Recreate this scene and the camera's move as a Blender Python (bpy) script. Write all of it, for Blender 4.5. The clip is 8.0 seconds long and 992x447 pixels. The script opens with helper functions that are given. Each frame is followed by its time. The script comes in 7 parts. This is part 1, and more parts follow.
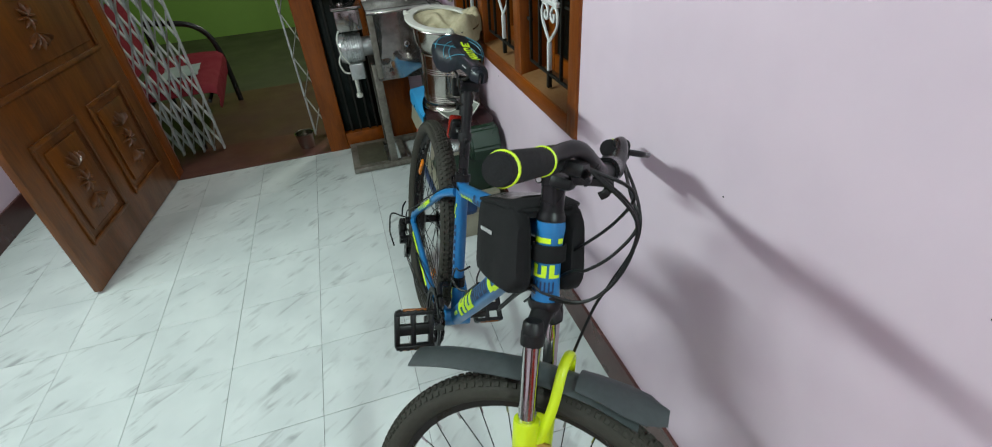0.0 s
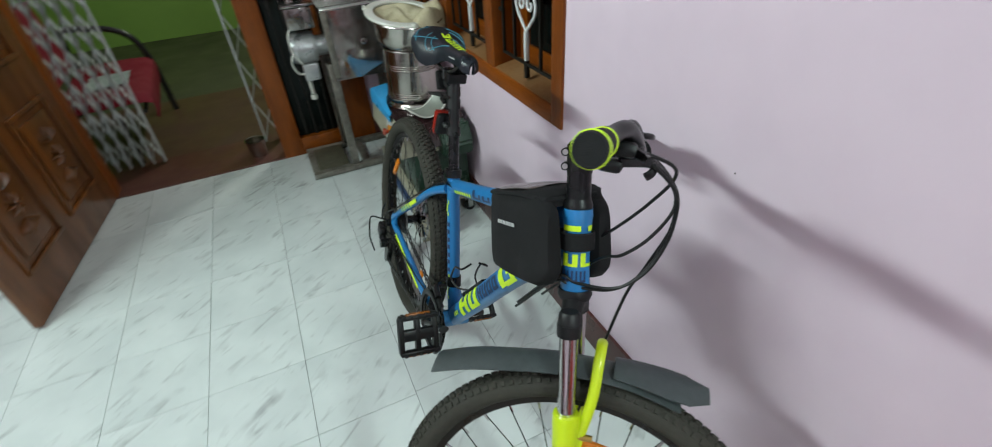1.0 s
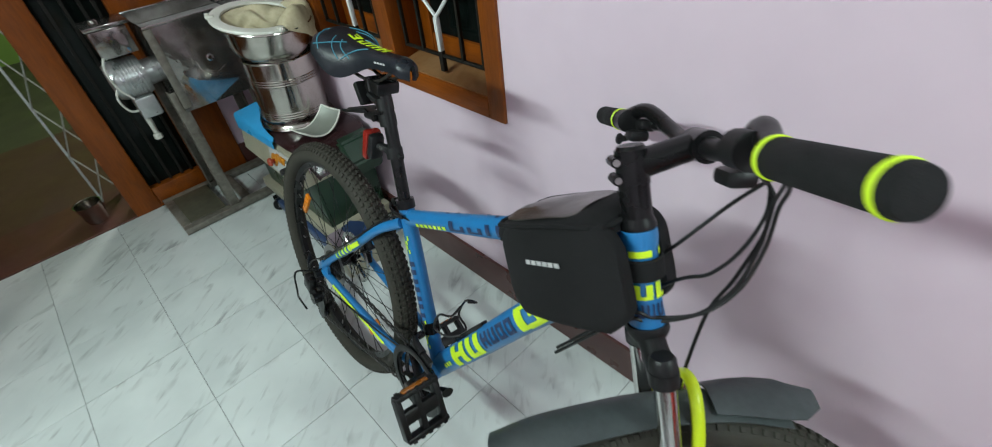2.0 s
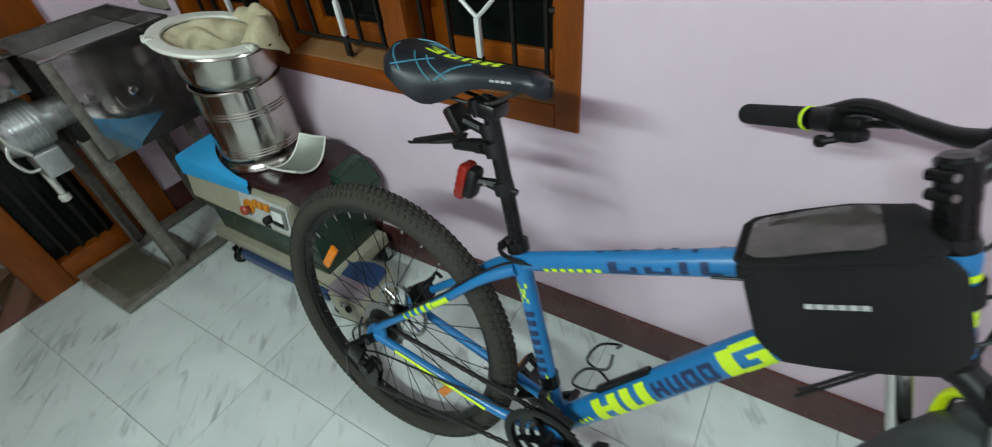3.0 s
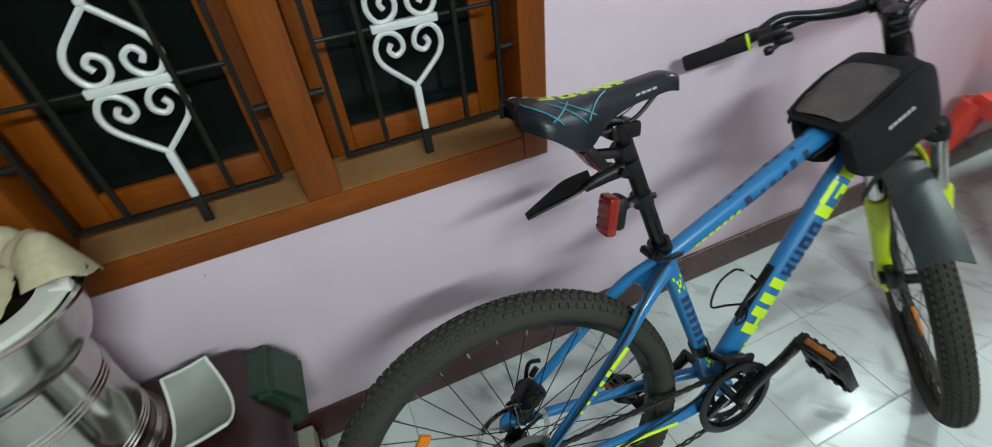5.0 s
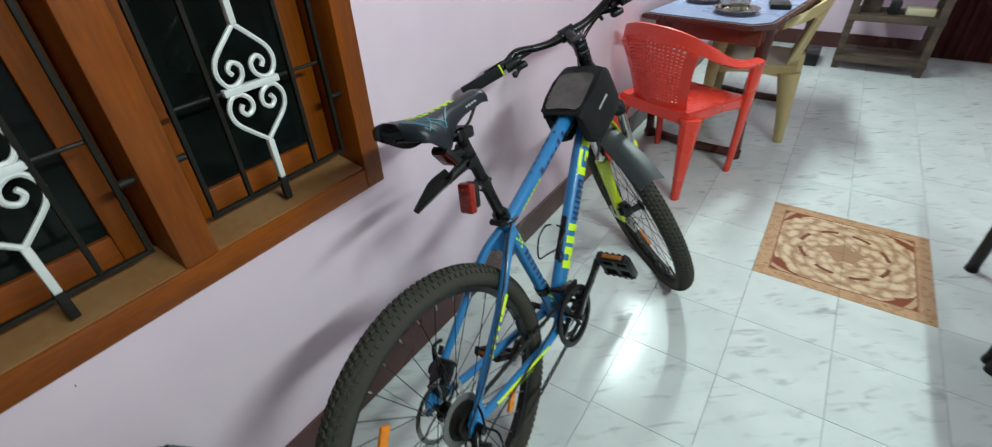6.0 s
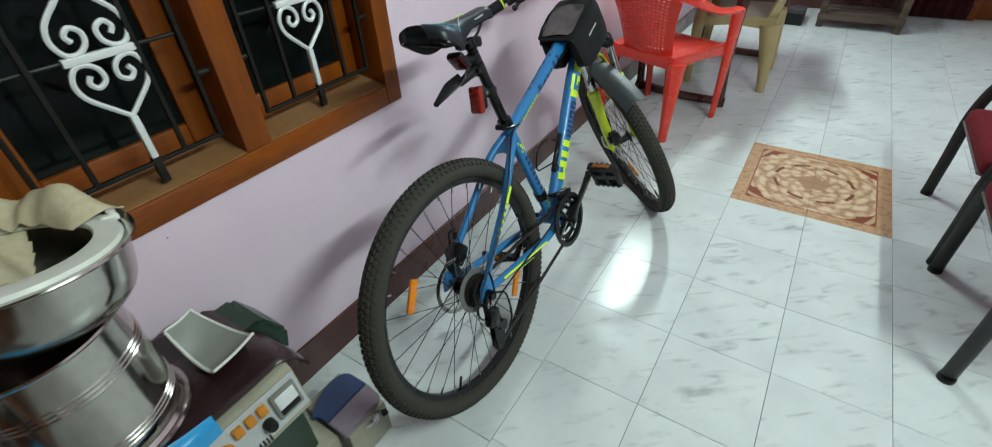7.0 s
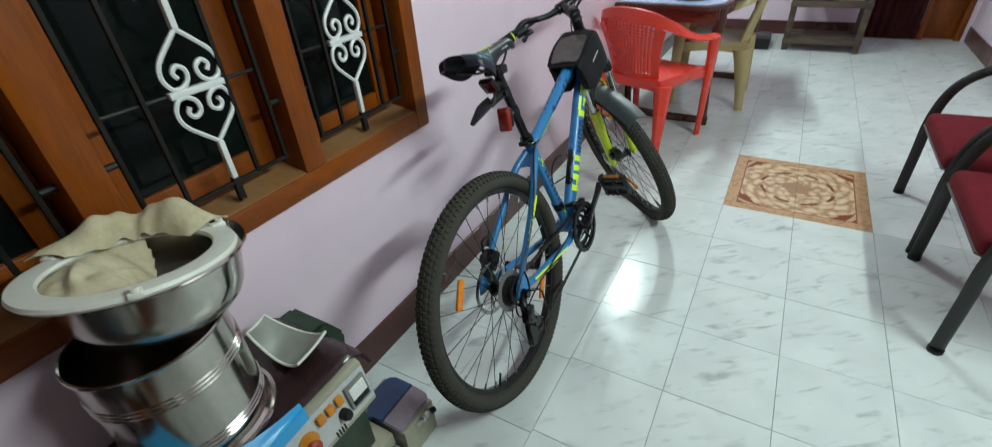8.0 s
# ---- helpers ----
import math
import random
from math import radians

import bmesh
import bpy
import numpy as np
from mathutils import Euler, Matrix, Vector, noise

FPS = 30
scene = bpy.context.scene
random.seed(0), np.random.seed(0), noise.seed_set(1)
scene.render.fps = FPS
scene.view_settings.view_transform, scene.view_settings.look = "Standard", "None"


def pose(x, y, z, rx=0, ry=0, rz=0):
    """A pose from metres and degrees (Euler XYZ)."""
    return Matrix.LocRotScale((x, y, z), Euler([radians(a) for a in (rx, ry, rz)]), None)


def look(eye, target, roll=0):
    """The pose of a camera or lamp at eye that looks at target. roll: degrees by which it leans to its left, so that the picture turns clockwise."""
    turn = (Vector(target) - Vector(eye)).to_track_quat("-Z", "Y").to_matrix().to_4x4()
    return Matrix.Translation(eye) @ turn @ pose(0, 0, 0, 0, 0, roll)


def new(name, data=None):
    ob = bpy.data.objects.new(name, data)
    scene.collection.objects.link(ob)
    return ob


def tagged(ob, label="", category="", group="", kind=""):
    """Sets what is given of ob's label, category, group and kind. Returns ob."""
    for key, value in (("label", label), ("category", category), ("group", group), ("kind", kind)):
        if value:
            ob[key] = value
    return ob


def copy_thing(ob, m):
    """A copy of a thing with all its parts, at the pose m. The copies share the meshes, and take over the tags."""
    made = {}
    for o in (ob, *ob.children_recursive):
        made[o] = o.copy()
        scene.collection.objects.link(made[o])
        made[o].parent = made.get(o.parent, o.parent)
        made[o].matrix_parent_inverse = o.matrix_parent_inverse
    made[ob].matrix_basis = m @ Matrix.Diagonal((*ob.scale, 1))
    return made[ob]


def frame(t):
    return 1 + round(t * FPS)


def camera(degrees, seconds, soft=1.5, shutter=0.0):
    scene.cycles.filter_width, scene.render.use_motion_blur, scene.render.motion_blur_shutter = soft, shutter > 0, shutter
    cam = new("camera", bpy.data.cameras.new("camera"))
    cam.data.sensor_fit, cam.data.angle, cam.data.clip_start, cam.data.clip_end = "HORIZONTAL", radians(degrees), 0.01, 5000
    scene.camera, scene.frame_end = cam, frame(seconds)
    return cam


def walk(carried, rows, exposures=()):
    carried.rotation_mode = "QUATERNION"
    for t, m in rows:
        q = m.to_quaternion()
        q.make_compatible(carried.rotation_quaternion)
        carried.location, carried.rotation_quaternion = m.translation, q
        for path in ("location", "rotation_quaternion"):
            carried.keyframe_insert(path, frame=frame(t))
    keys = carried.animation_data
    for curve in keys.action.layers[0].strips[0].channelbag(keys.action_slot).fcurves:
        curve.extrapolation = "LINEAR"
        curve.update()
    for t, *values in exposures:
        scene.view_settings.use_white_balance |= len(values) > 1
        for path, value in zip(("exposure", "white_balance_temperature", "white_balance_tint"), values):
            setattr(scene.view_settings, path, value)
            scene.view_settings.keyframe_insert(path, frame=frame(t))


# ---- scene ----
cam = camera(91.5, 8.0, soft=1.0, shutter=0.4)
PATH = [
    (0, (0.019, -0.114, 1.344), (0.448, 1.454, 0.179), -4.2),
    (0.5, (-0.017, -0.15, 1.331), (0.397, 1.419, 0.163), -4.5),
    (1, (-0.091, -0.05, 1.326), (0.531, 1.437, 0.142), -4.0),
    (1.2, (-0.138, 0.012, 1.31), (0.609, 1.426, 0.108), -6.5),
    (2.3, (-0.16, 0.351, 1.287), (0.891, 1.459, -0.005), -5.1),
    (2.5, (-0.174, 0.433, 1.278), (0.927, 1.483, -0.02), -4.2),
    (3, (-0.282, 0.695, 1.292), (0.939, 1.546, -0.045), -6.4),
    (3.5, (-0.259, 0.914, 1.284), (1.004, 1.663, -0.074), -8.0),
    (4, (-0.271, 1.143, 1.284), (1.091, 1.602, -0.107), -8.4),
    (4.2, (-0.308, 1.236, 1.3), (1.1, 1.503, -0.096), -9.9),
    (5.3, (-0.229, 1.607, 1.287), (1.111, 0.828, 0.022), -6.6),
    (5.5, (-0.234, 1.686, 1.29), (0.984, 0.752, 0.008), -7.4),
    (6, (-0.299, 1.828, 1.336), (0.636, 0.48, 0.192), -2.5),
    (6.5, (-0.401, 1.983, 1.304), (0.482, 0.599, 0.161), -0.6),
    (7, (-0.438, 2.087, 1.276), (0.466, 0.77, 0.073), -3.1),
    (7.5, (-0.407, 2.212, 1.27), (0.451, 0.877, 0.053), -4.7),
    (8, (-0.402, 2.287, 1.302), (0.479, 0.866, 0.205), -4.5),
]
walk(cam, [(t, look(eye, target, roll)) for t, eye, target, roll in PATH],
     [(0.0, 0.0), (2.5, 0.0), (3.0, -0.06), (3.5, -0.11), (4.0, -0.16), (5.5, -0.16), (6.0, -0.04), (6.5, -0.07), (8.0, -0.10)])

# ---- light: white tube lamps on the walls, one unseen fill lamp in the porch ----
world = bpy.data.worlds.new("world")
scene.world = world
world.use_nodes = True
world.node_tree.nodes["Background"].inputs[0].default_value = (0.01, 0.012, 0.016, 1)
world.node_tree.nodes["Background"].inputs[1].default_value = 0.3


def strip_lamp(name, eye, target, long, wide, watts, colour):
    data = bpy.data.lights.new(name, "AREA")
    data.shape, data.size, data.size_y, data.energy, data.color = "RECTANGLE", long, wide, watts, colour
    ob = new(name, data)
    ob.matrix_world = look(eye, target)
    return ob


strip_lamp("tube_lamp_main", (-1.70, 1.25, 2.32), (-0.4, 1.25, 1.3), 1.2, 0.09, 54.5, (0.80, 1.0, 0.95))
strip_lamp("tube_lamp_dining", (0.53, -1.65, 2.30), (-0.3, -1.75, 0.9), 1.2, 0.035, 62, (0.80, 1.0, 0.96))
# added out of sight beside the doorway, to brighten the porch and gate
strip_lamp("porch_fill", (0.95, 4.60, 2.70), (-0.7, 4.0, 0.3), 0.5, 0.10, 34, (0.95, 1.0, 0.93))
scene.view_settings.exposure = 0.0


# ---- mesh kit ----
def part(name, bm, material, parent, label="", m=None, sharp=40, smooth=True):
    """A mesh object under a thing or a part; the strokes of a print become an object each."""
    if name == "print":
        left = set(bm.verts)
        pieces = []
        while left:
            v0 = left.pop()
            island, todo = {v0}, [v0]
            while todo:
                for e in todo.pop().link_edges:
                    for v in e.verts:
                        if v in left:
                            left.discard(v)
                            island.add(v)
                            todo.append(v)
            pieces.append(island)
        if len(pieces) > 1:
            for island in pieces:
                order = list(island)
                at = {v: i for i, v in enumerate(order)}
                b2 = bmesh.new()
                nv = [b2.verts.new(v.co) for v in order]
                for fc in {fc for v in order for fc in v.link_faces}:
                    b2.faces.new([nv[at[v]] for v in fc.verts])
                part("print", b2, material, parent, label, m, sharp, smooth)
            bm.free()
            return None
    if m is not None:
        bmesh.ops.transform(bm, matrix=m, verts=bm.verts)
    bmesh.ops.recalc_face_normals(bm, faces=bm.faces)
    me = bpy.data.meshes.new(name)
    bm.to_mesh(me)
    bm.free()
    me.materials.append(material)
    if smooth:
        me.shade_smooth()
        me.set_sharp_from_angle(angle=radians(sharp))
    ob = new(name, me)
    if parent is not None:
        ob.parent = parent
    if label:
        tagged(ob, label)
    return ob


def thing(name, label, category, m=Matrix(), group="", kind=""):
    ob = new(name)
    ob.empty_display_size = 0.1
    ob.matrix_world = m
    return tagged(ob, label, category, group, kind)


def share(name, me, parent, place):
    ob = new(name, me)
    ob.parent = parent
    ob.matrix_basis = place
    return ob


def box(bm, c, s, m=None, bev=0.0, seg=2):
    t = Matrix.Translation(c) @ (m or Matrix()) @ Matrix.Diagonal((*s, 1))
    made = bmesh.ops.create_cube(bm, size=1, matrix=t)["verts"]
    if bev:
        edges = {e for v in made for e in v.link_edges}
        bmesh.ops.bevel(bm, geom=list(edges), offset=bev, segments=seg, affect="EDGES", profile=0.5)
    return made


def span(bm, lo, hi, bev=0.0):
    lo, hi = Vector(lo), Vector(hi)
    return box(bm, (lo + hi) / 2, hi - lo, None, bev)


def sweep(bm, pts, r, n=8, closed=False, caps=True, squash=1.0, up=None):
    pts = [Vector(p) for p in pts]
    k = len(pts)
    rad = r if isinstance(r, (list, tuple)) else [r] * k
    side = None
    rings = []
    for i, p in enumerate(pts):
        a = pts[i - 1] if i or closed else pts[0]
        b = pts[(i + 1) % k] if i < k - 1 or closed else pts[-1]
        d = (b - a).normalized()
        if side is None:
            ref = Vector(up) if up is not None else (Vector((0, 0, 1)) if abs(d.z) < 0.9 else Vector((1, 0, 0)))
            side = d.cross(ref).normalized()
        side = (side - d * side.dot(d)).normalized()
        top = side.cross(d)
        rings.append([bm.verts.new(p + rad[i] * (side * math.cos(2 * math.pi * j / n) * squash + top * math.sin(2 * math.pi * j / n))) for j in range(n)])
    for i in range(k if closed else k - 1):
        a, b = rings[i], rings[(i + 1) % k]
        for j in range(n):
            bm.faces.new((a[j], a[(j + 1) % n], b[(j + 1) % n], b[j]))
    if caps and not closed:
        bm.faces.new(rings[0])
        bm.faces.new(rings[-1])


def cyl(bm, a, b, r1, r2=None, n=14):
    sweep(bm, [a, b], [r1, r1 if r2 is None else r2], n)


def lathe(bm, prof, c, axis=(0, 0, 1), n=32, close=False):
    axis = Vector(axis).normalized()
    ref = Vector((1, 0, 0)) if abs(axis.x) < 0.9 else Vector((0, 1, 0))
    e1 = (ref - axis * ref.dot(axis)).normalized()
    e2 = axis.cross(e1)
    rings = []
    for r, h in prof:
        rings.append([bm.verts.new(Vector(c) + axis * h + max(r, 1e-4) * (e1 * math.cos(2 * math.pi * j / n) + e2 * math.sin(2 * math.pi * j / n))) for j in range(n)])
    for i in range(len(rings) - (0 if close else 1)):
        a, b = rings[i], rings[(i + 1) % len(rings)]
        for j in range(n):
            bm.faces.new((a[j], a[(j + 1) % n], b[(j + 1) % n], b[j]))


def slab(bm, poly, lo, hi, m=None):
    """A polygon in x and y, from height lo to hi."""
    m = m or Matrix()
    a = [bm.verts.new(m @ Vector((x, y, lo))) for x, y in poly]
    b = [bm.verts.new(m @ Vector((x, y, hi))) for x, y in poly]
    k = len(poly)
    bm.faces.new(a)
    bm.faces.new(b)
    for i in range(k):
        bm.faces.new((a[i], a[(i + 1) % k], b[(i + 1) % k], b[i]))


def sheet(bm, rows, thick=0.0, closed_u=False):
    """A sheet through rows of points, with a thickness along its normals."""
    grid = [[Vector(p) for p in row] for row in rows]
    nu, nv = len(grid), len(grid[0])

    def normal(i, j):
        a = grid[min(i + 1, nu - 1)][j] - grid[max(i - 1, 0)][j]
        b = grid[i][min(j + 1, nv - 1)] - grid[i][max(j - 1, 0)]
        c = a.cross(b)
        return c.normalized() if c.length > 1e-9 else Vector((0, 0, 1))

    layers = []
    for off in ((-thick / 2, thick / 2) if thick else (0,)):
        layers.append([[bm.verts.new(grid[i][j] + normal(i, j) * off) for j in range(nv)] for i in range(nu)])
    for lay in layers:
        for i in range(nu - 1):
            for j in range(nv - 1):
                bm.faces.new((lay[i][j], lay[i + 1][j], lay[i + 1][j + 1], lay[i][j + 1]))
    if thick:
        a, b = layers
        for i in range(nu - 1):
            for j in (0, nv - 1):
                bm.faces.new((a[i][j], a[i + 1][j], b[i + 1][j], b[i][j]))
        for j in range(nv - 1):
            for i in (0, nu - 1):
                bm.faces.new((a[i][j], a[i][j + 1], b[i][j + 1], b[i][j]))


def curve(pts, n=6, closed=False):
    """A smooth line through points."""
    pts = [Vector(p) for p in pts]
    k = len(pts)
    out = []
    for i in range(k if closed else k - 1):
        if closed:
            p0, p1, p2, p3 = (pts[(i + d) % k] for d in (-1, 0, 1, 2))
        else:
            p1, p2 = pts[i], pts[i + 1]
            p0 = pts[i - 1] if i else 2 * p1 - p2
            p3 = pts[i + 2] if i + 2 < k else 2 * p2 - p1
        for s in range(n):
            t = s / n
            out.append(0.5 * ((2 * p1) + (p2 - p0) * t + (2 * p0 - 5 * p1 + 4 * p2 - p3) * t * t + (3 * p1 - p0 - 3 * p2 + p3) * t ** 3))
    if not closed:
        out.append(pts[-1])
    return out


# ---- materials ----
def surf(name, colour, rough=0.5, metal=0.0, other=None, vary=0.5, scale=6.0, fine=60.0, bump=0.0, bump_scale=300.0, rvary=0.1, coat=0.0, stretch=(1, 1, 1), spec=0.5, random_hue=0.0):
    """A surface of two colours mixed at two scales, with uneven gloss and a fine relief."""
    mat = bpy.data.materials.new(name)
    mat.use_nodes = True
    nt = mat.node_tree
    bsdf = nt.nodes["Principled BSDF"]
    co = nt.nodes.new("ShaderNodeTexCoord")
    mp = nt.nodes.new("ShaderNodeMapping")
    mp.inputs["Scale"].default_value = stretch
    nt.links.new(co.outputs["Object"], mp.inputs[0])
    big, small = nt.nodes.new("ShaderNodeTexNoise"), nt.nodes.new("ShaderNodeTexNoise")
    for node, sc, det in ((big, scale, 4), (small, fine, 3)):
        node.inputs["Scale"].default_value, node.inputs["Detail"].default_value = sc, det
        nt.links.new(mp.outputs[0], node.inputs["Vector"])
    mixf = nt.nodes.new("ShaderNodeMix")
    mixf.inputs[0].default_value = 0.4
    nt.links.new(big.outputs["Fac"], mixf.inputs[2])
    nt.links.new(small.outputs["Fac"], mixf.inputs[3])
    ramp = nt.nodes.new("ShaderNodeMapRange")
    ramp.inputs[1].default_value, ramp.inputs[2].default_value = 0.38, 0.62
    ramp.inputs[3].default_value, ramp.inputs[4].default_value = 0.5 - vary / 2, 0.5 + vary / 2
    nt.links.new(mixf.outputs[0], ramp.inputs[0])
    mix = nt.nodes.new("ShaderNodeMix")
    mix.data_type = "RGBA"
    o = other or tuple(c * 0.8 for c in colour)
    mix.inputs[6].default_value, mix.inputs[7].default_value = (*colour, 1), (*o, 1)
    nt.links.new(ramp.outputs[0], mix.inputs[0])
    nt.links.new(mix.outputs[2], bsdf.inputs["Base Color"])
    rr = nt.nodes.new("ShaderNodeMapRange")
    rr.inputs[1].default_value, rr.inputs[2].default_value = 0.35, 0.65
    rr.inputs[3].default_value, rr.inputs[4].default_value = max(rough - rvary, 0.02), min(rough + rvary, 1)
    nt.links.new(big.outputs["Fac"], rr.inputs[0])
    nt.links.new(rr.outputs[0], bsdf.inputs["Roughness"])
    bsdf.inputs["Metallic"].default_value = metal
    bsdf.inputs["Specular IOR Level"].default_value = spec
    bsdf.inputs["Coat Weight"].default_value = coat
    bsdf.inputs["Coat Roughness"].default_value = 0.12
    if bump:
        bn = nt.nodes.new("ShaderNodeTexNoise")
        bn.inputs["Scale"].default_value = bump_scale
        nt.links.new(mp.outputs[0], bn.inputs["Vector"])
        bp = nt.nodes.new("ShaderNodeBump")
        bp.inputs["Strength"].default_value, bp.inputs["Distance"].default_value = bump, 0.002
        nt.links.new(bn.outputs["Fac"], bp.inputs["Height"])
        nt.links.new(bp.outputs[0], bsdf.inputs["Normal"])
    return mat


pink_paint = surf("pink_paint", (0.722, 0.580, 0.664), 0.55, other=(0.668, 0.532, 0.618), vary=0.8, scale=1.6, fine=9, bump=0.05, bump_scale=90, spec=0.35)
green_paint = surf("green_paint", (0.30, 0.52, 0.10), 0.6, other=(0.25, 0.45, 0.09), scale=2, fine=9)
white_paint = surf("white_paint", (0.8, 0.8, 0.79), 0.6, other=(0.75, 0.75, 0.74), scale=2, fine=12)
skirting_red = surf("skirting_red", (0.085, 0.026, 0.022), 0.32, other=(0.06, 0.02, 0.018), scale=5, fine=50, rvary=0.08)
threshold_red = surf("threshold_red", (0.12, 0.045, 0.03), 0.4, other=(0.085, 0.03, 0.022), scale=6, fine=60)
porch_floor = surf("porch_floor", (0.105, 0.052, 0.030), 0.45, other=(0.075, 0.038, 0.024), scale=3, fine=40, bump=0.15, bump_scale=60)
yard_floor = surf("yard_floor", (0.085, 0.090, 0.045), 0.5, other=(0.060, 0.066, 0.034), scale=2.5, fine=30, bump=0.15, bump_scale=60)
wood = surf("varnished_wood", (0.240, 0.057, 0.0025), 0.42, other=(0.155, 0.035, 0.0016), vary=0.9, scale=5, fine=40, stretch=(4, 4, 0.5), bump=0.12, bump_scale=120, coat=0.08, spec=0.35)
wood_h = surf("varnished_wood_level", (0.240, 0.057, 0.0025), 0.42, other=(0.155, 0.035, 0.0016), vary=0.9, scale=5, fine=40, stretch=(4, 0.5, 4), bump=0.12, bump_scale=120, coat=0.08, spec=0.35)
wood_carved = surf("carved_teak", (0.172, 0.050, 0.005), 0.42, other=(0.085, 0.026, 0.004), vary=1.0, scale=4, fine=30, stretch=(4, 4, 0.5), bump=0.25, bump_scale=60, coat=0.2)
dusty_sill = surf("dusty_sill", (0.21, 0.085, 0.020), 0.65, other=(0.27, 0.15, 0.065), scale=7, fine=60)
dark_wood = surf("dark_wood", (0.075, 0.022, 0.015), 0.35, other=(0.045, 0.014, 0.01), scale=4, fine=40, stretch=(4, 4, 0.6), coat=0.2)
iron_black = surf("black_iron", (0.007, 0.007, 0.0055), 0.55, other=(0.014, 0.012, 0.009), scale=20, fine=90, spec=0.25)
iron_white = surf("white_enamel", (0.72, 0.73, 0.72), 0.35, other=(0.6, 0.61, 0.6), scale=14, fine=80)
gate_silver = surf("aluminium_paint", (0.62, 0.64, 0.64), 0.45, 0.1, other=(0.48, 0.50, 0.50), scale=18, fine=80)
night_glass = surf("dark_glass", (0.004, 0.006, 0.0055), 0.10, other=(0.005, 0.008, 0.007), scale=2, fine=20, rvary=0.04, spec=0.16)
grout = surf("grey_grout", (0.19, 0.18, 0.17), 0.9, other=(0.13, 0.12, 0.115), scale=10, fine=80)


def marble_tile():
    """White glazed tile with short grey slanting veins; every tile differs by its random offset."""
    mat = bpy.data.materials.new("marble_tile")
    mat.use_nodes = True
    nt = mat.node_tree
    b = nt.nodes["Principled BSDF"]
    co, info = nt.nodes.new("ShaderNodeTexCoord"), nt.nodes.new("ShaderNodeObjectInfo")
    scl = nt.nodes.new("ShaderNodeMath")
    scl.operation, scl.inputs[1].default_value = "MULTIPLY", 57.0
    nt.links.new(info.outputs["Random"], scl.inputs[0])
    add = nt.nodes.new("ShaderNodeVectorMath")
    nt.links.new(co.outputs["Object"], add.inputs[0])
    nt.links.new(scl.outputs[0], add.inputs[1])
    rot = nt.nodes.new("ShaderNodeMapping")
    rot.inputs["Rotation"].default_value = (0, 0, radians(-38))
    nt.links.new(add.outputs[0], rot.inputs[0])
    st = nt.nodes.new("ShaderNodeMapping")
    st.inputs["Scale"].default_value = (7.0, 30.0, 7.0)
    nt.links.new(rot.outputs[0], st.inputs[0])
    vein, blot, cloud = (nt.nodes.new("ShaderNodeTexNoise") for _ in range(3))
    vein.inputs["Scale"].default_value, vein.inputs["Detail"].default_value, vein.inputs["Distortion"].default_value = 1.0, 4, 0.8
    nt.links.new(st.outputs[0], vein.inputs["Vector"])
    blot.inputs["Scale"].default_value, blot.inputs["Detail"].default_value = 11.0, 2
    nt.links.new(add.outputs[0], blot.inputs["Vector"])
    cloud.inputs["Scale"].default_value, cloud.inputs["Detail"].default_value = 5.0, 3
    nt.links.new(add.outputs[0], cloud.inputs["Vector"])

    def ramp(node, lo, hi, a, z):
        m = nt.nodes.new("ShaderNodeMapRange")
        m.inputs[1].default_value, m.inputs[2].default_value, m.inputs[3].default_value, m.inputs[4].default_value = lo, hi, a, z
        nt.links.new(node.outputs["Fac"], m.inputs[0])
        return m

    v, bl = ramp(vein, 0.53, 0.70, 0.0, 1.0), ramp(blot, 0.42, 0.62, 0.0, 0.75)
    mul = nt.nodes.new("ShaderNodeMath")
    mul.operation = "MULTIPLY"
    nt.links.new(v.outputs[0], mul.inputs[0])
    nt.links.new(bl.outputs[0], mul.inputs[1])
    base = nt.nodes.new("ShaderNodeMix")
    base.data_type = "RGBA"
    base.inputs[6].default_value, base.inputs[7].default_value = (0.60, 0.635, 0.62, 1), (0.53, 0.565, 0.555, 1)
    nt.links.new(ramp(cloud, 0.35, 0.65, 0.0, 1.0).outputs[0], base.inputs[0])
    mix = nt.nodes.new("ShaderNodeMix")
    mix.data_type = "RGBA"
    mix.inputs[7].default_value = (0.29, 0.295, 0.295, 1)
    nt.links.new(base.outputs[2], mix.inputs[6])
    nt.links.new(mul.outputs[0], mix.inputs[0])
    nt.links.new(mix.outputs[2], b.inputs["Base Color"])
    nt.links.new(ramp(cloud, 0.3, 0.7, 0.16, 0.27).outputs[0], b.inputs["Roughness"])
    b.inputs["Specular IOR Level"].default_value = 0.35
    wav = nt.nodes.new("ShaderNodeTexNoise")
    wav.inputs["Scale"].default_value = 14.0
    nt.links.new(add.outputs[0], wav.inputs["Vector"])
    bp = nt.nodes.new("ShaderNodeBump")
    bp.inputs["Strength"].default_value, bp.inputs["Distance"].default_value = 0.06, 0.002
    nt.links.new(wav.outputs["Fac"], bp.inputs["Height"])
    nt.links.new(bp.outputs[0], b.inputs["Normal"])
    return mat


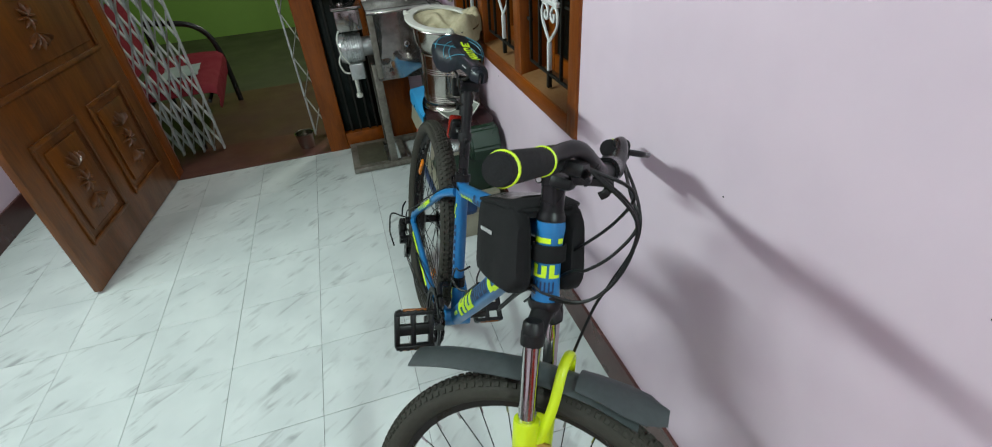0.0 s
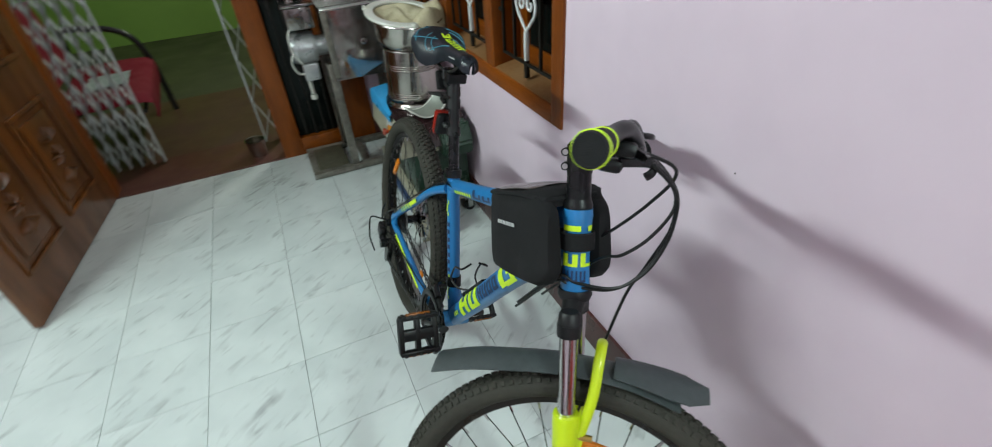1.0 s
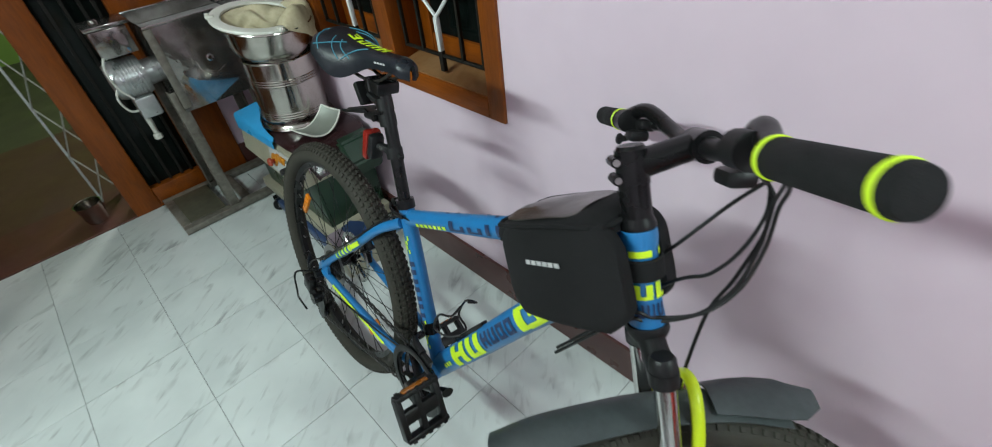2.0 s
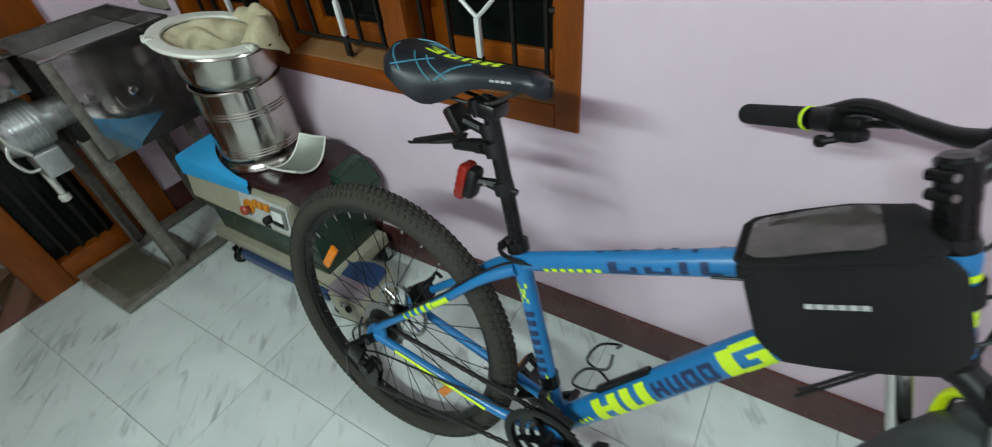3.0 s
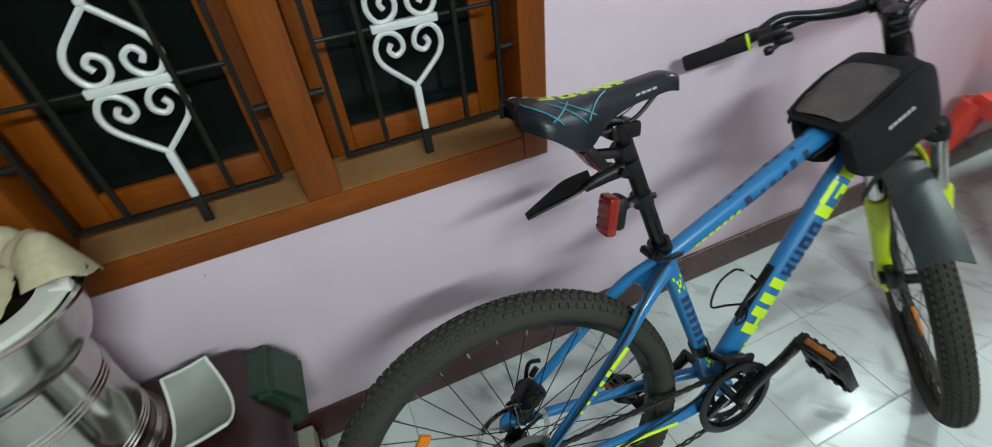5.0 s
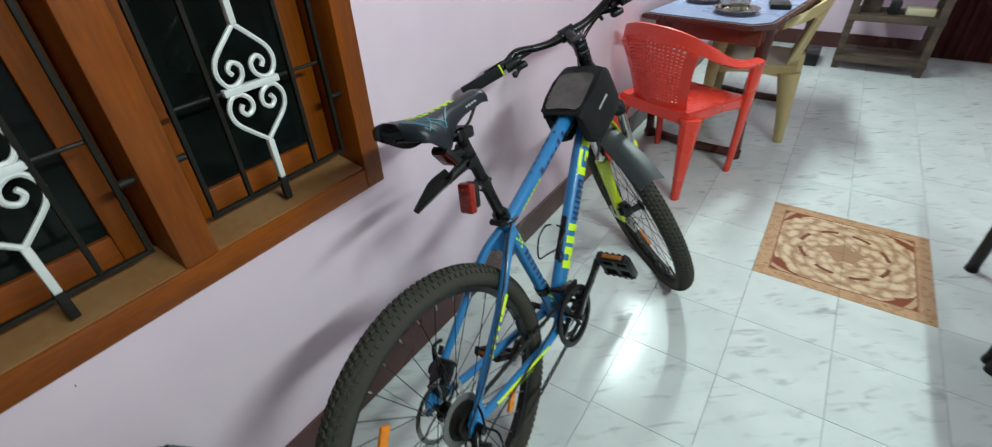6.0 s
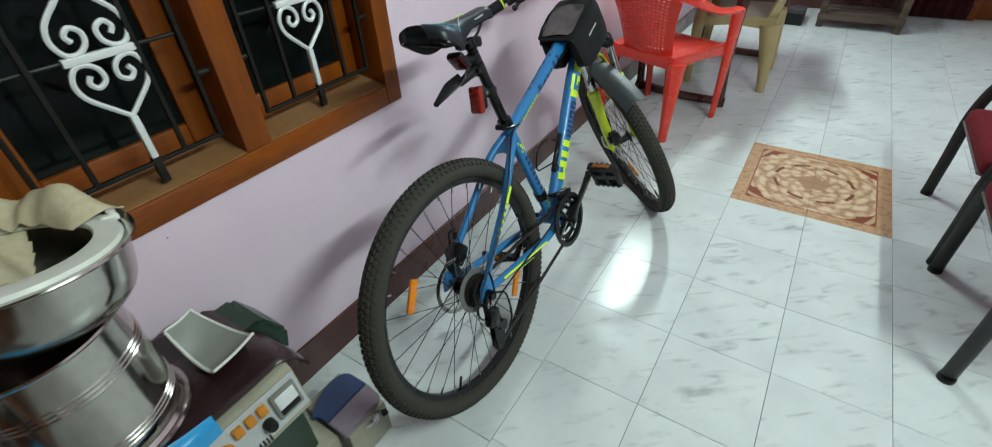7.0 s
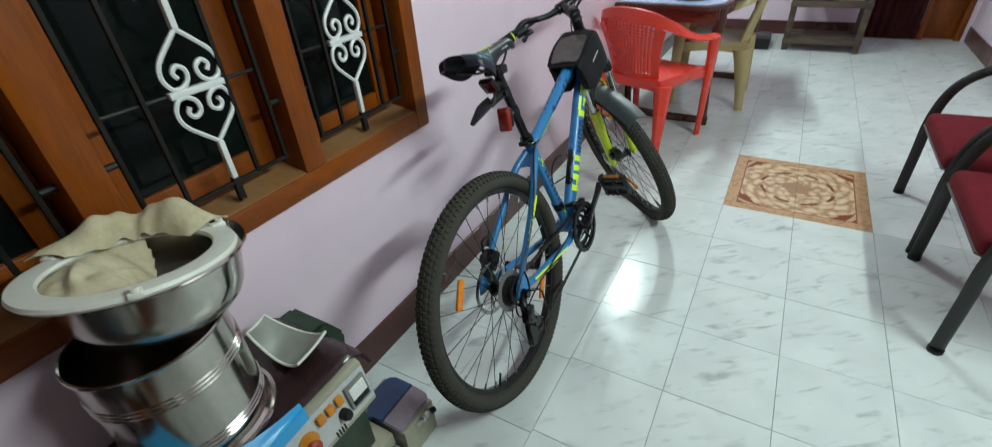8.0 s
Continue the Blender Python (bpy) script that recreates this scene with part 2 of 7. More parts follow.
def medallion_tile():
    """Printed rosette over four tiles: a tan border, rust corners, a ring of dashes and a pale leafy field."""
    mat = bpy.data.materials.new("medallion_tile")
    mat.use_nodes = True
    nt = mat.node_tree
    b = nt.nodes["Principled BSDF"]
    b.inputs["Roughness"].default_value = 0.22
    geo = nt.nodes.new("ShaderNodeNewGeometry")
    sep = nt.nodes.new("ShaderNodeSeparateXYZ")
    nt.links.new(geo.outputs["Position"], sep.inputs[0])

    def op(kind, a, c=None):
        m = nt.nodes.new("ShaderNodeMath")
        m.operation = kind
        for i, v in enumerate((a, c)):
            if v is None:
                continue
            if isinstance(v, (int, float)):
                m.inputs[i].default_value = v
            else:
                nt.links.new(v, m.inputs[i])
        return m.outputs[0]

    def blend(fac, a, c):
        m = nt.nodes.new("ShaderNodeMix")
        m.data_type = "RGBA"
        nt.links.new(fac, m.inputs[0])
        for i, v in ((6, a), (7, c)):
            if isinstance(v, tuple):
                m.inputs[i].default_value = (*v, 1)
            else:
                nt.links.new(v, m.inputs[i])
        return m.outputs[2]

    x = op("ADD", sep.outputs[0], 0.61)
    y = op("ADD", sep.outputs[1], 0.305)
    ax, ay = op("ABSOLUTE", x), op("ABSOLUTE", y)
    edge = op("MAXIMUM", ax, ay)
    rad = op("SQRT", op("ADD", op("MULTIPLY", x, x), op("MULTIPLY", y, y)))
    ang = op("ARCTAN2", y, x)
    vor = nt.nodes.new("ShaderNodeTexVoronoi")
    vor.inputs["Scale"].default_value = 30
    wob = nt.nodes.new("ShaderNodeTexNoise")
    wob.inputs["Scale"].default_value, wob.inputs["Detail"].default_value = 26, 3
    nt.links.new(geo.outputs["Position"], vor.inputs["Vector"])
    nt.links.new(geo.outputs["Position"], wob.inputs["Vector"])
    petal = op("ABSOLUTE", op("SINE", op("ADD", op("MULTIPLY", ang, 4.0), op("MULTIPLY", rad, 44.0))))
    petal2 = op("ABSOLUTE", op("SINE", op("SUBTRACT", op("MULTIPLY", ang, 6.0), op("MULTIPLY", rad, 60.0))))
    leaf = op("ADD", op("MULTIPLY", op("MULTIPLY", petal, petal2), 0.30), wob.outputs["Fac"])
    field = blend(op("MULTIPLY", op("SUBTRACT", leaf, 0.45), 3.0), (0.33, 0.185, 0.10), (0.60, 0.44, 0.29))
    field = blend(op("LESS_THAN", op("ADD", rad, op("MULTIPLY", wob.outputs["Fac"], 0.08)), 0.105), field, (0.33, 0.19, 0.11))
    dash = op("MULTIPLY", op("LESS_THAN", op("ABSOLUTE", op("SUBTRACT", rad, 0.162)), 0.008), op("GREATER_THAN", op("ABSOLUTE", op("SINE", op("MULTIPLY", ang, 4.0))), 0.62))
    field = blend(dash, field, (0.16, 0.06, 0.03))
    corner = op("GREATER_THAN", op("ADD", ax, ay), op("ADD", 0.355, op("MULTIPLY", wob.outputs["Fac"], 0.08)))
    field = blend(corner, field, (0.20, 0.055, 0.025))
    swirl = op("MULTIPLY", corner, op("GREATER_THAN", petal, 0.90))
    field = blend(swirl, field, (0.44, 0.29, 0.17))
    frame_in = op("GREATER_THAN", edge, 0.246)
    field = blend(frame_in, field, (0.24, 0.10, 0.05))
    band = op("GREATER_THAN", edge, 0.252)
    border = blend(op("GREATER_THAN", wob.outputs["Fac"], 0.55), (0.45, 0.27, 0.15), (0.38, 0.215, 0.115))
    dots = op("LESS_THAN", vor.outputs["Distance"], 0.22)
    border = blend(dots, border, (0.33, 0.18, 0.095))
    field = blend(band, field, border)
    nt.links.new(field, b.inputs["Base Color"])
    return mat


tile_white, tile_medallion = marble_tile(), medallion_tile()

# ---- structure ----
WX, BY, LX, FY, CZ, TH = 0.603, 2.84, -1.80, -3.72, 2.95, 0.23
WIN_Y0, WIN_Y1, WIN_Z0, WIN_Z1 = 1.056, 2.487, 0.700, 2.00


def structure(name, bm, material, label, category="", smooth=False):
    ob = part(name, bm, material, None, label, smooth=smooth)
    return tagged(ob, "", category or name.split("_")[0], "", "structure")


bm = bmesh.new()
span(bm, (WX, FY - TH, 0), (WX + TH, WIN_Y0, CZ))
span(bm, (WX, WIN_Y1, 0), (WX + TH, BY + TH, CZ))
span(bm, (WX, WIN_Y0, 0), (WX + TH, WIN_Y1, WIN_Z0))
span(bm, (WX, WIN_Y0, WIN_Z1), (WX + TH, WIN_Y1, CZ))
structure("wall_east", bm, pink_paint, "pale pink painted plaster wall with a window opening", "wall")

DX0, DX1, DZ = -1.13, 0.34, 2.12
bm = bmesh.new()
span(bm, (LX - TH, BY, 0), (DX0, BY + TH, CZ))
span(bm, (DX1, BY, 0), (WX, BY + TH, CZ))
span(bm, (DX0, BY, DZ), (DX1, BY + TH, CZ))
structure("wall_north", bm, pink_paint, "pale pink plaster wall with the entrance opening", "wall")
bm = bmesh.new()
span(bm, (LX - TH, FY - TH, 0), (LX, BY, CZ))
structure("wall_west", bm, pink_paint, "pale pink painted plaster side wall", "wall")
bm = bmesh.new()
span(bm, (LX, FY - TH, 0), (-1.76, FY, CZ))
span(bm, (-1.44, FY - TH, 0), (WX, FY, CZ))
span(bm, (-1.76, FY - TH, 2.1), (-1.44, FY, CZ))
structure("wall_south", bm, pink_paint, "pale pink plaster wall at the end of the dining room", "wall")
bm = bmesh.new()
span(bm, (LX - TH, FY - TH, CZ), (WX + TH, BY + TH, CZ + 0.15))
structure("ceiling", bm, white_paint, "plain white painted ceiling")

# skirting
bm = bmesh.new()
span(bm, (WX - 0.010, FY, 0), (WX, BY, 0.13), 0.002)
structure("baseboard_east", bm, skirting_red, "dark red-brown polished skirting along the pink wall", "skirting")
bm = bmesh.new()
span(bm, (LX, FY, 0), (LX + 0.010, BY, 0.13), 0.002)
structure("baseboard_west", bm, skirting_red, "dark red-brown polished skirting along the side wall", "skirting")
bm = bmesh.new()
span(bm, (DX1, BY - 0.010, 0), (WX - 0.010, BY, 0.13), 0.002)
span(bm, (LX + 0.010, BY - 0.010, 0), (DX0, BY, 0.13), 0.002)
structure("baseboard_north", bm, skirting_red, "dark red-brown polished skirting beside the entrance", "skirting")
bm = bmesh.new()
span(bm, (-1.44, FY, 0), (WX - 0.010, FY + 0.010, 0.13), 0.002)
structure("baseboard_south", bm, skirting_red, "dark red-brown polished skirting of the end wall", "skirting")

# ground under the tiles, threshold and porch
bm = bmesh.new()
span(bm, (LX, FY, -0.05), (WX, BY, -0.0035))
floor = structure("floor", bm, grout, "white marble-look tiled floor with thin dark joints", "floor")
bm = bmesh.new()
span(bm, (-1.25, 2.828, -0.04), (-0.1, 3.22, 0.006), 0.003)
structure("threshold", bm, threshold_red, "dark red cement doorway threshold", "threshold")
bm = bmesh.new()
span(bm, (-4.2, 3.07, -0.12), (2.2, 4.44, -0.03))
structure("porch_floor", bm, porch_floor, "dull red-brown cement porch floor", "floor")
bm = bmesh.new()
span(bm, (-4.2, 4.44, -0.12), (2.2, 6.75, -0.034))
structure("yard_floor", bm, yard_floor, "dull dark green cement floor of the outer porch", "floor")
bm = bmesh.new()
span(bm, (-4.2, 6.72, -0.1), (2.2, 6.9, CZ))
span(bm, (-4.4, 3.07, -0.1), (-4.2, 6.9, CZ))
span(bm, (2.2, 3.07, -0.1), (2.4, 6.9, CZ))
structure("porch_wall", bm, green_paint, "bright lime green painted porch wall", "wall")
bm = bmesh.new()
span(bm, (-4.4, 3.07, CZ), (2.4, 6.9, CZ + 0.15))
structure("porch_ceiling", bm, white_paint, "plain white porch ceiling", "ceiling")
bm = bmesh.new()
span(bm, (-4.4, 3.06, CZ - 0.9), (LX - TH, 3.07, CZ))
span(bm, (-4.4, 3.0, -0.1), (LX - TH, 3.07, CZ - 0.9))
structure("porch_side_wall", bm, green_paint, "lime green wall beside the entrance", "wall")

# ---- entrance: posts, dark side light, threshold ----
door_set = thing("door_frame_1", "varnished orange-brown teak entrance frame with a dark side light", "door frame", kind="structure")
bm = bmesh.new()
span(bm, (-0.212, 2.822, 0), (-0.100, BY + 0.10, DZ), 0.005)
part("post", bm, wood, door_set)
bm = bmesh.new()
span(bm, (-1.13, 2.832, 0), (-1.085, BY + 0.10, DZ), 0.004)
part("post", bm, wood, door_set)
bm = bmesh.new()
span(bm, (0.13, 2.822, 0), (0.34, BY + 0.10, DZ), 0.004)
part("post", bm, wood, door_set)
bm = bmesh.new()
span(bm, (-1.085, 2.824, 2.06), (-0.212, BY + 0.10, DZ), 0.004)
part("head", bm, wood_h, door_set)
bm = bmesh.new()
span(bm, (-0.10, 2.828, 0.0), (0.13, BY + 0.09, 0.10), 0.004)
part("bottom_rail", bm, wood_h, door_set)
bm = bmesh.new()
span(bm, (-0.10, 2.87, 0.10), (0.13, 2.90, DZ), 0.001)
part("pane", bm, night_glass, door_set, "almost black glass side light")
for x in (-0.055, 0.0, 0.055, 0.10):
    bm = bmesh.new()
    span(bm, (x - 0.006, 2.852, 0.10), (x + 0.006, 2.868, DZ))
    part("bar", bm, iron_black, door_set)

# ---- window: outer frame, mullions, sills, shutters, grilles ----
FR, MU = 0.058, 0.068
window = thing("window_1", "three-bay varnished orange-brown wooden window with iron grilles", "window", kind="structure")
OPW = (WIN_Y1 - WIN_Y0 - 2 * FR - 2 * MU) / 3
FX0, FX1 = WX - 0.009, WX + 0.115
bm = bmesh.new()
span(bm, (FX0, WIN_Y0, WIN_Z0), (FX1, WIN_Y0 + FR, WIN_Z1), 0.004)
part("jamb", bm, wood, window)
bm = bmesh.new()
span(bm, (FX0, WIN_Y1 - FR, WIN_Z0), (FX1, WIN_Y1, WIN_Z1), 0.004)
part("jamb", bm, wood, window)
bm = bmesh.new()
span(bm, (FX0, WIN_Y0 + FR, WIN_Z0), (FX1, WIN_Y1 - FR, WIN_Z0 + FR), 0.004)
part("bottom_rail", bm, wood_h, window)
bm = bmesh.new()
span(bm, (FX0, WIN_Y0 + FR, WIN_Z1 - FR), (FX1, WIN_Y1 - FR, WIN_Z1), 0.004)
part("top_rail", bm, wood_h, window)


def heart(bm, yc, x, zt, up):
    """One scrolled heart of flat bar: its tip at zt, opening up (1) or down (-1)."""
    s = up
    for side in (-1, 1):
        pts = [(a * 0.975, b * 0.975) for a, b in ((0, 0), (0.026, 0.024), (0.055, 0.054), (0.062, 0.082), (0.050, 0.105), (0.031, 0.108), (0.014, 0.095), (0.012, 0.075), (0.027, 0.065), (0.038, 0.076), (0.032, 0.088))]
        line = curve([(x, yc + side * a, zt + s * b) for a, b in pts], 4)
        sweep(bm, line, 0.0050, 6)


for i in range(3):
    y0 = WIN_Y0 + FR + i * (OPW + MU)
    y1 = y0 + OPW
    yc = (y0 + y1) / 2
    if i < 2:
        bm = bmesh.new()
        span(bm, (FX0 + 0.002, y1, WIN_Z0 + FR), (FX1, y1 + MU, WIN_Z1 - FR), 0.004)
        part("mullion", bm, wood, window)
    zb = WIN_Z0 + FR
    bm = bmesh.new()
    slab(bm, [(FX0 + 0.006, zb), (FX1 - 0.02, zb), (FX1 - 0.02, zb + 0.020), (FX0 + 0.006, zb + 0.003)], y0, y1, Matrix(((1, 0, 0, 0), (0, 0, 1, 0), (0, 1, 0, 0), (0, 0, 0, 1))))
    part("sill", bm, dusty_sill, window, "dusty worn ledge")
    # shutter with a dark pane
    sx0, sx1 = FX1 - 0.018, FX1 + 0.018
    st = 0.055
    shutter = thing("shutter", "", "")
    shutter.parent = window
    for nm, lo, hi, mt in (("stile", (sx0, y0 + 0.002, zb), (sx1, y0 + st, WIN_Z1 - FR), wood), ("stile", (sx0, y1 - st, zb), (sx1, y1 - 0.002, WIN_Z1 - FR), wood),
                           ("rail", (sx0 + 0.001, y0 + st, zb), (sx1, y1 - st, zb + 0.075), wood_h), ("rail", (sx0 + 0.001, y0 + st, WIN_Z1 - FR - 0.07), (sx1, y1 - st, WIN_Z1 - FR), wood_h)):
        bm = bmesh.new()
        span(bm, lo, hi, 0.003)
        part(nm, bm, mt, shutter)
    bm = bmesh.new()
    span(bm, (sx0 + 0.012, y0 + st, zb + 0.075), (sx0 + 0.018, y1 - st, WIN_Z1 - FR - 0.07))
    part("pane", bm, night_glass, shutter, "dark glass against the night")
    # grille
    gx = WX + (0.014 if i == 1 else 0.022)
    g0 = zb + 0.060
    grille = thing("grille", "black iron bars with white scrolled hearts", "")
    grille.parent = window
    for dy in (-0.165, -0.085, 0.085, 0.165):
        bm = bmesh.new()
        span(bm, (gx - 0.005, yc + dy - 0.0045, g0), (gx + 0.005, yc + dy + 0.0045, WIN_Z1 - FR - 0.03), 0.001)
        part("bar", bm, iron_black, grille)
    for z in (g0, WIN_Z1 - FR - 0.04):
        bm = bmesh.new()
        span(bm, (gx - 0.005, yc - 0.171, z - 0.004), (gx + 0.005, yc + 0.171, z + 0.004), 0.001)
        part("cross_bar", bm, iron_black, grille)
    for dy in (-0.171, 0.171):
        for z in (0.950, 1.69):
            bm = bmesh.new()
            d = OPW / 2
            cyl(bm, (gx + 0.004, yc + dy, z), (gx + 0.004, yc + math.copysign(d, dy), z), 0.007, n=8)
            part("lug", bm, iron_black, grille)
    bm = bmesh.new()
    span(bm, (gx - 0.007, yc + (-0.025 if i == 1 else 0.006) - 0.008, g0 - 0.045), (gx + 0.007, yc + (-0.025 if i == 1 else 0.006) + 0.008, g0 + 0.012), 0.002)
    part("foot", bm, iron_black, grille)
    bm = bmesh.new()
    zt, ys = 0.918, (-0.025 if i == 1 else 0.006)
    for z in (zt, zt + 0.565):
        heart(bm, yc + ys, gx, z, 1)
        heart(bm, yc + ys, gx, z + 0.229, -1)
    for a, b in ((g0 + 0.01, zt), (zt + 0.229, zt + 0.565), (zt + 0.794, WIN_Z1 - FR - 0.04)):
        span(bm, (gx - 0.007, yc + ys - 0.0065, a), (gx + 0.007, yc + ys + 0.0065, b), 0.002)
    part("scroll_work", bm, iron_white, grille, "white enamelled scrolled hearts")
    for z in (zt + 0.1145, zt + 0.6795):
        bm = bmesh.new()
        span(bm, (gx - 0.005, yc + ys - 0.060, z - 0.007), (gx + 0.009, yc + ys + 0.060, z + 0.007), 0.002)
        part("clasp", bm, iron_white, grille)
        bm = bmesh.new()
        cyl(bm, (gx + 0.008, yc - 0.168, z), (gx + 0.008, yc + 0.168, z), 0.004, n=8)
        part("rod", bm, iron_black, grille)

# ---- carved door leaf, standing open into the room ----
hinge, free = Vector((-1.098, 2.818, 0)), Vector((-1.212, 1.852, 0))
dv = (free - hinge).normalized()
dlen = (free - hinge).length
side_v = Vector((-dv.y, dv.x, 0))
leaf_m = Matrix(((dv.x, side_v.x, 0, hinge.x), (dv.y, side_v.y, 0, hinge.y), (0, 0, 1, 0.012), (0, 0, 0, 1)))
door = thing("door_1", "open carved teak door leaf with raised panels", "door", leaf_m, kind="structure")
bm = bmesh.new()
span(bm, (0, -0.015, 0), (dlen, 0.015, 2.04), 0.003)
part("leaf", bm, wood_carved, door)
for s in (-1, 1):
    for (a, b, c, d) in ((0.10, 0.43, 0.16, 0.62), (0.53, 0.86, 0.16, 0.62), (0.10, 0.86, 0.78, 1.22), (0.10, 0.43, 1.36, 1.92), (0.53, 0.86, 1.36, 1.92)):
        bm = bmesh.new()
        w = 0.02
        for lo, hi in (((a, c), (b, c + w)), ((a, d - w), (b, d)), ((a, c + w), (a + w, d - w)), ((b - w, c + w), (b, d - w))):
            span(bm, (lo[0], min(s * 0.015, s * 0.026), lo[1]), (hi[0], max(s * 0.015, s * 0.026), hi[1]), 0.003)
        part("moulding", bm, wood_carved, door)
        bm = bmesh.new()
        span(bm, (a + 0.05, min(s * 0.015, s * 0.024), c + 0.05), (b - 0.05, max(s * 0.015, s * 0.024), d - 0.05), 0.007)
        part("raised_panel", bm, wood_carved, door)
        cx, cz, hx, hz = (a + b) / 2, (c + d) / 2, (b - a) / 2 - 0.075, (d - c) / 2 - 0.075
        bm = bmesh.new()
        for k in range(8):
            # a rosette of leaves, and two sprays above and below it
            q = k * math.pi / 4
            tip = Vector((cx + math.cos(q) * 0.052, s * 0.0235, cz + math.sin(q) * 0.052))
            sweep(bm, [Vector((cx, s * 0.0235, cz)).lerp(tip, t / 4) for t in range(5)], [0.006, 0.015, 0.019, 0.014, 0.004], 8, squash=0.32, up=(0, 1, 0))
        for up2 in (-1, 1):
            for fan in (-2, -1, 0, 1, 2):
                root = Vector((cx, s * 0.0235, cz + up2 * hz * 0.42))
                end = root + Vector((fan * min(hx, 0.12) * 0.30, 0, up2 * hz * (0.46 - 0.08 * abs(fan))))
                sweep(bm, [root.lerp(end, t / 5) + Vector((0.010 * fan * math.sin(t * 0.6), 0, 0)) for t in range(6)], [0.006, 0.015, 0.021, 0.021, 0.014, 0.004], 8, squash=0.26, up=(0, 1, 0))
        part("carving", bm, wood_carved, door)

# ---- folding gate in the doorway ----
def scissor_gate(x0, x1, y, bays, rows, h):
    g = thing("folding_gate", "silver-painted steel scissor gate, folded aside in the doorway", "gate")
    dx, dz = (x1 - x0) / bays, h / rows
    for i in range(bays + 1):
        bm = bmesh.new()
        x = x0 + i * dx
        span(bm, (x - 0.005, y - 0.012, 0.012), (x + 0.005, y - 0.002, h), 0.001)
        span(bm, (x - 0.005, y + 0.006, 0.012), (x + 0.005, y + 0.016, h), 0.001)
        part("upright", bm, gate_silver, g)
    for i in range(bays):
        for j in range(rows):
            for d in (0, 1):
                bm = bmesh.new()
                a = Vector((x0 + (i + d) * dx, y + (0.018 if d else -0.016), 0.02 + j * dz))
                b = Vector((x0 + (i + 1 - d) * dx, y + (0.018 if d else -0.016), 0.02 + (j + 1) * dz))
                sweep(bm, [a, b], 0.0205, 4, squash=1.0 / 6, up=(0, 1, 0))
                part("lattice_bar", bm, gate_silver, g)
    return g


scissor_gate(-1.235, -0.875, 3.16, 6, 12, 2.0)
scissor_gate(-0.30, -0.20, 3.12, 1, 8, 2.0)

# small chips left in the plaster, drawn as dark discs
for y, z, r in ((0.467, 0.854, 0.0016), (0.071, 0.934, 0.0015), (1.803, 0.665, 0.0014)):
    bm = bmesh.new()
    lathe(bm, [(0.0, 0.0016), (r * 0.6, 0.0014), (r, 0.0)], (WX, y, z), (-1, 0, 0), 8)
    tagged(part("nail", bm, iron_black, None, "small dark disc marking a chip in the pink wall"), "", "nail")

# ---- bicycle: local x ahead, y to its left, z up in its own leaning plane; it leans on the pink wall ----
blue_paint = surf("blue_paint", (0.015, 0.185, 0.44), 0.36, other=(0.011, 0.145, 0.37), scale=8, fine=80, coat=0.25, rvary=0.08)
neon = surf("neon_yellow", (0.62, 0.86, 0.02), 0.45, other=(0.55, 0.78, 0.02), scale=12, fine=80)
neon_fork = surf("neon_fork_paint", (0.60, 0.74, 0.008), 0.35, other=(0.52, 0.66, 0.008), scale=8, fine=80, coat=0.3)
navy = surf("navy_print", (0.012, 0.03, 0.09), 0.4, other=(0.015, 0.035, 0.1), scale=12, fine=80)
rubber = surf("tyre_rubber", (0.030, 0.028, 0.0225), 0.8, other=(0.044, 0.041, 0.032), vary=0.8, scale=7, fine=90, bump=0.2, bump_scale=400, spec=0.3)
black_plastic = surf("black_plastic", (0.004, 0.004, 0.0045), 0.45, other=(0.008, 0.008, 0.0085), scale=15, fine=120, bump=0.1, bump_scale=500, spec=0.35)
black_alloy = surf("black_alloy", (0.004, 0.004, 0.0045), 0.30, other=(0.007, 0.007, 0.0075), scale=15, fine=120, spec=0.35)
grip_foam = surf("grip_rubber", (0.009, 0.009, 0.0095), 0.85, other=(0.014, 0.014, 0.0145), scale=30, fine=300, bump=0.4, bump_scale=700, spec=0.25)
steel = surf("bright_steel", (0.55, 0.55, 0.54), 0.28, 1.0, other=(0.42, 0.42, 0.41), scale=20, fine=150)
stanchion = surf("chromed_stanchion", (0.62, 0.60, 0.59), 0.12, 1.0, other=(0.55, 0.53, 0.52), scale=20, fine=150, rvary=0.05)
chain_steel = surf("oily_steel", (0.06, 0.055, 0.05), 0.45, 0.7, other=(0.035, 0.03, 0.028), scale=30, fine=200)
amber = surf("amber_reflector", (0.75, 0.23, 0.01), 0.25, other=(0.62, 0.17, 0.008), scale=40, fine=200, bump=0.3, bump_scale=350)
dull_amber = surf("dull_amber", (0.30, 0.095, 0.008), 0.3, other=(0.2, 0.06, 0.006), scale=40, fine=200)
red_lens = surf("red_lens", (0.28, 0.020, 0.012), 0.2, other=(0.18, 0.010, 0.007), scale=40, fine=200, bump=0.3, bump_scale=350)
slate = surf("slate_plastic", (0.0237, 0.0303, 0.0318), 0.5, other=(0.055, 0.066, 0.068), scale=8, fine=90, bump=0.1, bump_scale=300)
saddle_skin = surf("saddle_vinyl", (0.008, 0.010, 0.014), 0.36, other=(0.011, 0.015, 0.021), scale=10, fine=90, bump=0.2, bump_scale=350, spec=0.35)
teal_print = surf("teal_print", (0.045, 0.22, 0.30), 0.4)
grey_print = surf("grey_print", (0.5, 0.5, 0.5), 0.5)
nylon = surf("black_nylon", (0.006, 0.006, 0.0065), 0.85, other=(0.009, 0.009, 0.0095), scale=9, fine=160, bump=0.35, bump_scale=600, spec=0.3)
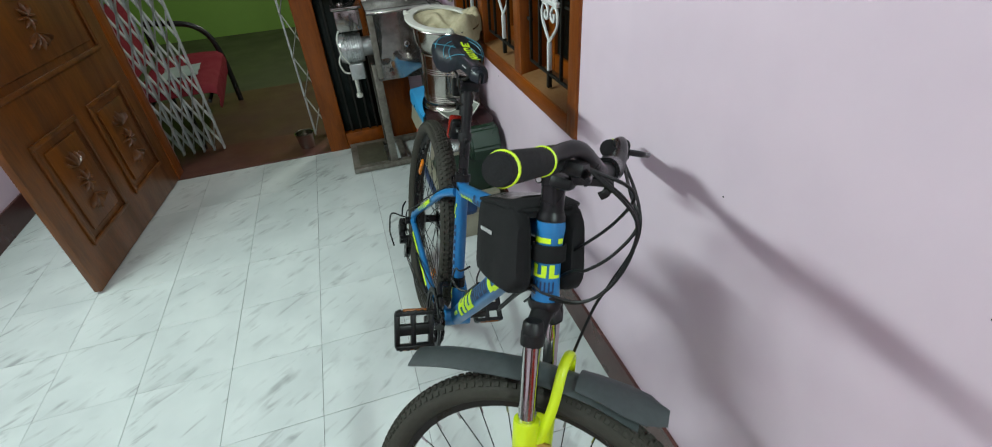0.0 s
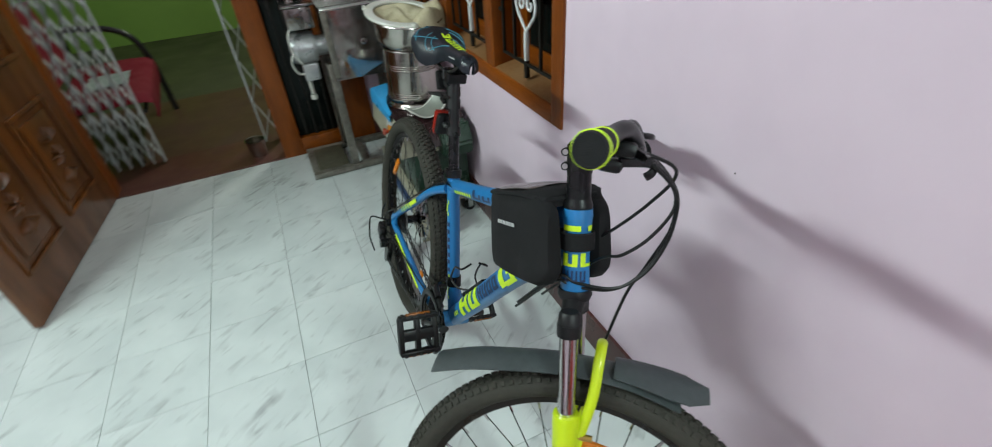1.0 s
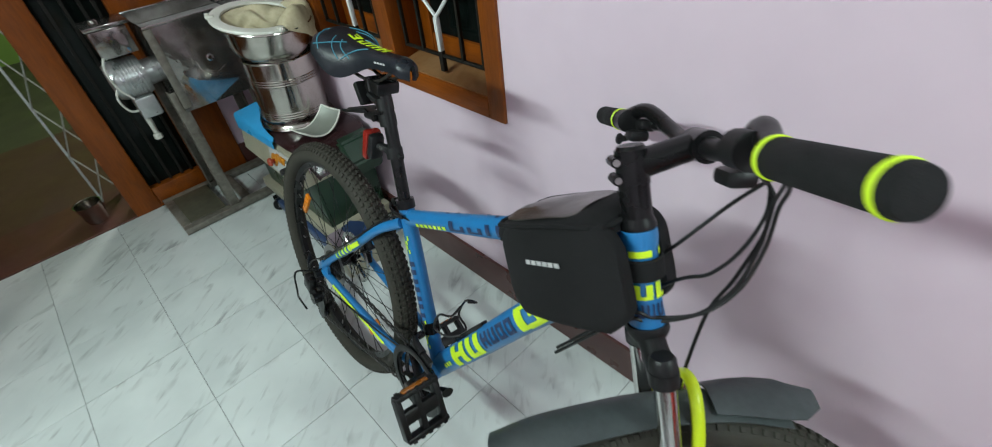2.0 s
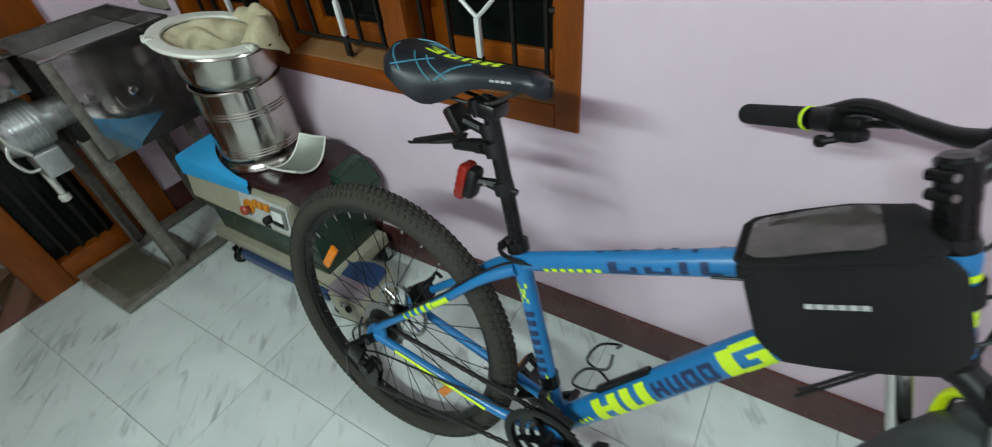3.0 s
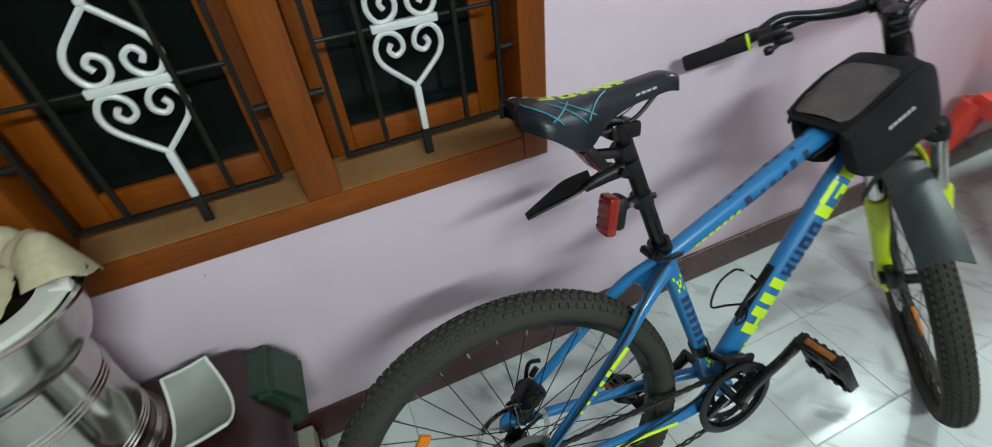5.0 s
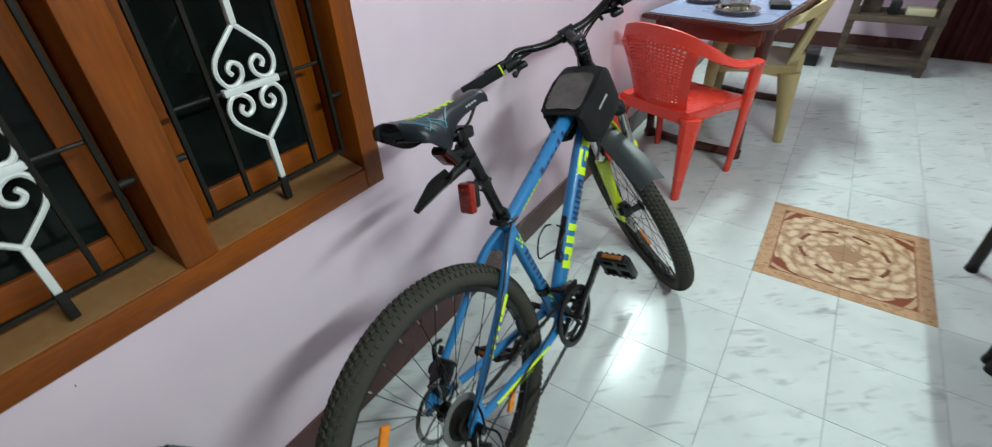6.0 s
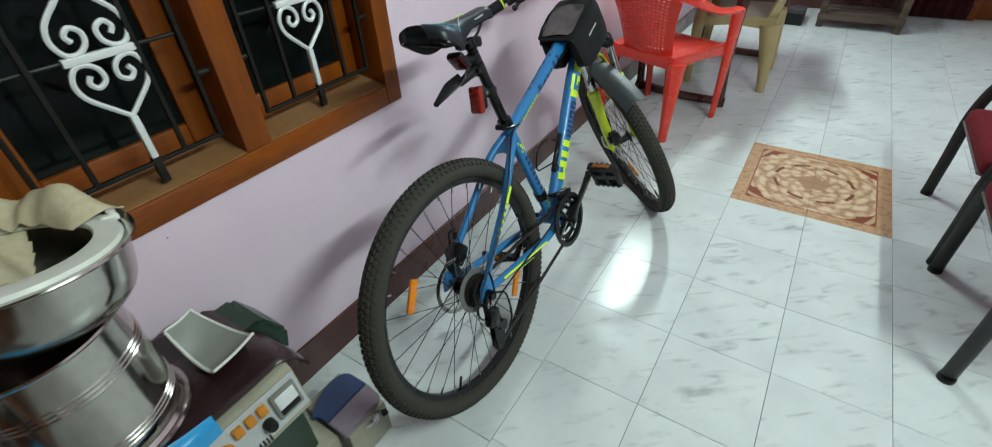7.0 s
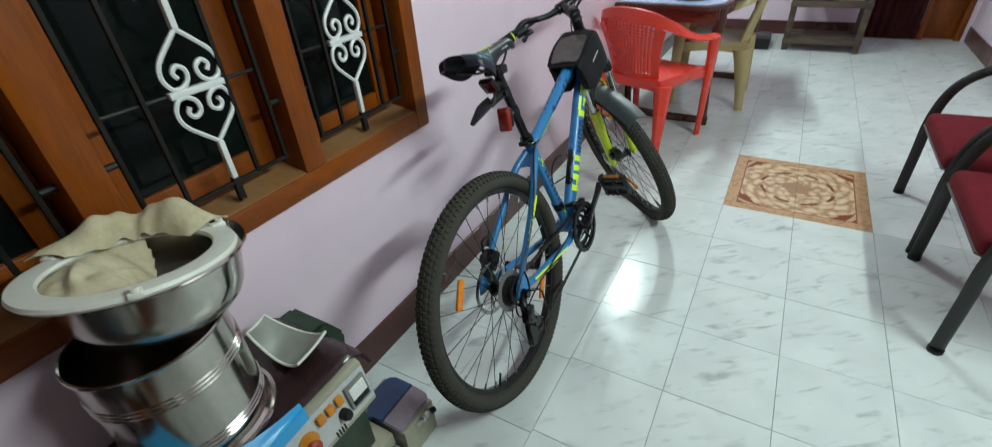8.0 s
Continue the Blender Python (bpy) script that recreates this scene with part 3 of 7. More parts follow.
clear_vinyl = surf("smoky_vinyl", (0.085, 0.075, 0.067), 0.16, other=(0.05, 0.045, 0.041), vary=0.9, scale=9, fine=40, bump=0.3, bump_scale=40)

LEAN, RUN = 0.2290, 0.0278
fwd = Vector((-RUN, -1, 0)).normalized()
upv = Vector((0, 0, 1)) * math.cos(LEAN) - fwd.cross(Vector((0, 0, 1))) * math.sin(LEAN)
lft = -fwd.cross(upv)
BIKE = Matrix(((fwd.x, lft.x, upv.x, 0.0955), (fwd.y, lft.y, upv.y, 1.3551), (fwd.z, lft.z, upv.z, 0.0), (0, 0, 0, 1))) @ Matrix.Scale(1.0058, 4)
bike = thing("bicycle", "blue and neon-yellow mountain bicycle with slate mudguard, leaning on the wall", "bicycle", BIKE)

WR = 0.3522                                   # wheel radius with tyre
AX, BB, ST, HT = Vector((0, 0, WR)), Vector((0.4581, 0, 0.3037)), Vector((0.3310, 0, 0.6883)), Vector((0.8610, 0, 0.8992))
HA, STEER = 1.2107, 0.8420
STA = Vector((-math.cos(HA), 0, math.sin(HA)))   # steering axis
STF = Vector((math.sin(HA), 0, math.cos(HA)))    # ahead, square to it
HB = HT - STA * 0.1394
FAX = HB - STA * 0.4917 + STF * 0.0077
TURNED = Matrix.Translation(HB) @ Matrix.Rotation(STEER, 4, STA) @ Matrix.Translation(-HB)
Y = Vector((0, 1, 0))


def patch(bm, a, b, r, t0, t1, h0, h1, squash=1.0, lift=0.0008, up=(0, 1, 0), n=5):
    """A print on a tube from a to b: from t0 to t1 along it, from angle h0 to h1 round it (0: its right side, 90: above)."""
    a, b = Vector(a), Vector(b)
    d = (b - a).normalized()
    top = (Vector((0, 0, 1)) - d * d.z).normalized() if abs(d.z) < 0.98 else Vector((-1, 0, 0))
    right = -Y
    r0, r1 = r if isinstance(r, tuple) else (r, r)
    rows = []
    for i in range(n + 1):
        h = radians(h0 + (h1 - h0) * i / n)
        row = []
        for t in (t0, (t0 + t1) / 2, t1):
            rt = r0 + (r1 - r0) * t
            row.append(a + (b - a) * t + right * math.cos(h) * (rt * squash + lift) + top * math.sin(h) * (rt + lift))
        rows.append(row)
    sheet(bm, rows)


# frame
frame_part = thing("bike_frame", "blue alloy frame with neon and navy prints", "")
frame_part.parent = bike
DT0, DT1 = HB + STA * 0.085, BB + Vector((0.004, 0, 0.008))
DTM = Vector((0.735, 0, 0.677))              # the tube bends up a little towards the head
TT0, TT1 = HT - STA * 0.016, ST + Vector((0.006, 0, -0.026))


def tube_part(name, pts, r, squash=1.0, n=14, smooth_n=5):
    bm = bmesh.new()
    if isinstance(r, (list, tuple)) and len(pts) > 2:
        line = curve(pts, smooth_n)
        m = len(line) - 1
        rr = []
        for i in range(m + 1):
            x = i / m * (len(r) - 1)
            j = min(int(x), len(r) - 2)
            rr.append(r[j] + (r[j + 1] - r[j]) * (x - j))
        sweep(bm, line, rr, n, squash=squash)
    else:
        line = curve(pts, smooth_n) if len(pts) > 2 else pts
        sweep(bm, line, r, n, squash=squash)
    return part(name, bm, blue_paint, frame_part)


top_tube = tube_part("top_tube", [TT0, TT0.lerp(TT1, 0.5) + Vector((0, 0, -0.004)), TT1], [0.024, 0.021, 0.018], 0.9)
down_tube = tube_part("down_tube", [DT0, DTM, DTM.lerp(DT1, 0.5), DT1], [0.027, 0.0285, 0.0285, 0.027], 0.78)
seat_tube = tube_part("seat_tube", [BB, ST], 0.0172)
bm = bmesh.new()
lathe(bm, [(0.0, -0.0), (0.0235, 0.0), (0.0245, 0.01), (0.0225, 0.03), (0.0215, 0.07), (0.0225, 0.11), (0.0245, 0.128), (0.0235, 0.1385), (0.0, 0.1385)], HB, STA, 24)
part("head_tube", bm, blue_paint, frame_part)
bm = bmesh.new()
cyl(bm, BB - Y * 0.037, BB + Y * 0.037, 0.024, n=20)
part("bottom_bracket_shell", bm, blue_paint, frame_part)
for s in (-1, 1):
    drop = Vector((0.004, s * 0.066, WR + 0.006))
    tube_part("chainstay", [BB + Vector((-0.016, s * 0.026, 0)), BB + Vector((-0.10, s * 0.048, -0.002)), BB.lerp(drop, 0.6) + Vector((0, s * 0.018, -0.012)), drop + Vector((0, 0, -0.006))], [0.013, 0.012, 0.011, 0.010])
    tube_part("seatstay", [ST + Vector((0.004, s * 0.014, -0.036)), ST + Vector((-0.064, s * 0.036, -0.080)), Vector((0.178, s * 0.052, 0.522)), Vector((0.06, s * 0.062, 0.420)), drop + Vector((0.006, 0, 0.010))], [0.0125, 0.0115, 0.0105, 0.0095, 0.009])
    bm = bmesh.new()
    slab(bm, [(-0.022, -0.016), (0.012, -0.020), (0.040, 0.004), (0.040, 0.030), (0.004, 0.034), (-0.014, 0.016)], -0.0035, 0.0035, Matrix.Translation((0, s * 0.066, WR)) @ Matrix.Rotation(radians(90), 4, "X"))
    part("dropout", bm, blue_paint, frame_part)
tube_part("seatstay_bridge", [Vector((0.232, -0.042, 0.574)), Vector((0.232, 0.042, 0.574))], 0.008)
bm = bmesh.new()
slab(bm, [(-0.004, -0.015), (-0.030, -0.026), (-0.066, -0.036), (-0.058, 0.0), (-0.066, 0.036), (-0.030, 0.026), (-0.004, 0.015)], -0.004, 0.004, Matrix.Translation(ST + Vector((0.004, 0, -0.034))) @ Matrix.Rotation(-0.60, 4, "Y"))
part("gusset", bm, blue_paint, frame_part)

# prints: plain blocks in the print's colours
TTa, TTb, TTr = TT1 + Vector((0, 0, -0.0034)), TT0 + Vector((0, 0, -0.0034)), (0.0183, 0.0243)
DTc0, DTc1 = DT1, DTM                         # prints sit on the straight lower stretch
for bars in (((0.262, 0.312, -46, 50), (0.312, 0.352, -6, 16), (0.352, 0.400, -46, 50)),
             ((0.425, 0.472, -46, 50), (0.472, 0.505, -46, -24), (0.505, 0.552, -46, 50)),
             ((0.872, 0.925, -40, 52), (0.925, 1.035, 34, 58), (0.925, 1.035, -46, -22), (0.995, 1.035, -22, 16), (0.965, 0.995, 0, 16)),
             ((1.060, 1.095, -44, 52), (1.095, 1.16, 36, 54), (1.095, 1.16, -44, -24))):
    bm = bmesh.new()
    for t0, t1, h0, h1 in bars:
        patch(bm, DTc0, DTc1, 0.0292, t0, t1, h0, h1, 0.78)
    part("print", bm, neon, down_tube, "neon yellow print")
for t0 in (0.150, 0.178, 0.205):
    bm = bmesh.new()
    patch(bm, DTc0, DTc1, 0.0290, t0, t0 + 0.016, -22, -2, 0.78)
    part("print", bm, neon, down_tube, "small neon print")
for i in range(4):
    bm = bmesh.new()
    t = 0.578 + i * 0.070
    patch(bm, DTc0, DTc1, 0.0293, t, t + 0.016, -28, 34, 0.78)
    patch(bm, DTc0, DTc1, 0.0293, t + 0.036, t + 0.054, -28, 34, 0.78)
    h0 = (-2, -28, -28, -28)[i]
    patch(bm, DTc0, DTc1, 0.0293, t + 0.016, t + 0.036, h0, h0 + 15, 0.78)
    if i > 1:
        patch(bm, DTc0, DTc1, 0.0293, t + 0.016, t + 0.036, 19, 34, 0.78)
    part("print", bm, navy, down_tube, "navy blue print")
bm = bmesh.new()
for i in range(7):
    patch(bm, TTa, TTb, TTr, 0.10 + i * 0.028, 0.118 + i * 0.028, -32, -8, 0.9)
part("print", bm, neon, top_tube, "neon yellow print")
bm = bmesh.new()
for t0, t1, h0, h1 in ((0.31, 0.335, -30, 28), (0.335, 0.38, -30, -16), (0.372, 0.39, -30, 5), (0.41, 0.43, -30, 5), (0.43, 0.47, -30, -18), (0.462, 0.48, -30, 5), (0.50, 0.52, -30, 26), (0.55, 0.57, -30, 26), (0.57, 0.60, -30, -18)):
    patch(bm, TTa, TTb, TTr, t0, t1, h0, h1, 0.9)
for i in range(9):
    t = 0.22 + i * 0.052 + random.uniform(-0.01, 0.01)
    h = random.uniform(62, 98)
    patch(bm, TTa, TTb, TTr, t, t + random.uniform(0.008, 0.022), h, h + random.uniform(8, 26), 0.9)
part("print", bm, navy, top_tube, "navy blue print")
bm = bmesh.new()
for i in range(4):
    t = 0.30 + i * 0.105
    patch(bm, BB, ST, 0.0174, t, t + 0.03, -28, 34)
    patch(bm, BB, ST, 0.0174, t + 0.05, t + 0.078, -28, 34)
part("print", bm, navy, seat_tube, "navy blue print")
bm = bmesh.new()
for t, sgn in ((0.74, 1), (0.74, -1), (0.15, 1), (0.15, -1), (0.23, 1)):
    for i in range(4):
        patch(bm, BB, ST, 0.0176, t + i * 0.026, t + i * 0.026 + 0.024, (-24 + i * 14) * sgn, (-12 + i * 14) * sgn)
part("print", bm, neon, seat_tube, "neon yellow print")
bm = bmesh.new()
for s in (-1,):
    a, b = Vector((0.178, s * 0.052, 0.522)), Vector((0.06, s * 0.062, 0.420))
    for i in range(5):
        patch(bm, a, b, 0.0108, 0.02 + i * 0.14, 0.10 + i * 0.13, -45, 45)
    patch(bm, a + (a - b) * 0.35, a, 0.0112, 0.1, 1.0, -30, 30)
    a, b = BB + Vector((-0.13, s * 0.055, -0.004)), Vector((0.06, s * 0.066, WR - 0.010))
    patch(bm, a, b, 0.0120, 0.05, 0.95, 18, 44)
    patch(bm, a, b, 0.0120, 0.35, 0.95, -44, -20)
part("print", bm, neon, frame_part, "neon yellow print")

def head_patch(b2, t0, t1, h0, h1, r=0.0238):
    """A print round the head tube (0: its right side, 90: ahead)."""
    rows2 = [[HB.lerp(HT, t) + (-Y * math.cos(radians(h)) + STF * math.sin(radians(h))) * r for t in (t0, (t0 + t1) / 2, t1)] for h in (h0 + (h1 - h0) * k / 5 for k in range(6))]
    sheet(b2, rows2)


for bars in (((0.750, 0.815, -6, 70),), ((0.750, 0.815, 100, 128),), ((0.335, 0.370, -4, 60), (0.370, 0.485, -4, 22), (0.370, 0.485, 40, 62)), ((0.335, 0.50, 72, 94), (0.335, 0.375, 94, 122))):
    bm = bmesh.new()
    for q in bars:
        head_patch(bm, *q)
    part("print", bm, neon, frame_part, "neon yellow print")
for i in range(4):
    bm = bmesh.new()
    h = -30 + i * 34
    head_patch(bm, 0.15, 0.29, h, h + 7, 0.0240)
    head_patch(bm, 0.15, 0.29, h + 17, h + 24, 0.0240)
    head_patch(bm, 0.15 + 0.05 * (i == 0), 0.18 + 0.05 * (i == 0), h + 7, h + 17, 0.0240)
    part("print", bm, navy, frame_part, "navy blue print")


# wheels
def tyre_mesh(c, m):
    bm = bmesh.new()
    tr, rr = 0.0285, WR - 0.0330
    lathe(bm, [(rr + tr * math.cos(a) * (1.0 if math.cos(a) > 0 else 0.72), tr * math.sin(a) * 1.06) for a in (2 * math.pi * i / 16 for i in range(16))], c, Y, 72, close=True)
    kn = 128
    vs, fs = [], []
    for row, (phi, wd, ln, odd) in enumerate(((-0.92, 0.0050, 0.0046, 0), (-0.44, 0.0044, 0.0052, 1), (0.0, 0.0046, 0.0055, 0), (0.44, 0.0044, 0.0052, 1), (0.92, 0.0050, 0.0046, 0))):
        for i in range(kn):
            a = 2 * math.pi * (i + 0.5 * odd) / kn
            er = Vector((math.cos(a), 0, math.sin(a)))
            et = Vector((-math.sin(a), 0, math.cos(a)))
            out = er * math.cos(phi) + Y * math.sin(phi)
            lat = Y * math.cos(phi) - er * math.sin(phi)
            base = Vector(c) + er * rr + out * tr
            q = []
            for h, k in ((-0.001, 1.0), (0.0034 if abs(phi) > 0.8 else 0.0030, 0.80)):
                for sx, sy in ((-1, -1), (1, -1), (1, 1), (-1, 1)):
                    q.append(bm.verts.new(base + out * h + et * ln * sx * k + lat * wd * sy * k))
            for f in ((4, 5, 6, 7), (0, 1, 5, 4), (1, 2, 6, 5), (2, 3, 7, 6), (3, 0, 4, 7)):
                bm.faces.new([q[j] for j in f])
    return bm


def wheel(name, c, m, label, spots):
    w = thing(name, label, "")
    w.parent = bike
    part("tyre", tyre_mesh(c, m), rubber, w, "knobbly worn black tyre", m)
    rr = WR - 0.052
    bm = bmesh.new()
    lathe(bm, [(rr - 0.014, -0.007), (rr + 0.004, -0.0115), (rr + 0.010, -0.012), (rr + 0.010, 0.012), (rr + 0.004, 0.0115), (rr - 0.014, 0.007)], c, Y, 72, close=True)
    part("rim", bm, black_alloy, w, "black double-wall rim", m)
    bm = bmesh.new()
    lathe(bm, [(0.0, -0.052), (0.008, -0.052), (0.010, -0.034), (0.024, -0.031), (0.024, -0.026), (0.014, -0.02), (0.013, 0.02), (0.024, 0.026), (0.024, 0.031), (0.010, 0.034), (0.008, 0.052), (0.0, 0.052)], c, Y, 20)
    part("hub", bm, black_alloy, w, "", m)
    for i in range(32):
        s = 1 if i % 2 else -1
        a = 2 * math.pi * i / 32
        b = a + (0.95 if (i // 2) % 2 else -0.95)
        p = Vector(c) + Vector((math.cos(b) * 0.0225, s * 0.0285, math.sin(b) * 0.0225))
        q = Vector(c) + Vector((math.cos(a) * (rr - 0.012), s * 0.002, math.sin(a) * (rr - 0.012)))
        bm = bmesh.new()
        sweep(bm, [p, q], 0.0011, 5)
        part("spoke", bm, black_alloy, w, "", m)
    for i in range(32):
        bm = bmesh.new()
        a = 2 * math.pi * i / 32
        d = Vector((math.cos(a), 0, math.sin(a)))
        cyl(bm, Vector(c) + d * (rr - 0.030), Vector(c) + d * (rr - 0.012), 0.0021, n=6)
        part("spoke_nipple", bm, steel, w, "", m)
    for a in spots:
        s = -1
        d = Vector((math.cos(a), 0, math.sin(a)))
        bm = bmesh.new()
        t = Vector((-math.sin(a), 0, math.cos(a)))
        mm = Matrix((( t.x, 0, d.x, 0), (0, 1, 0, 0), (t.z, 0, d.z, 0), (0, 0, 0, 1)))
        box(bm, Vector(c) + d * 0.215 + Y * s * 0.012, (0.082, 0.009, 0.022), mm, 0.003)
        part("reflector", bm, amber, w, "amber spoke reflector", m)
    bm = bmesh.new()
    d = Vector((math.cos(4.2), 0, math.sin(4.2)))
    cyl(bm, Vector(c) + d * (rr - 0.05), Vector(c) + d * (rr - 0.01), 0.0035, n=8)
    part("valve", bm, black_plastic, w, "", m)
    # disc rotor on the left
    bm = bmesh.new()
    lathe(bm, [(0.068, 0.0375), (0.080, 0.0375), (0.080, 0.0393), (0.068, 0.0393)], c, Y, 40, close=True)
    part("disc_rotor", bm, steel, w, "steel brake disc", m)
    for i in range(6):
        bm = bmesh.new()
        a = i * math.pi / 3
        p = [Vector(c) + Vector((math.cos(a + k * 0.16) * r, 0.0384, math.sin(a + k * 0.16) * r)) for k, r in ((0, 0.022), (1, 0.045), (2, 0.070))]
        sweep(bm, p, 0.0045, 5, squash=0.3, up=(0, 1, 0))
        part("rotor_arm", bm, steel, w, "", m)
    return w


rear_wheel = wheel("rear_wheel", AX - Y * 0.004, None, "black rear wheel with knobbly tyre", (2.57, 5.71))
front_wheel = wheel("front_wheel", FAX, TURNED, "black front wheel with knobbly tyre, turned aside", (1.73, 5.20))
bm = bmesh.new()
for i in range(6):
    a = 1.35 + i * 0.085
    d = Vector((math.cos(a), -0.30, math.sin(a)))
    d2 = Vector((math.cos(a + 0.045), -0.30, math.sin(a + 0.045)))
    rows = [[AX + Vector((math.cos(q) * r, -0.0262 + (r - 0.322) * 0.25, math.sin(q) * r)) for q in (a, a + 0.045)] for r in (0.322, 0.336)]
    sheet(bm, rows)
part("tyre_print", bm, grey_print, rear_wheel, "worn pale print on the tyre")

# cassette, derailleur, chain, crankset
cassette = thing("cassette", "dark oily sprocket stack", "")
cassette.parent = bike
for i in range(7):
    bm = bmesh.new()
    r = 0.046 - i * 0.0042
    y = -0.033 - i * 0.0036
    lathe(bm, [(r, y), (r, y - 0.0019), (0.016, y - 0.0019), (0.016, y)], AX, Y, 34, close=True)
    part("sprocket", bm, chain_steel, cassette)
bm = bmesh.new()
lathe(bm, [(0.062, -0.0305), (0.062, -0.0320), (0.026, -0.0325), (0.026, -0.031)], AX, Y, 40, close=True)
part("spoke_guard", bm, surf("smoky_plastic", (0.16, 0.16, 0.155), 0.3), bike, "grey plastic spoke guard")
mech = thing("rear_derailleur", "black rear derailleur", "")
mech.parent = bike
bm = bmesh.new()
sweep(bm, curve([(0.004, -0.072, WR - 0.008), (-0.022, -0.082, WR - 0.022), (-0.036, -0.094, WR - 0.048), (-0.022, -0.096, WR - 0.078), (-0.004, -0.090, WR - 0.096)], 4), [0.012] * 17, 10)
box(bm, (-0.030, -0.096, WR - 0.050), (0.040, 0.026, 0.052), Matrix.Rotation(0.35, 4, "Y"), 0.008)
cyl(bm, (-0.006, -0.066, WR - 0.094), (-0.006, -0.106, WR - 0.094), 0.016, n=16)
cyl(bm, (0.002, -0.066, WR - 0.006), (0.002, -0.092, WR - 0.006), 0.011, n=14)
part("body", bm, black_alloy, mech)
for dy in (-0.083, -0.067):
    bm = bmesh.new()
    slab(bm, [(-0.020, WR - 0.082), (0.012, WR - 0.078), (0.020, WR - 0.110), (0.004, WR - 0.166), (-0.012, WR - 0.182), (-0.030, WR - 0.172), (-0.030, WR - 0.150)], dy - 0.0012, dy + 0.0012, Matrix(((1, 0, 0, 0), (0, 0, 1, 0), (0, 1, 0, 0), (0, 0, 0, 1))))
    part("cage_plate", bm, black_alloy, mech)
for jx, jz in ((-0.002, WR - 0.098), (-0.014, WR - 0.158)):
    bm = bmesh.new()
    lathe(bm, [(0.004, -0.079), (0.019, -0.079), (0.021, -0.075), (0.019, -0.071), (0.004, -0.071)], (jx, 0, jz), Y, 18, close=True)
    part("jockey_wheel", bm, black_plastic, mech)
bm = bmesh.new()
sweep(bm, curve([(0.006, -0.074, WR + 0.006), (0.0, -0.105, WR + 0.012), (-0.004, -0.142, WR + 0.020), (-0.006, -0.144, WR - 0.045), (-0.020, -0.138, WR - 0.080), (-0.012, -0.124, WR - 0.125)], 5), 0.0028, 7)
sweep(bm, curve([(-0.004, -0.104, WR + 0.010), (0.0, -0.104, WR + 0.050), (0.004, -0.096, WR + 0.074)], 4), 0.0028, 7)
part("guard_wire", bm, black_alloy, mech, "bent black wire guard")
crank = thing("crankset", "black triple crankset", "")
crank.parent = bike
for r, y, ri in ((0.084, -0.061, 0.070), (0.066, -0.053, 0.052), (0.046, -0.046, 0.034)):
    bm = bmesh.new()
    n = int(r * 500)
    lathe(bm, [(r, y), (r, y - 0.0025), (ri, y - 0.0025), (ri, y)], BB, Y, 44, close=True)
    for i in range(n):
        a = 2 * math.pi * i / n
        d = Vector((math.cos(a), 0, math.sin(a)))
        cyl(bm, BB + d * (r - 0.001) + Y * y, BB + d * (r + 0.004) + Y * y, 0.0024, 0.0012, 5)
    part("chainring", bm, black_alloy, crank)
bm = bmesh.new()
for i in range(4):
    a = i * math.pi / 2 + 0.5
    d = Vector((math.cos(a), 0, math.sin(a)))
    sweep(bm, [BB + d * 0.012 - Y * 0.056, BB + d * 0.072 - Y * 0.058], [0.012, 0.007], 8, squash=0.5, up=(0, 1, 0))
part("spider", bm, black_alloy, crank)
bm = bmesh.new()
lathe(bm, [(0.076, -0.066), (0.090, -0.067), (0.092, -0.070), (0.088, -0.072), (0.076, -0.071)], BB, Y, 48, close=True)
part("chain_guard", bm, black_plastic, crank, "glossy black plastic ring guard")
bm = bmesh.new()
cyl(bm, BB - Y * 0.095, BB + Y * 0.090, 0.009, n=12)
part("axle", bm, chain_steel, crank)
CA = 0.64                                     # angle of the right crank above level, ahead
for s, a in ((-1, CA), (1, CA + math.pi)):
    d = Vector((math.cos(a), 0, math.sin(a)))
    e = BB + d * 0.168 + Y * s * 0.088
    bm = bmesh.new()
    sweep(bm, curve([BB + Y * s * 0.078, BB + d * 0.06 + Y * s * 0.080, BB + d * 0.12 + Y * s * 0.086, e + d * 0.008], 4), [0.0165, 0.014, 0.013, 0.012, 0.012, 0.011, 0.011, 0.011, 0.011, 0.011, 0.012, 0.012, 0.0135][:13], 10, squash=0.62, up=(0, 1, 0))
    part("crank_arm", bm, black_alloy, crank)
    ped = thing("pedal", "black plastic cage pedal with amber reflectors", "")
    ped.parent = bike
    pc = e + Y * s * 0.060
    pm = Matrix.Rotation(1.08 if s < 0 else 0.60, 4, "Y")
    bm = bmesh.new()
    for dx in (-0.043, 0.043):
        box(bm, pc + pm @ Vector((dx, 0, 0)), (0.011, 0.096, 0.024), pm, 0.003)
    for dy in (-0.044, -0.004, 0.04):
        box(bm, pc + pm @ Vector((0, dy, 0)), (0.088, 0.013, 0.020), pm, 0.003)
    box(bm, pc, (0.028, 0.094, 0.018), pm, 0.004)
    for dx in (-0.047, 0.047):
        for k in range(5):
            box(bm, pc + pm @ Vector((dx, -0.036 + k * 0.018, 0.0)), (0.006, 0.008, 0.028), pm, 0.001)
    part("cage", bm, black_plastic, ped)
    for dx in (-0.0495, 0.0495):
        bm = bmesh.new()
        box(bm, pc + pm @ Vector((dx, 0, 0.0)), (0.005, 0.058, 0.013), pm, 0.0015)
        part("reflector", bm, dull_amber, ped, "amber pedal reflector")
    bm = bmesh.new()
    cyl(bm, e, pc, 0.007, n=10)
    part("spindle", bm, steel, ped)
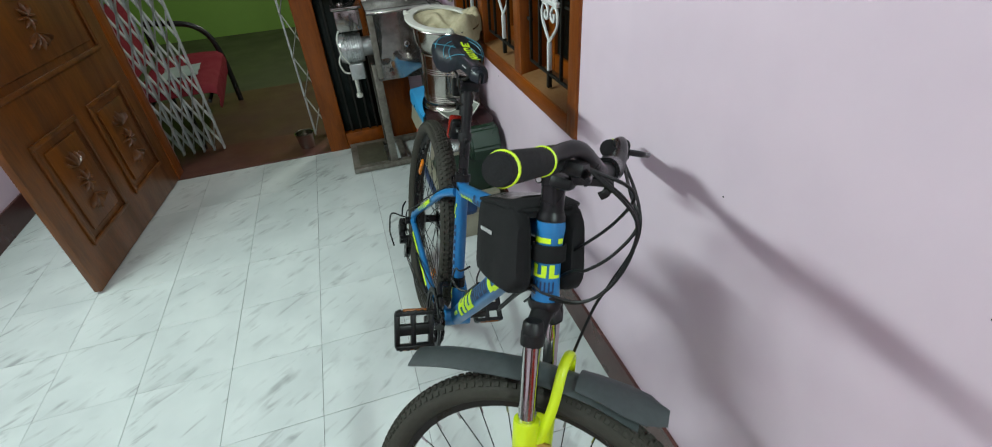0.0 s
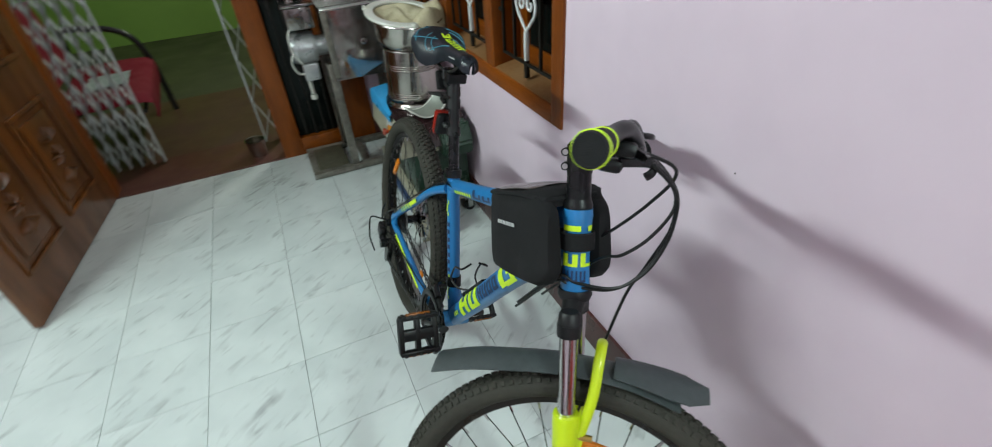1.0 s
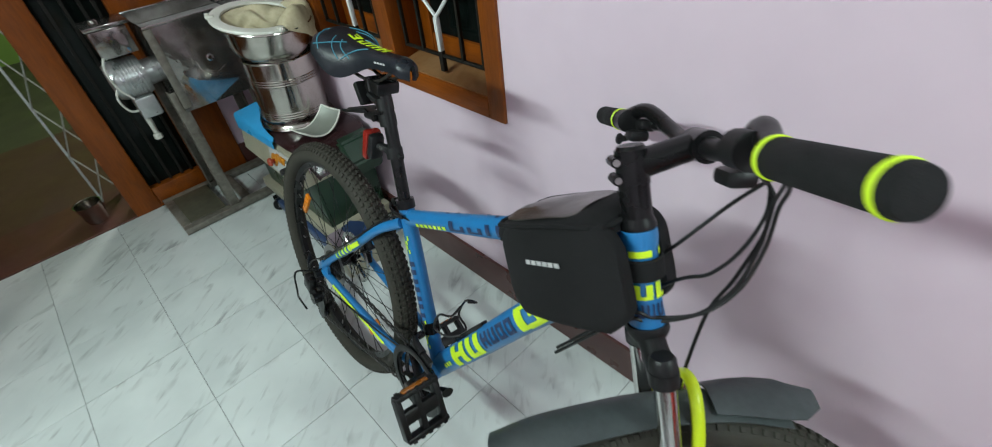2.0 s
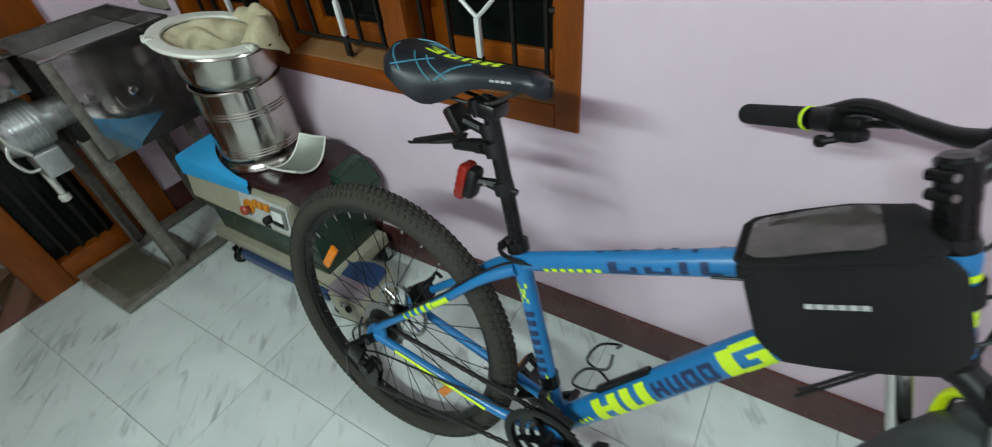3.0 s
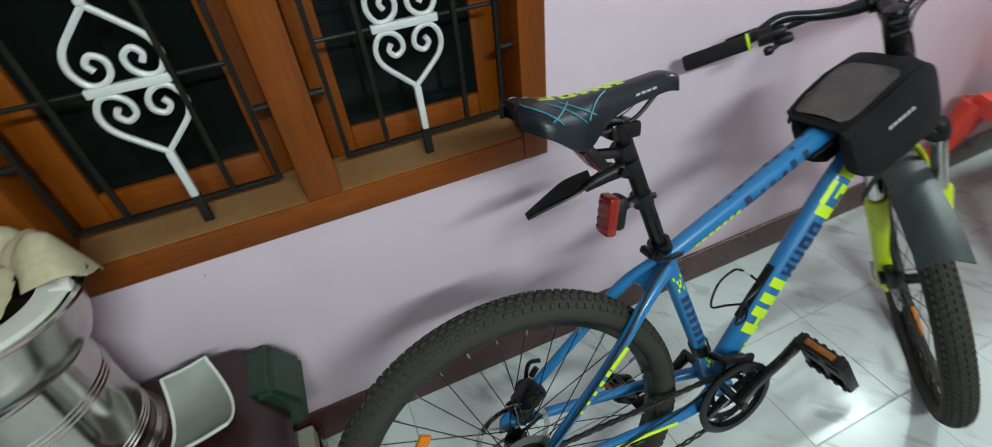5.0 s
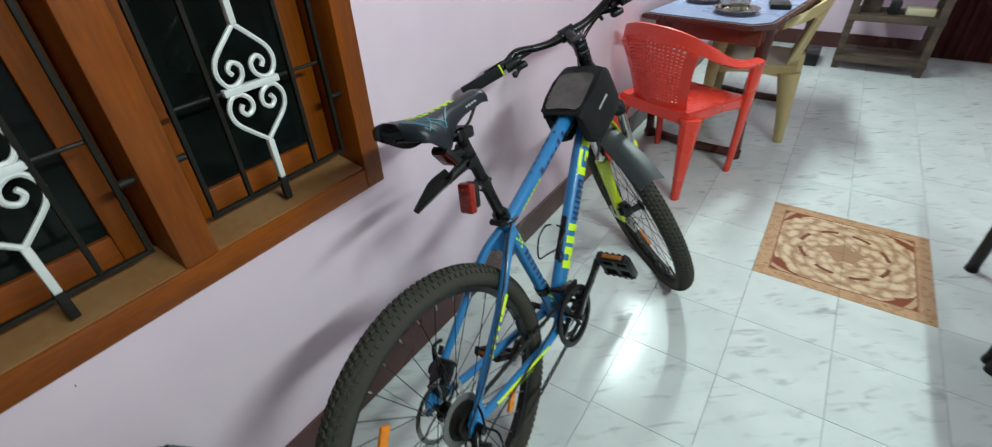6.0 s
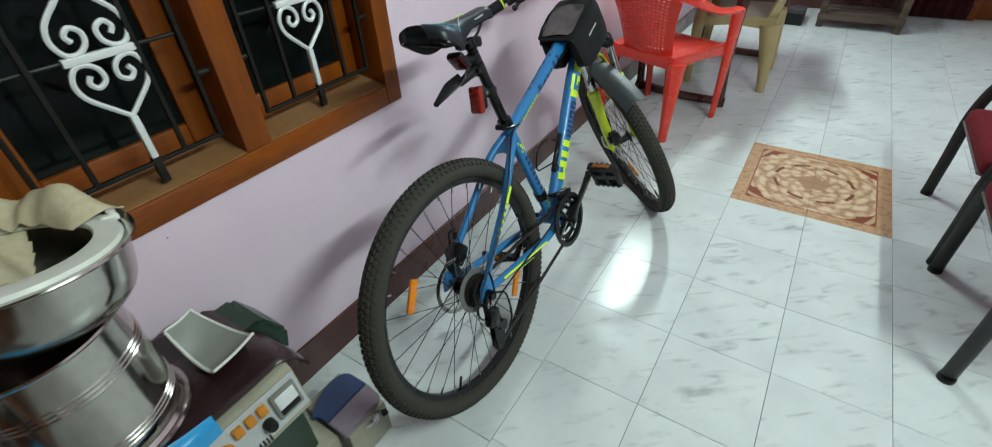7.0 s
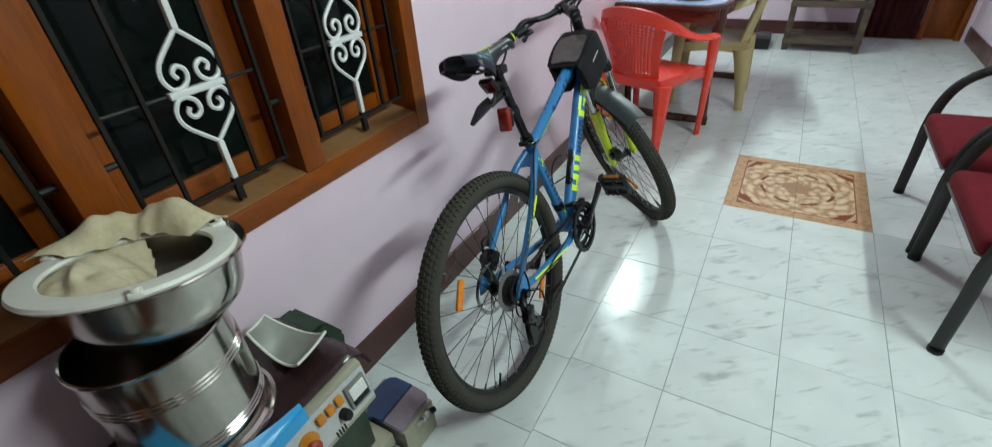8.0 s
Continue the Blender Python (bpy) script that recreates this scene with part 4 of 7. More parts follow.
# chain
bm = bmesh.new()
yc = -0.0535
up_line = [AX + Vector((0, yc, 0.034)), BB + Vector((-0.012, yc, 0.067))]
lo_line = [Vector((-0.004, yc - 0.018, WR - 0.178)), BB + Vector((0.0, yc, -0.067))]
loop = []
for a, b in (up_line, lo_line):
    k = int((b - a).length / 0.0127)
    loop.append([a.lerp(b, i / k) for i in range(k + 1)])
arc = [BB + Vector((math.sin(t) * 0.067, yc, math.cos(t) * 0.067)) for t in (i * math.pi / 16 for i in range(17))]
loop.append(arc)
loop.append([AX + Vector((-math.sin(t) * 0.034, yc, math.cos(t) * 0.034)) for t in (i * math.pi / 8 for i in range(7))] + [Vector((0.018, -0.074, WR - 0.080)), Vector((0.016, -0.075, WR - 0.108)), Vector((-0.034, -0.075, WR - 0.150)), Vector((-0.026, -0.075, WR - 0.178)), Vector((-0.004, -0.0715, WR - 0.178))])
for line in loop:
    for i in range(len(line) - 1):
        a, b = line[i], line[i + 1]
        for dy in ((-0.0035, 0.0035) if i % 2 else (-0.0022, 0.0022)):
            sweep(bm, [a + Y * dy, b + Y * dy], 0.0044, 6, squash=0.28, up=(0, 0, 1))
part("chain", bm, chain_steel, bike, "dark oily roller chain")
# front derailleur
bm = bmesh.new()
sweep(bm, curve([BB + Vector((-0.03, -0.028, 0.10)), BB + Vector((-0.02, -0.055, 0.105)), BB + Vector((0.02, -0.062, 0.10))], 4), 0.009, 8)
box(bm, BB + Vector((0.01, -0.060, 0.088)), (0.075, 0.012, 0.028), Matrix.Rotation(0.2, 4, "Y"), 0.004)
cyl(bm, BB.lerp(ST, 0.24) , BB.lerp(ST, 0.31), 0.0205, n=16)
part("front_derailleur", bm, black_alloy, bike)

# seat clamp, post, saddle
sdir = (ST - BB).normalized()
bm = bmesh.new()
cyl(bm, ST - sdir * 0.004, ST + sdir * 0.016, 0.0205, n=20)
sweep(bm, curve([ST + Vector((-0.030, -0.018, -0.002)), ST + Vector((-0.018, -0.026, -0.005)), ST + Vector((0.002, -0.028, -0.008)), ST + Vector((0.024, -0.026, -0.009))], 5), 0.0048, 8, squash=0.8)
cyl(bm, ST + Vector((-0.028, -0.014, 0.001)), ST + Vector((-0.028, 0.012, 0.001)), 0.0085, n=12)
part("seat_clamp", bm, black_alloy, bike, "black quick-release seat clamp")
PT = ST + sdir * 0.243 + Vector((0.008, 0, 0))
bm = bmesh.new()
cyl(bm, ST + sdir * 0.01, PT, 0.0136, n=18)
lathe(bm, [(0.0, 0.205), (0.0165, 0.205), (0.0165, 0.226), (0.0, 0.226)], ST, sdir, 18)
part("seatpost", bm, black_alloy, bike)
bm = bmesh.new()
box(bm, PT + sdir * 0.012 + Vector((-0.002, 0, 0)), (0.052, 0.052, 0.026), Matrix.Rotation(0.1, 4, "Y"), 0.006)
for dy in (-0.03, 0.03):
    cyl(bm, PT + sdir * 0.0 + Vector((-0.012, dy * 0.7, 0)), PT + sdir * 0.026 + Vector((-0.012, dy * 0.7, 0)), 0.008, n=10)
part("saddle_clamp", bm, black_alloy, bike)
saddle = thing("saddle", "black vinyl saddle with neon and teal prints", "")
saddle.parent = bike
SZ = 0.9993


def saddle_half(x):
    """Half width, height of the crown and depth of the skirt at a place along the saddle (0: nose, 1: tail)."""
    w = 0.020 + 0.006 * x + 0.047 / (1 + math.exp(-(x - 0.66) * 15))
    w *= math.sqrt(max(0.02, 1 - max(0, (x - 0.90) / 0.10) ** 2 * 0.75)) * math.sqrt(max(0.05, 1 - max(0, (0.07 - x) / 0.07) ** 2))
    z = -0.004 * math.sin(x * math.pi) * 2 + 0.010 * max(0, (x - 0.7) / 0.3) - 0.012 * max(0, (0.1 - x) / 0.1)
    return w, z, 0.024 + 0.037 * math.exp(-((x - 0.70) / 0.20) ** 2)


bm = bmesh.new()
rows = []
for i in range(25):
    x = i / 24
    w, z, sk = saddle_half(x)
    px = 0.362 - 0.274 * x
    row = []
    for j in range(17):
        a = math.pi * j / 16
        cy = math.cos(a)
        row.append((px, w * math.copysign(abs(cy) ** 0.75, cy), SZ + z - sk * (1 - math.sin(a) ** 0.55)))
    rows.append(row)
sheet(bm, rows, 0.007)
part("cover", bm, saddle_skin, saddle)
for bars in (((0.33, 0.375, -0.55, 0.5), (0.405, 0.45, -0.55, 0.5), (0.375, 0.405, -0.1, 0.14)), ((0.48, 0.515, -0.5, 0.5), (0.515, 0.55, 0.24, 0.5), (0.55, 0.585, -0.5, 0.5)),
             ((0.615, 0.65, -0.5, 0.5), (0.65, 0.71, -0.5, -0.26), (0.68, 0.71, -0.26, 0.15), (0.65, 0.70, 0.3, 0.5)), ((0.74, 0.775, -0.5, 0.5), (0.775, 0.84, -0.5, -0.28), (0.775, 0.84, 0.28, 0.5), (0.775, 0.81, -0.06, 0.12))):
    bm = bmesh.new()
    for t0, t1, v0, v1 in bars:
        rr = []
        for x in (t0, t1):
            w, z, sk = saddle_half(x)
            rr.append([(0.362 - 0.274 * x, v * 0.022 + 0.010, SZ + z + 0.0043 - abs(v) ** 2 * 0.003) for v in (v0, (v0 + v1) / 2, v1)])
        sheet(bm, rr)
    part("print", bm, neon, saddle, "neon yellow print")
bm = bmesh.new()
for s in (-1, 1):
    for k in range(4):
        x = 0.19 + k * 0.035
        rr = []
        for xx in (x, x + 0.026):
            w, z, sk = saddle_half(xx)
            rr.append([(0.362 - 0.274 * xx, s * (w + 0.0035) * 0.985, SZ + z - sk * q) for q in (0.42, 0.60)])
        sheet(bm, rr)
part("print", bm, grey_print, saddle, "small pale grey print")
bm = bmesh.new()
for k in range(9):
    x, s = 0.58 + 0.04 * k, (-1 if k % 2 else 1)
    pts = []
    for q in range(6):
        xx = min(0.97, x + 0.035 * (q - 2) * (1 if k % 3 else -1))
        w, z, sk = saddle_half(max(0.3, xx))
        a = 0.35 + 0.20 * q
        pts.append((0.362 - 0.274 * xx, -s * (w * math.cos(a) ** 0.75 + 0.003), SZ + z - sk * (1 - math.sin(a) ** 0.55) + 0.0035))
    sweep(bm, pts, 0.0014, 4)
part("print", bm, teal_print, saddle, "teal line print")
for s in (-1, 1):
    bm = bmesh.new()
    sweep(bm, curve([(0.327, s * 0.012, SZ - 0.022), (0.272, s * 0.018, SZ - 0.056), (0.202, s * 0.021, SZ - 0.060), (0.122, s * 0.034, SZ - 0.034)], 6), 0.0035, 8)
    part("rail", bm, chain_steel, saddle)

# light holder, mud flap and red lamp on the post
bm = bmesh.new()
hp = ST + sdir * 0.215
cyl(bm, hp - sdir * 0.012, hp + sdir * 0.012, 0.0178, n=18)
sweep(bm, [hp + Vector((-0.012, -0.004, 0)), hp + Vector((-0.050, -0.004, 0.008))], 0.009, 8)
part("reflector_bracket", bm, black_plastic, bike)
bm = bmesh.new()
box(bm, hp + Vector((-0.060, -0.004, 0.010)), (0.016, 0.046, 0.048), Matrix.Rotation(-0.62, 4, "Y"), 0.004)
part("reflector_body", bm, black_plastic, bike)
bm = bmesh.new()
box(bm, hp + Vector((-0.060, -0.004, 0.010)) + Matrix.Rotation(-0.62, 4, "Y") @ Vector((-0.0085, 0, 0)), (0.005, 0.040, 0.042), Matrix.Rotation(-0.62, 4, "Y"), 0.001)
part("reflector", bm, surf("dull_red_lens", (0.10, 0.010, 0.008), 0.25, other=(0.06, 0.006, 0.005), scale=40, fine=200), bike, "dark red rear reflector")
fl0 = ST + sdir * 0.184
bm = bmesh.new()
cyl(bm, fl0 - sdir * 0.012, fl0 + sdir * 0.012, 0.0178, n=18)
sweep(bm, [fl0 + Vector((-0.012, 0, 0)), fl0 + Vector((-0.045, 0, -0.004)), fl0 + Vector((-0.082, 0, -0.012))], [0.014, 0.012, 0.009], 10)
cyl(bm, fl0 + Vector((-0.022, -0.022, 0)), fl0 + Vector((-0.022, 0.022, 0)), 0.007, n=10)
part("mudguard_clamp", bm, black_plastic, bike)
bm = bmesh.new()
rows = []
for i in range(11):
    t = i / 10
    hw = 0.015 + 0.015 * math.sin(min(1, t * 2.2) * math.pi / 2) - 0.021 * max(0, t - 0.35) / 0.65
    rows.append([fl0 + Vector((-0.066 - 0.118 * t, v * hw, -0.004 - 0.030 * t + 0.012 * (abs(v) ** 2) * (1 - t * 0.5))) for v in (-1, -0.6, -0.25, 0, 0.25, 0.6, 1)])
sheet(bm, rows, 0.003)
part("mudguard_stub", bm, black_plastic, bike, "short pointed black rear mud flap")
lp = ST + sdir * 0.116
rear_lamp = thing("rear_lamp", "red rear lamp on a black bracket", "")
rear_lamp.parent = bike
bm = bmesh.new()
cyl(bm, lp - sdir * 0.011, lp + sdir * 0.011, 0.0178, n=18)
cyl(bm, lp + Vector((0.010, 0, 0)), lp + Vector((0.026, 0, -0.003)), 0.0060, n=10)
sweep(bm, [lp + Vector((-0.014, -0.002, 0.001)), lp + Vector((-0.030, -0.006, 0.003)), lp + Vector((-0.046, -0.010, 0.002))], [0.0115, 0.0085, 0.0085], 8)
box(bm, lp + Vector((-0.056, -0.012, -0.002)), (0.022, 0.034, 0.060), Matrix.Rotation(0.20, 4, "Y"), 0.009, 2)
part("housing", bm, black_plastic, rear_lamp)
bm = bmesh.new()
cyl(bm, lp + Vector((-0.030, -0.0135, 0.003)), lp + Vector((-0.030, -0.0165, 0.003)), 0.0045, n=8)
part("bolt", bm, steel, rear_lamp)
bm = bmesh.new()
box(bm, lp + Vector((-0.073, -0.012, -0.002)), (0.020, 0.037, 0.068), Matrix.Rotation(0.20, 4, "Y"), 0.006, 2)
lens = part("lens", bm, red_lens, rear_lamp, "ribbed red lens")
for k in range(4):
    bm = bmesh.new()
    box(bm, lp + Vector((-0.0835, -0.012, -0.002)) + Matrix.Rotation(0.20, 4, "Y") @ Vector((0.0005, 0, -0.021 + 0.014 * k)), (0.003, 0.030, 0.007), Matrix.Rotation(0.20, 4, "Y"), 0.001, 1)
    part("rib", bm, red_lens, lens)

# fork, in its turned place
fork = thing("fork", "neon-yellow suspension fork with steel stanchions", "")
fork.parent = bike
CR = HB - STA * 0.045
bm = bmesh.new()
lathe(bm, [(0.0, 0.005), (0.027, 0.005), (0.029, -0.004), (0.026, -0.012), (0.0, -0.012)], HB, STA, 24)
for s in (-1, 1):
    sweep(bm, curve([HB - STA * 0.014, HB - STA * 0.022 + Y * s * 0.022, CR + Y * s * 0.0555 - STA * 0.002], 5), [0.021, 0.020, 0.0195, 0.019, 0.0185, 0.018, 0.018, 0.0185, 0.019, 0.0195, 0.020], 12)
    cyl(bm, CR + Y * s * 0.0555 - STA * 0.010, CR + Y * s * 0.0555 + STA * 0.010, 0.0195, n=18)
    lathe(bm, [(0.0, 0.030), (0.014, 0.030), (0.017, 0.026), (0.0185, 0.010)], CR + Y * s * 0.0555, STA, 18)
part("crown", bm, black_plastic, fork, "", TURNED)
LT = HB - STA * 0.1916
for s in (-1, 1):
    bm = bmesh.new()
    cyl(bm, CR + Y * s * 0.0555, LT + Y * s * 0.0555 - STA * 0.03, 0.0150, n=18)
    part("stanchion", bm, stanchion, fork, "bright steel stanchion", TURNED)
    bm = bmesh.new()
    L2 = FAX + Y * s * 0.0555
    lathe(bm, [(0.0151, 0.0), (0.0215, 0.0), (0.0225, -0.006), (0.0215, -0.05), (0.0195, -0.12), (0.0175, -0.24), (0.0155, -0.30), (0.0, -0.315)], LT + Y * s * 0.0555, STA, 20)
    box(bm, L2 + STF * -0.002, (0.030, 0.010, 0.052), Matrix.Rotation(HA - math.pi / 2, 4, "Y"), 0.004)
    part("lower_leg", bm, neon_fork, fork, "", TURNED)
bm = bmesh.new()
ap = LT - STA * 0.055
sweep(bm, curve([ap + Y * 0.0555 + STF * 0.018, ap + Y * 0.046 + STA * 0.080 + STF * 0.040, ap + Y * 0.030 + STA * 0.140 + STF * 0.047, ap + STA * 0.156 + STF * 0.049, ap - Y * 0.030 + STA * 0.140 + STF * 0.047, ap - Y * 0.046 + STA * 0.080 + STF * 0.040, ap - Y * 0.0555 + STF * 0.018], 6), 0.0092, 10, squash=0.75)
part("arch", bm, neon_fork, fork, "", TURNED)
bm = bmesh.new()
for i in range(4):
    t = 0.42 + i * 0.11
    a, b = LT - Y * 0.0555, FAX - Y * 0.0555
    patch(bm, a, b, 0.0196 - 0.003 * t, t, t + 0.025, -40, 30, lift=0.0012)
    patch(bm, a, b, 0.0196 - 0.003 * t, t + 0.045, t + 0.07, -40, 30, lift=0.0012)
part("print", bm, navy, fork, "navy blue print", TURNED)
bm = bmesh.new()
cyl(bm, FAX - Y * 0.070, FAX + Y * 0.070, 0.0055, n=10)
sweep(bm, curve([FAX + Y * 0.066, FAX + Y * 0.078 + Vector((0, 0, 0.02)), FAX + Y * 0.074 + Vector((0.0, 0, 0.06))], 4), 0.005, 8)
part("axle", bm, steel, fork, "", TURNED)
bm = bmesh.new()
cp = FAX + Y * 0.045 - STF * 0.05 + STA * 0.075
box(bm, cp, (0.040, 0.036, 0.055), Matrix.Rotation(HA - math.pi / 2, 4, "Y"), 0.008)
cyl(bm, cp - Y * 0.02, cp + Y * 0.028, 0.017, n=14)
part("brake_caliper", bm, black_alloy, fork, "black disc brake caliper", TURNED)
bm = bmesh.new()
cyl(bm, LT - Y * 0.0555 - STA * 0.040 + STF * 0.015, LT - Y * 0.0555 - STA * 0.040 + STF * 0.044, 0.0055, n=10)
part("brake_boss", bm, surf("brass", (0.55, 0.36, 0.10), 0.35, 1.0), fork, "brass brake boss", TURNED)

# front mudguard: a long slate blade in two pieces
guard = thing("front_mudguard", "matt slate-grey plastic front mudguard", "")
guard.parent = bike


def blade(pts, widths, drop, name):
    line = curve(pts, 5)
    m = len(line) - 1
    rows = []
    for i, p in enumerate(line):
        t = i / m * (len(widths) - 1)
        j = min(int(t), len(widths) - 2)
        w = widths[j] + (widths[j + 1] - widths[j]) * (t - j)
        rows.append([p + Y * v * w - STA * drop * abs(v) ** 1.6 for v in (-1, -0.8, -0.4, 0, 0.4, 0.8, 1)])
    bm2 = bmesh.new()
    sheet(bm2, rows, 0.003)
    part(name, bm2, slate, guard, "", TURNED)


def rim_at(angle, r):
    return FAX + Vector((math.cos(angle) * r, 0, math.sin(angle) * r))


blade([rim_at(radians(a), r) for a, r in ((84, 0.376), (98, 0.374), (114, 0.375), (128, 0.386), (138, 0.405), (147, 0.426))], [0.034, 0.037, 0.039, 0.041, 0.042, 0.040], 0.018, "rear_blade")
blade([rim_at(radians(a), r) for a, r in ((101, 0.383), (95, 0.387), (89, 0.392), (84, 0.399), (79.5, 0.407))], [0.036, 0.042, 0.048, 0.046, 0.020], 0.016, "front_blade")
# stem, bar, grips, levers
CAP = HT + STA * 0.0999
bm = bmesh.new()
cyl(bm, HT, CAP - STA * 0.044, 0.0195, n=20)
lathe(bm, [(0.0235, 0.0), (0.0235, 0.006), (0.0205, 0.014), (0.0205, 0.016)], HT, STA, 20)
part("steerer_spacer", bm, black_alloy, bike, "", TURNED)
BC = CAP + STF * 0.085 - STA * 0.010
bm = bmesh.new()
cyl(bm, CAP - STA * 0.044, CAP, 0.0205, n=20)
lathe(bm, [(0.0, 0.006), (0.016, 0.005), (0.019, 0.0)], CAP, STA, 20)
sweep(bm, [CAP - STA * 0.022, BC - STF * 0.012], [0.0195, 0.0175], 12)
cyl(bm, BC - Y * 0.023, BC + Y * 0.023, 0.0200, n=20)
part("stem", bm, black_alloy, bike, "black alloy stem", TURNED)
for up2 in (0.012, 0.034):
    bm = bmesh.new()
    cyl(bm, CAP - STA * up2 - STF * 0.0215 + Y * 0.013, CAP - STA * up2 - STF * 0.0215 - Y * 0.013, 0.0068, n=10)
    bolt = part("clamp_bolt", bm, black_alloy, bike, "", TURNED)
    bm = bmesh.new()
    cyl(bm, CAP - STA * up2 - STF * 0.0215 - Y * 0.013, CAP - STA * up2 - STF * 0.0215 - Y * 0.0148, 0.0046, n=8)
    part("bolt_head", bm, steel, bolt, "", TURNED)
EL = CAP + STF * 0.0491 + STA * 0.0128         # level of the bar's ends
bar_l = [BC, BC + Y * 0.055, BC + Y * 0.105 + STA * 0.012, BC + Y * 0.165 + STA * 0.036 - STF * 0.012, EL + Y * 0.225 + STA * 0.004 + STF * 0.004, EL + Y * 0.345]
mir = lambda p: Vector((p.x, -p.y, p.z))
bm = bmesh.new()
line = curve(bar_l, 6)
full = [mir(p) for p in reversed(line[1:])] + line
sweep(bm, full, [0.0112 + 0.0045 * max(0, 1 - abs(p.y) / 0.07) for p in full], 12)
part("handlebar", bm, black_alloy, bike, "black riser handlebar", TURNED)
for s in (-1, 1):
    gd = (EL + Y * 0.345 - (EL + Y * 0.225)).normalized()
    e = EL + Y * 0.3549
    q = lambda p: p if s > 0 else mir(p)
    g0, g1 = q(e - gd * 0.132), q(e)
    gdir = (g1 - g0).normalized()
    gl = (g1 - g0).length
    grip = thing("grip", "", "")
    grip.parent = bike
    bm = bmesh.new()
    lathe(bm, [(0.0155, 0.0), (0.0165, 0.004), (0.0165, gl - 0.006), (0.0150, gl), (0.0, gl + 0.001)], g0, gdir, 24)
    part("sleeve", bm, grip_foam, grip, "black foam grip", TURNED)
    for pos in (0.0015, gl - 0.0155) if s < 0 else (0.0015,):
        bm = bmesh.new()
        lathe(bm, [(0.0165, pos), (0.0178, pos + 0.001), (0.0178, pos + 0.0045), (0.0165, pos + 0.0055)], g0, gdir, 24)
        part("collar", bm, neon, grip, "neon yellow collar", TURNED)
    lev = thing("brake_lever", "", "")
    lev.parent = bike
    c = q(e - gd * (0.158 if s > 0 else 0.176))
    bm = bmesh.new()
    cyl(bm, c - gdir * 0.014, c + gdir * 0.014, 0.0175, n=16)
    box(bm, c + STF * 0.024 - STA * 0.010 - gdir * 0.018, (0.028, 0.042, 0.019), Matrix.Rotation(-0.2, 4, "Y"), 0.007)
    box(bm, c + STF * 0.006 - STA * (0.022 if s > 0 else 0.030) - gdir * 0.030, (0.030, 0.036, 0.017), Matrix.Rotation(-0.2, 4, "Y"), 0.006)
    cyl(bm, c + STF * 0.03 - STA * 0.012 - gdir * 0.04, c + STF * 0.034 - STA * 0.012 - gdir * 0.085, 0.0055, n=8)
    part("bracket", bm, black_plastic, lev, "", TURNED)
    bm = bmesh.new()
    sweep(bm, curve([c + STF * 0.030 - STA * 0.012 - gdir * 0.016, c + STF * 0.046 - STA * 0.018 + gdir * 0.008, c + STF * 0.050 - STA * 0.020 + gdir * 0.036] if s < 0 else [c + STF * 0.036 - STA * 0.004 - gdir * 0.018, c + STF * 0.058 - STA * 0.008 + gdir * 0.016, c + STF * 0.062 - STA * 0.010 + gdir * 0.046, c + STF * 0.064 - STA * 0.012 + gdir * 0.072], 5), [0.0062] * 6 + [0.0055] * (5 if s < 0 else 10), 8, squash=0.7)
    part("blade", bm, black_alloy, lev, "", TURNED)
    bm = bmesh.new()
    if s < 0:
        hook = EL + Y * -0.118 + STF * 0.056
        sweep(bm, curve([c + STF * 0.016 - STA * 0.026 - gdir * 0.020, hook - STA * 0.030, hook - STA * 0.042, hook - STA * 0.048 - STF * 0.008], 4), 0.0065, 8, squash=0.6)
    else:
        sweep(bm, curve([c + STF * 0.002 - STA * 0.022 - gdir * 0.030, c - STF * 0.012 - STA * 0.026 - gdir * 0.010, c - STF * 0.016 - STA * 0.027 + gdir * 0.008], 4), [0.005] * 5 + [0.009] * 3 + [0.006], 8, squash=0.5)
    part("shifter_paddle", bm, black_plastic, lev, "", TURNED)

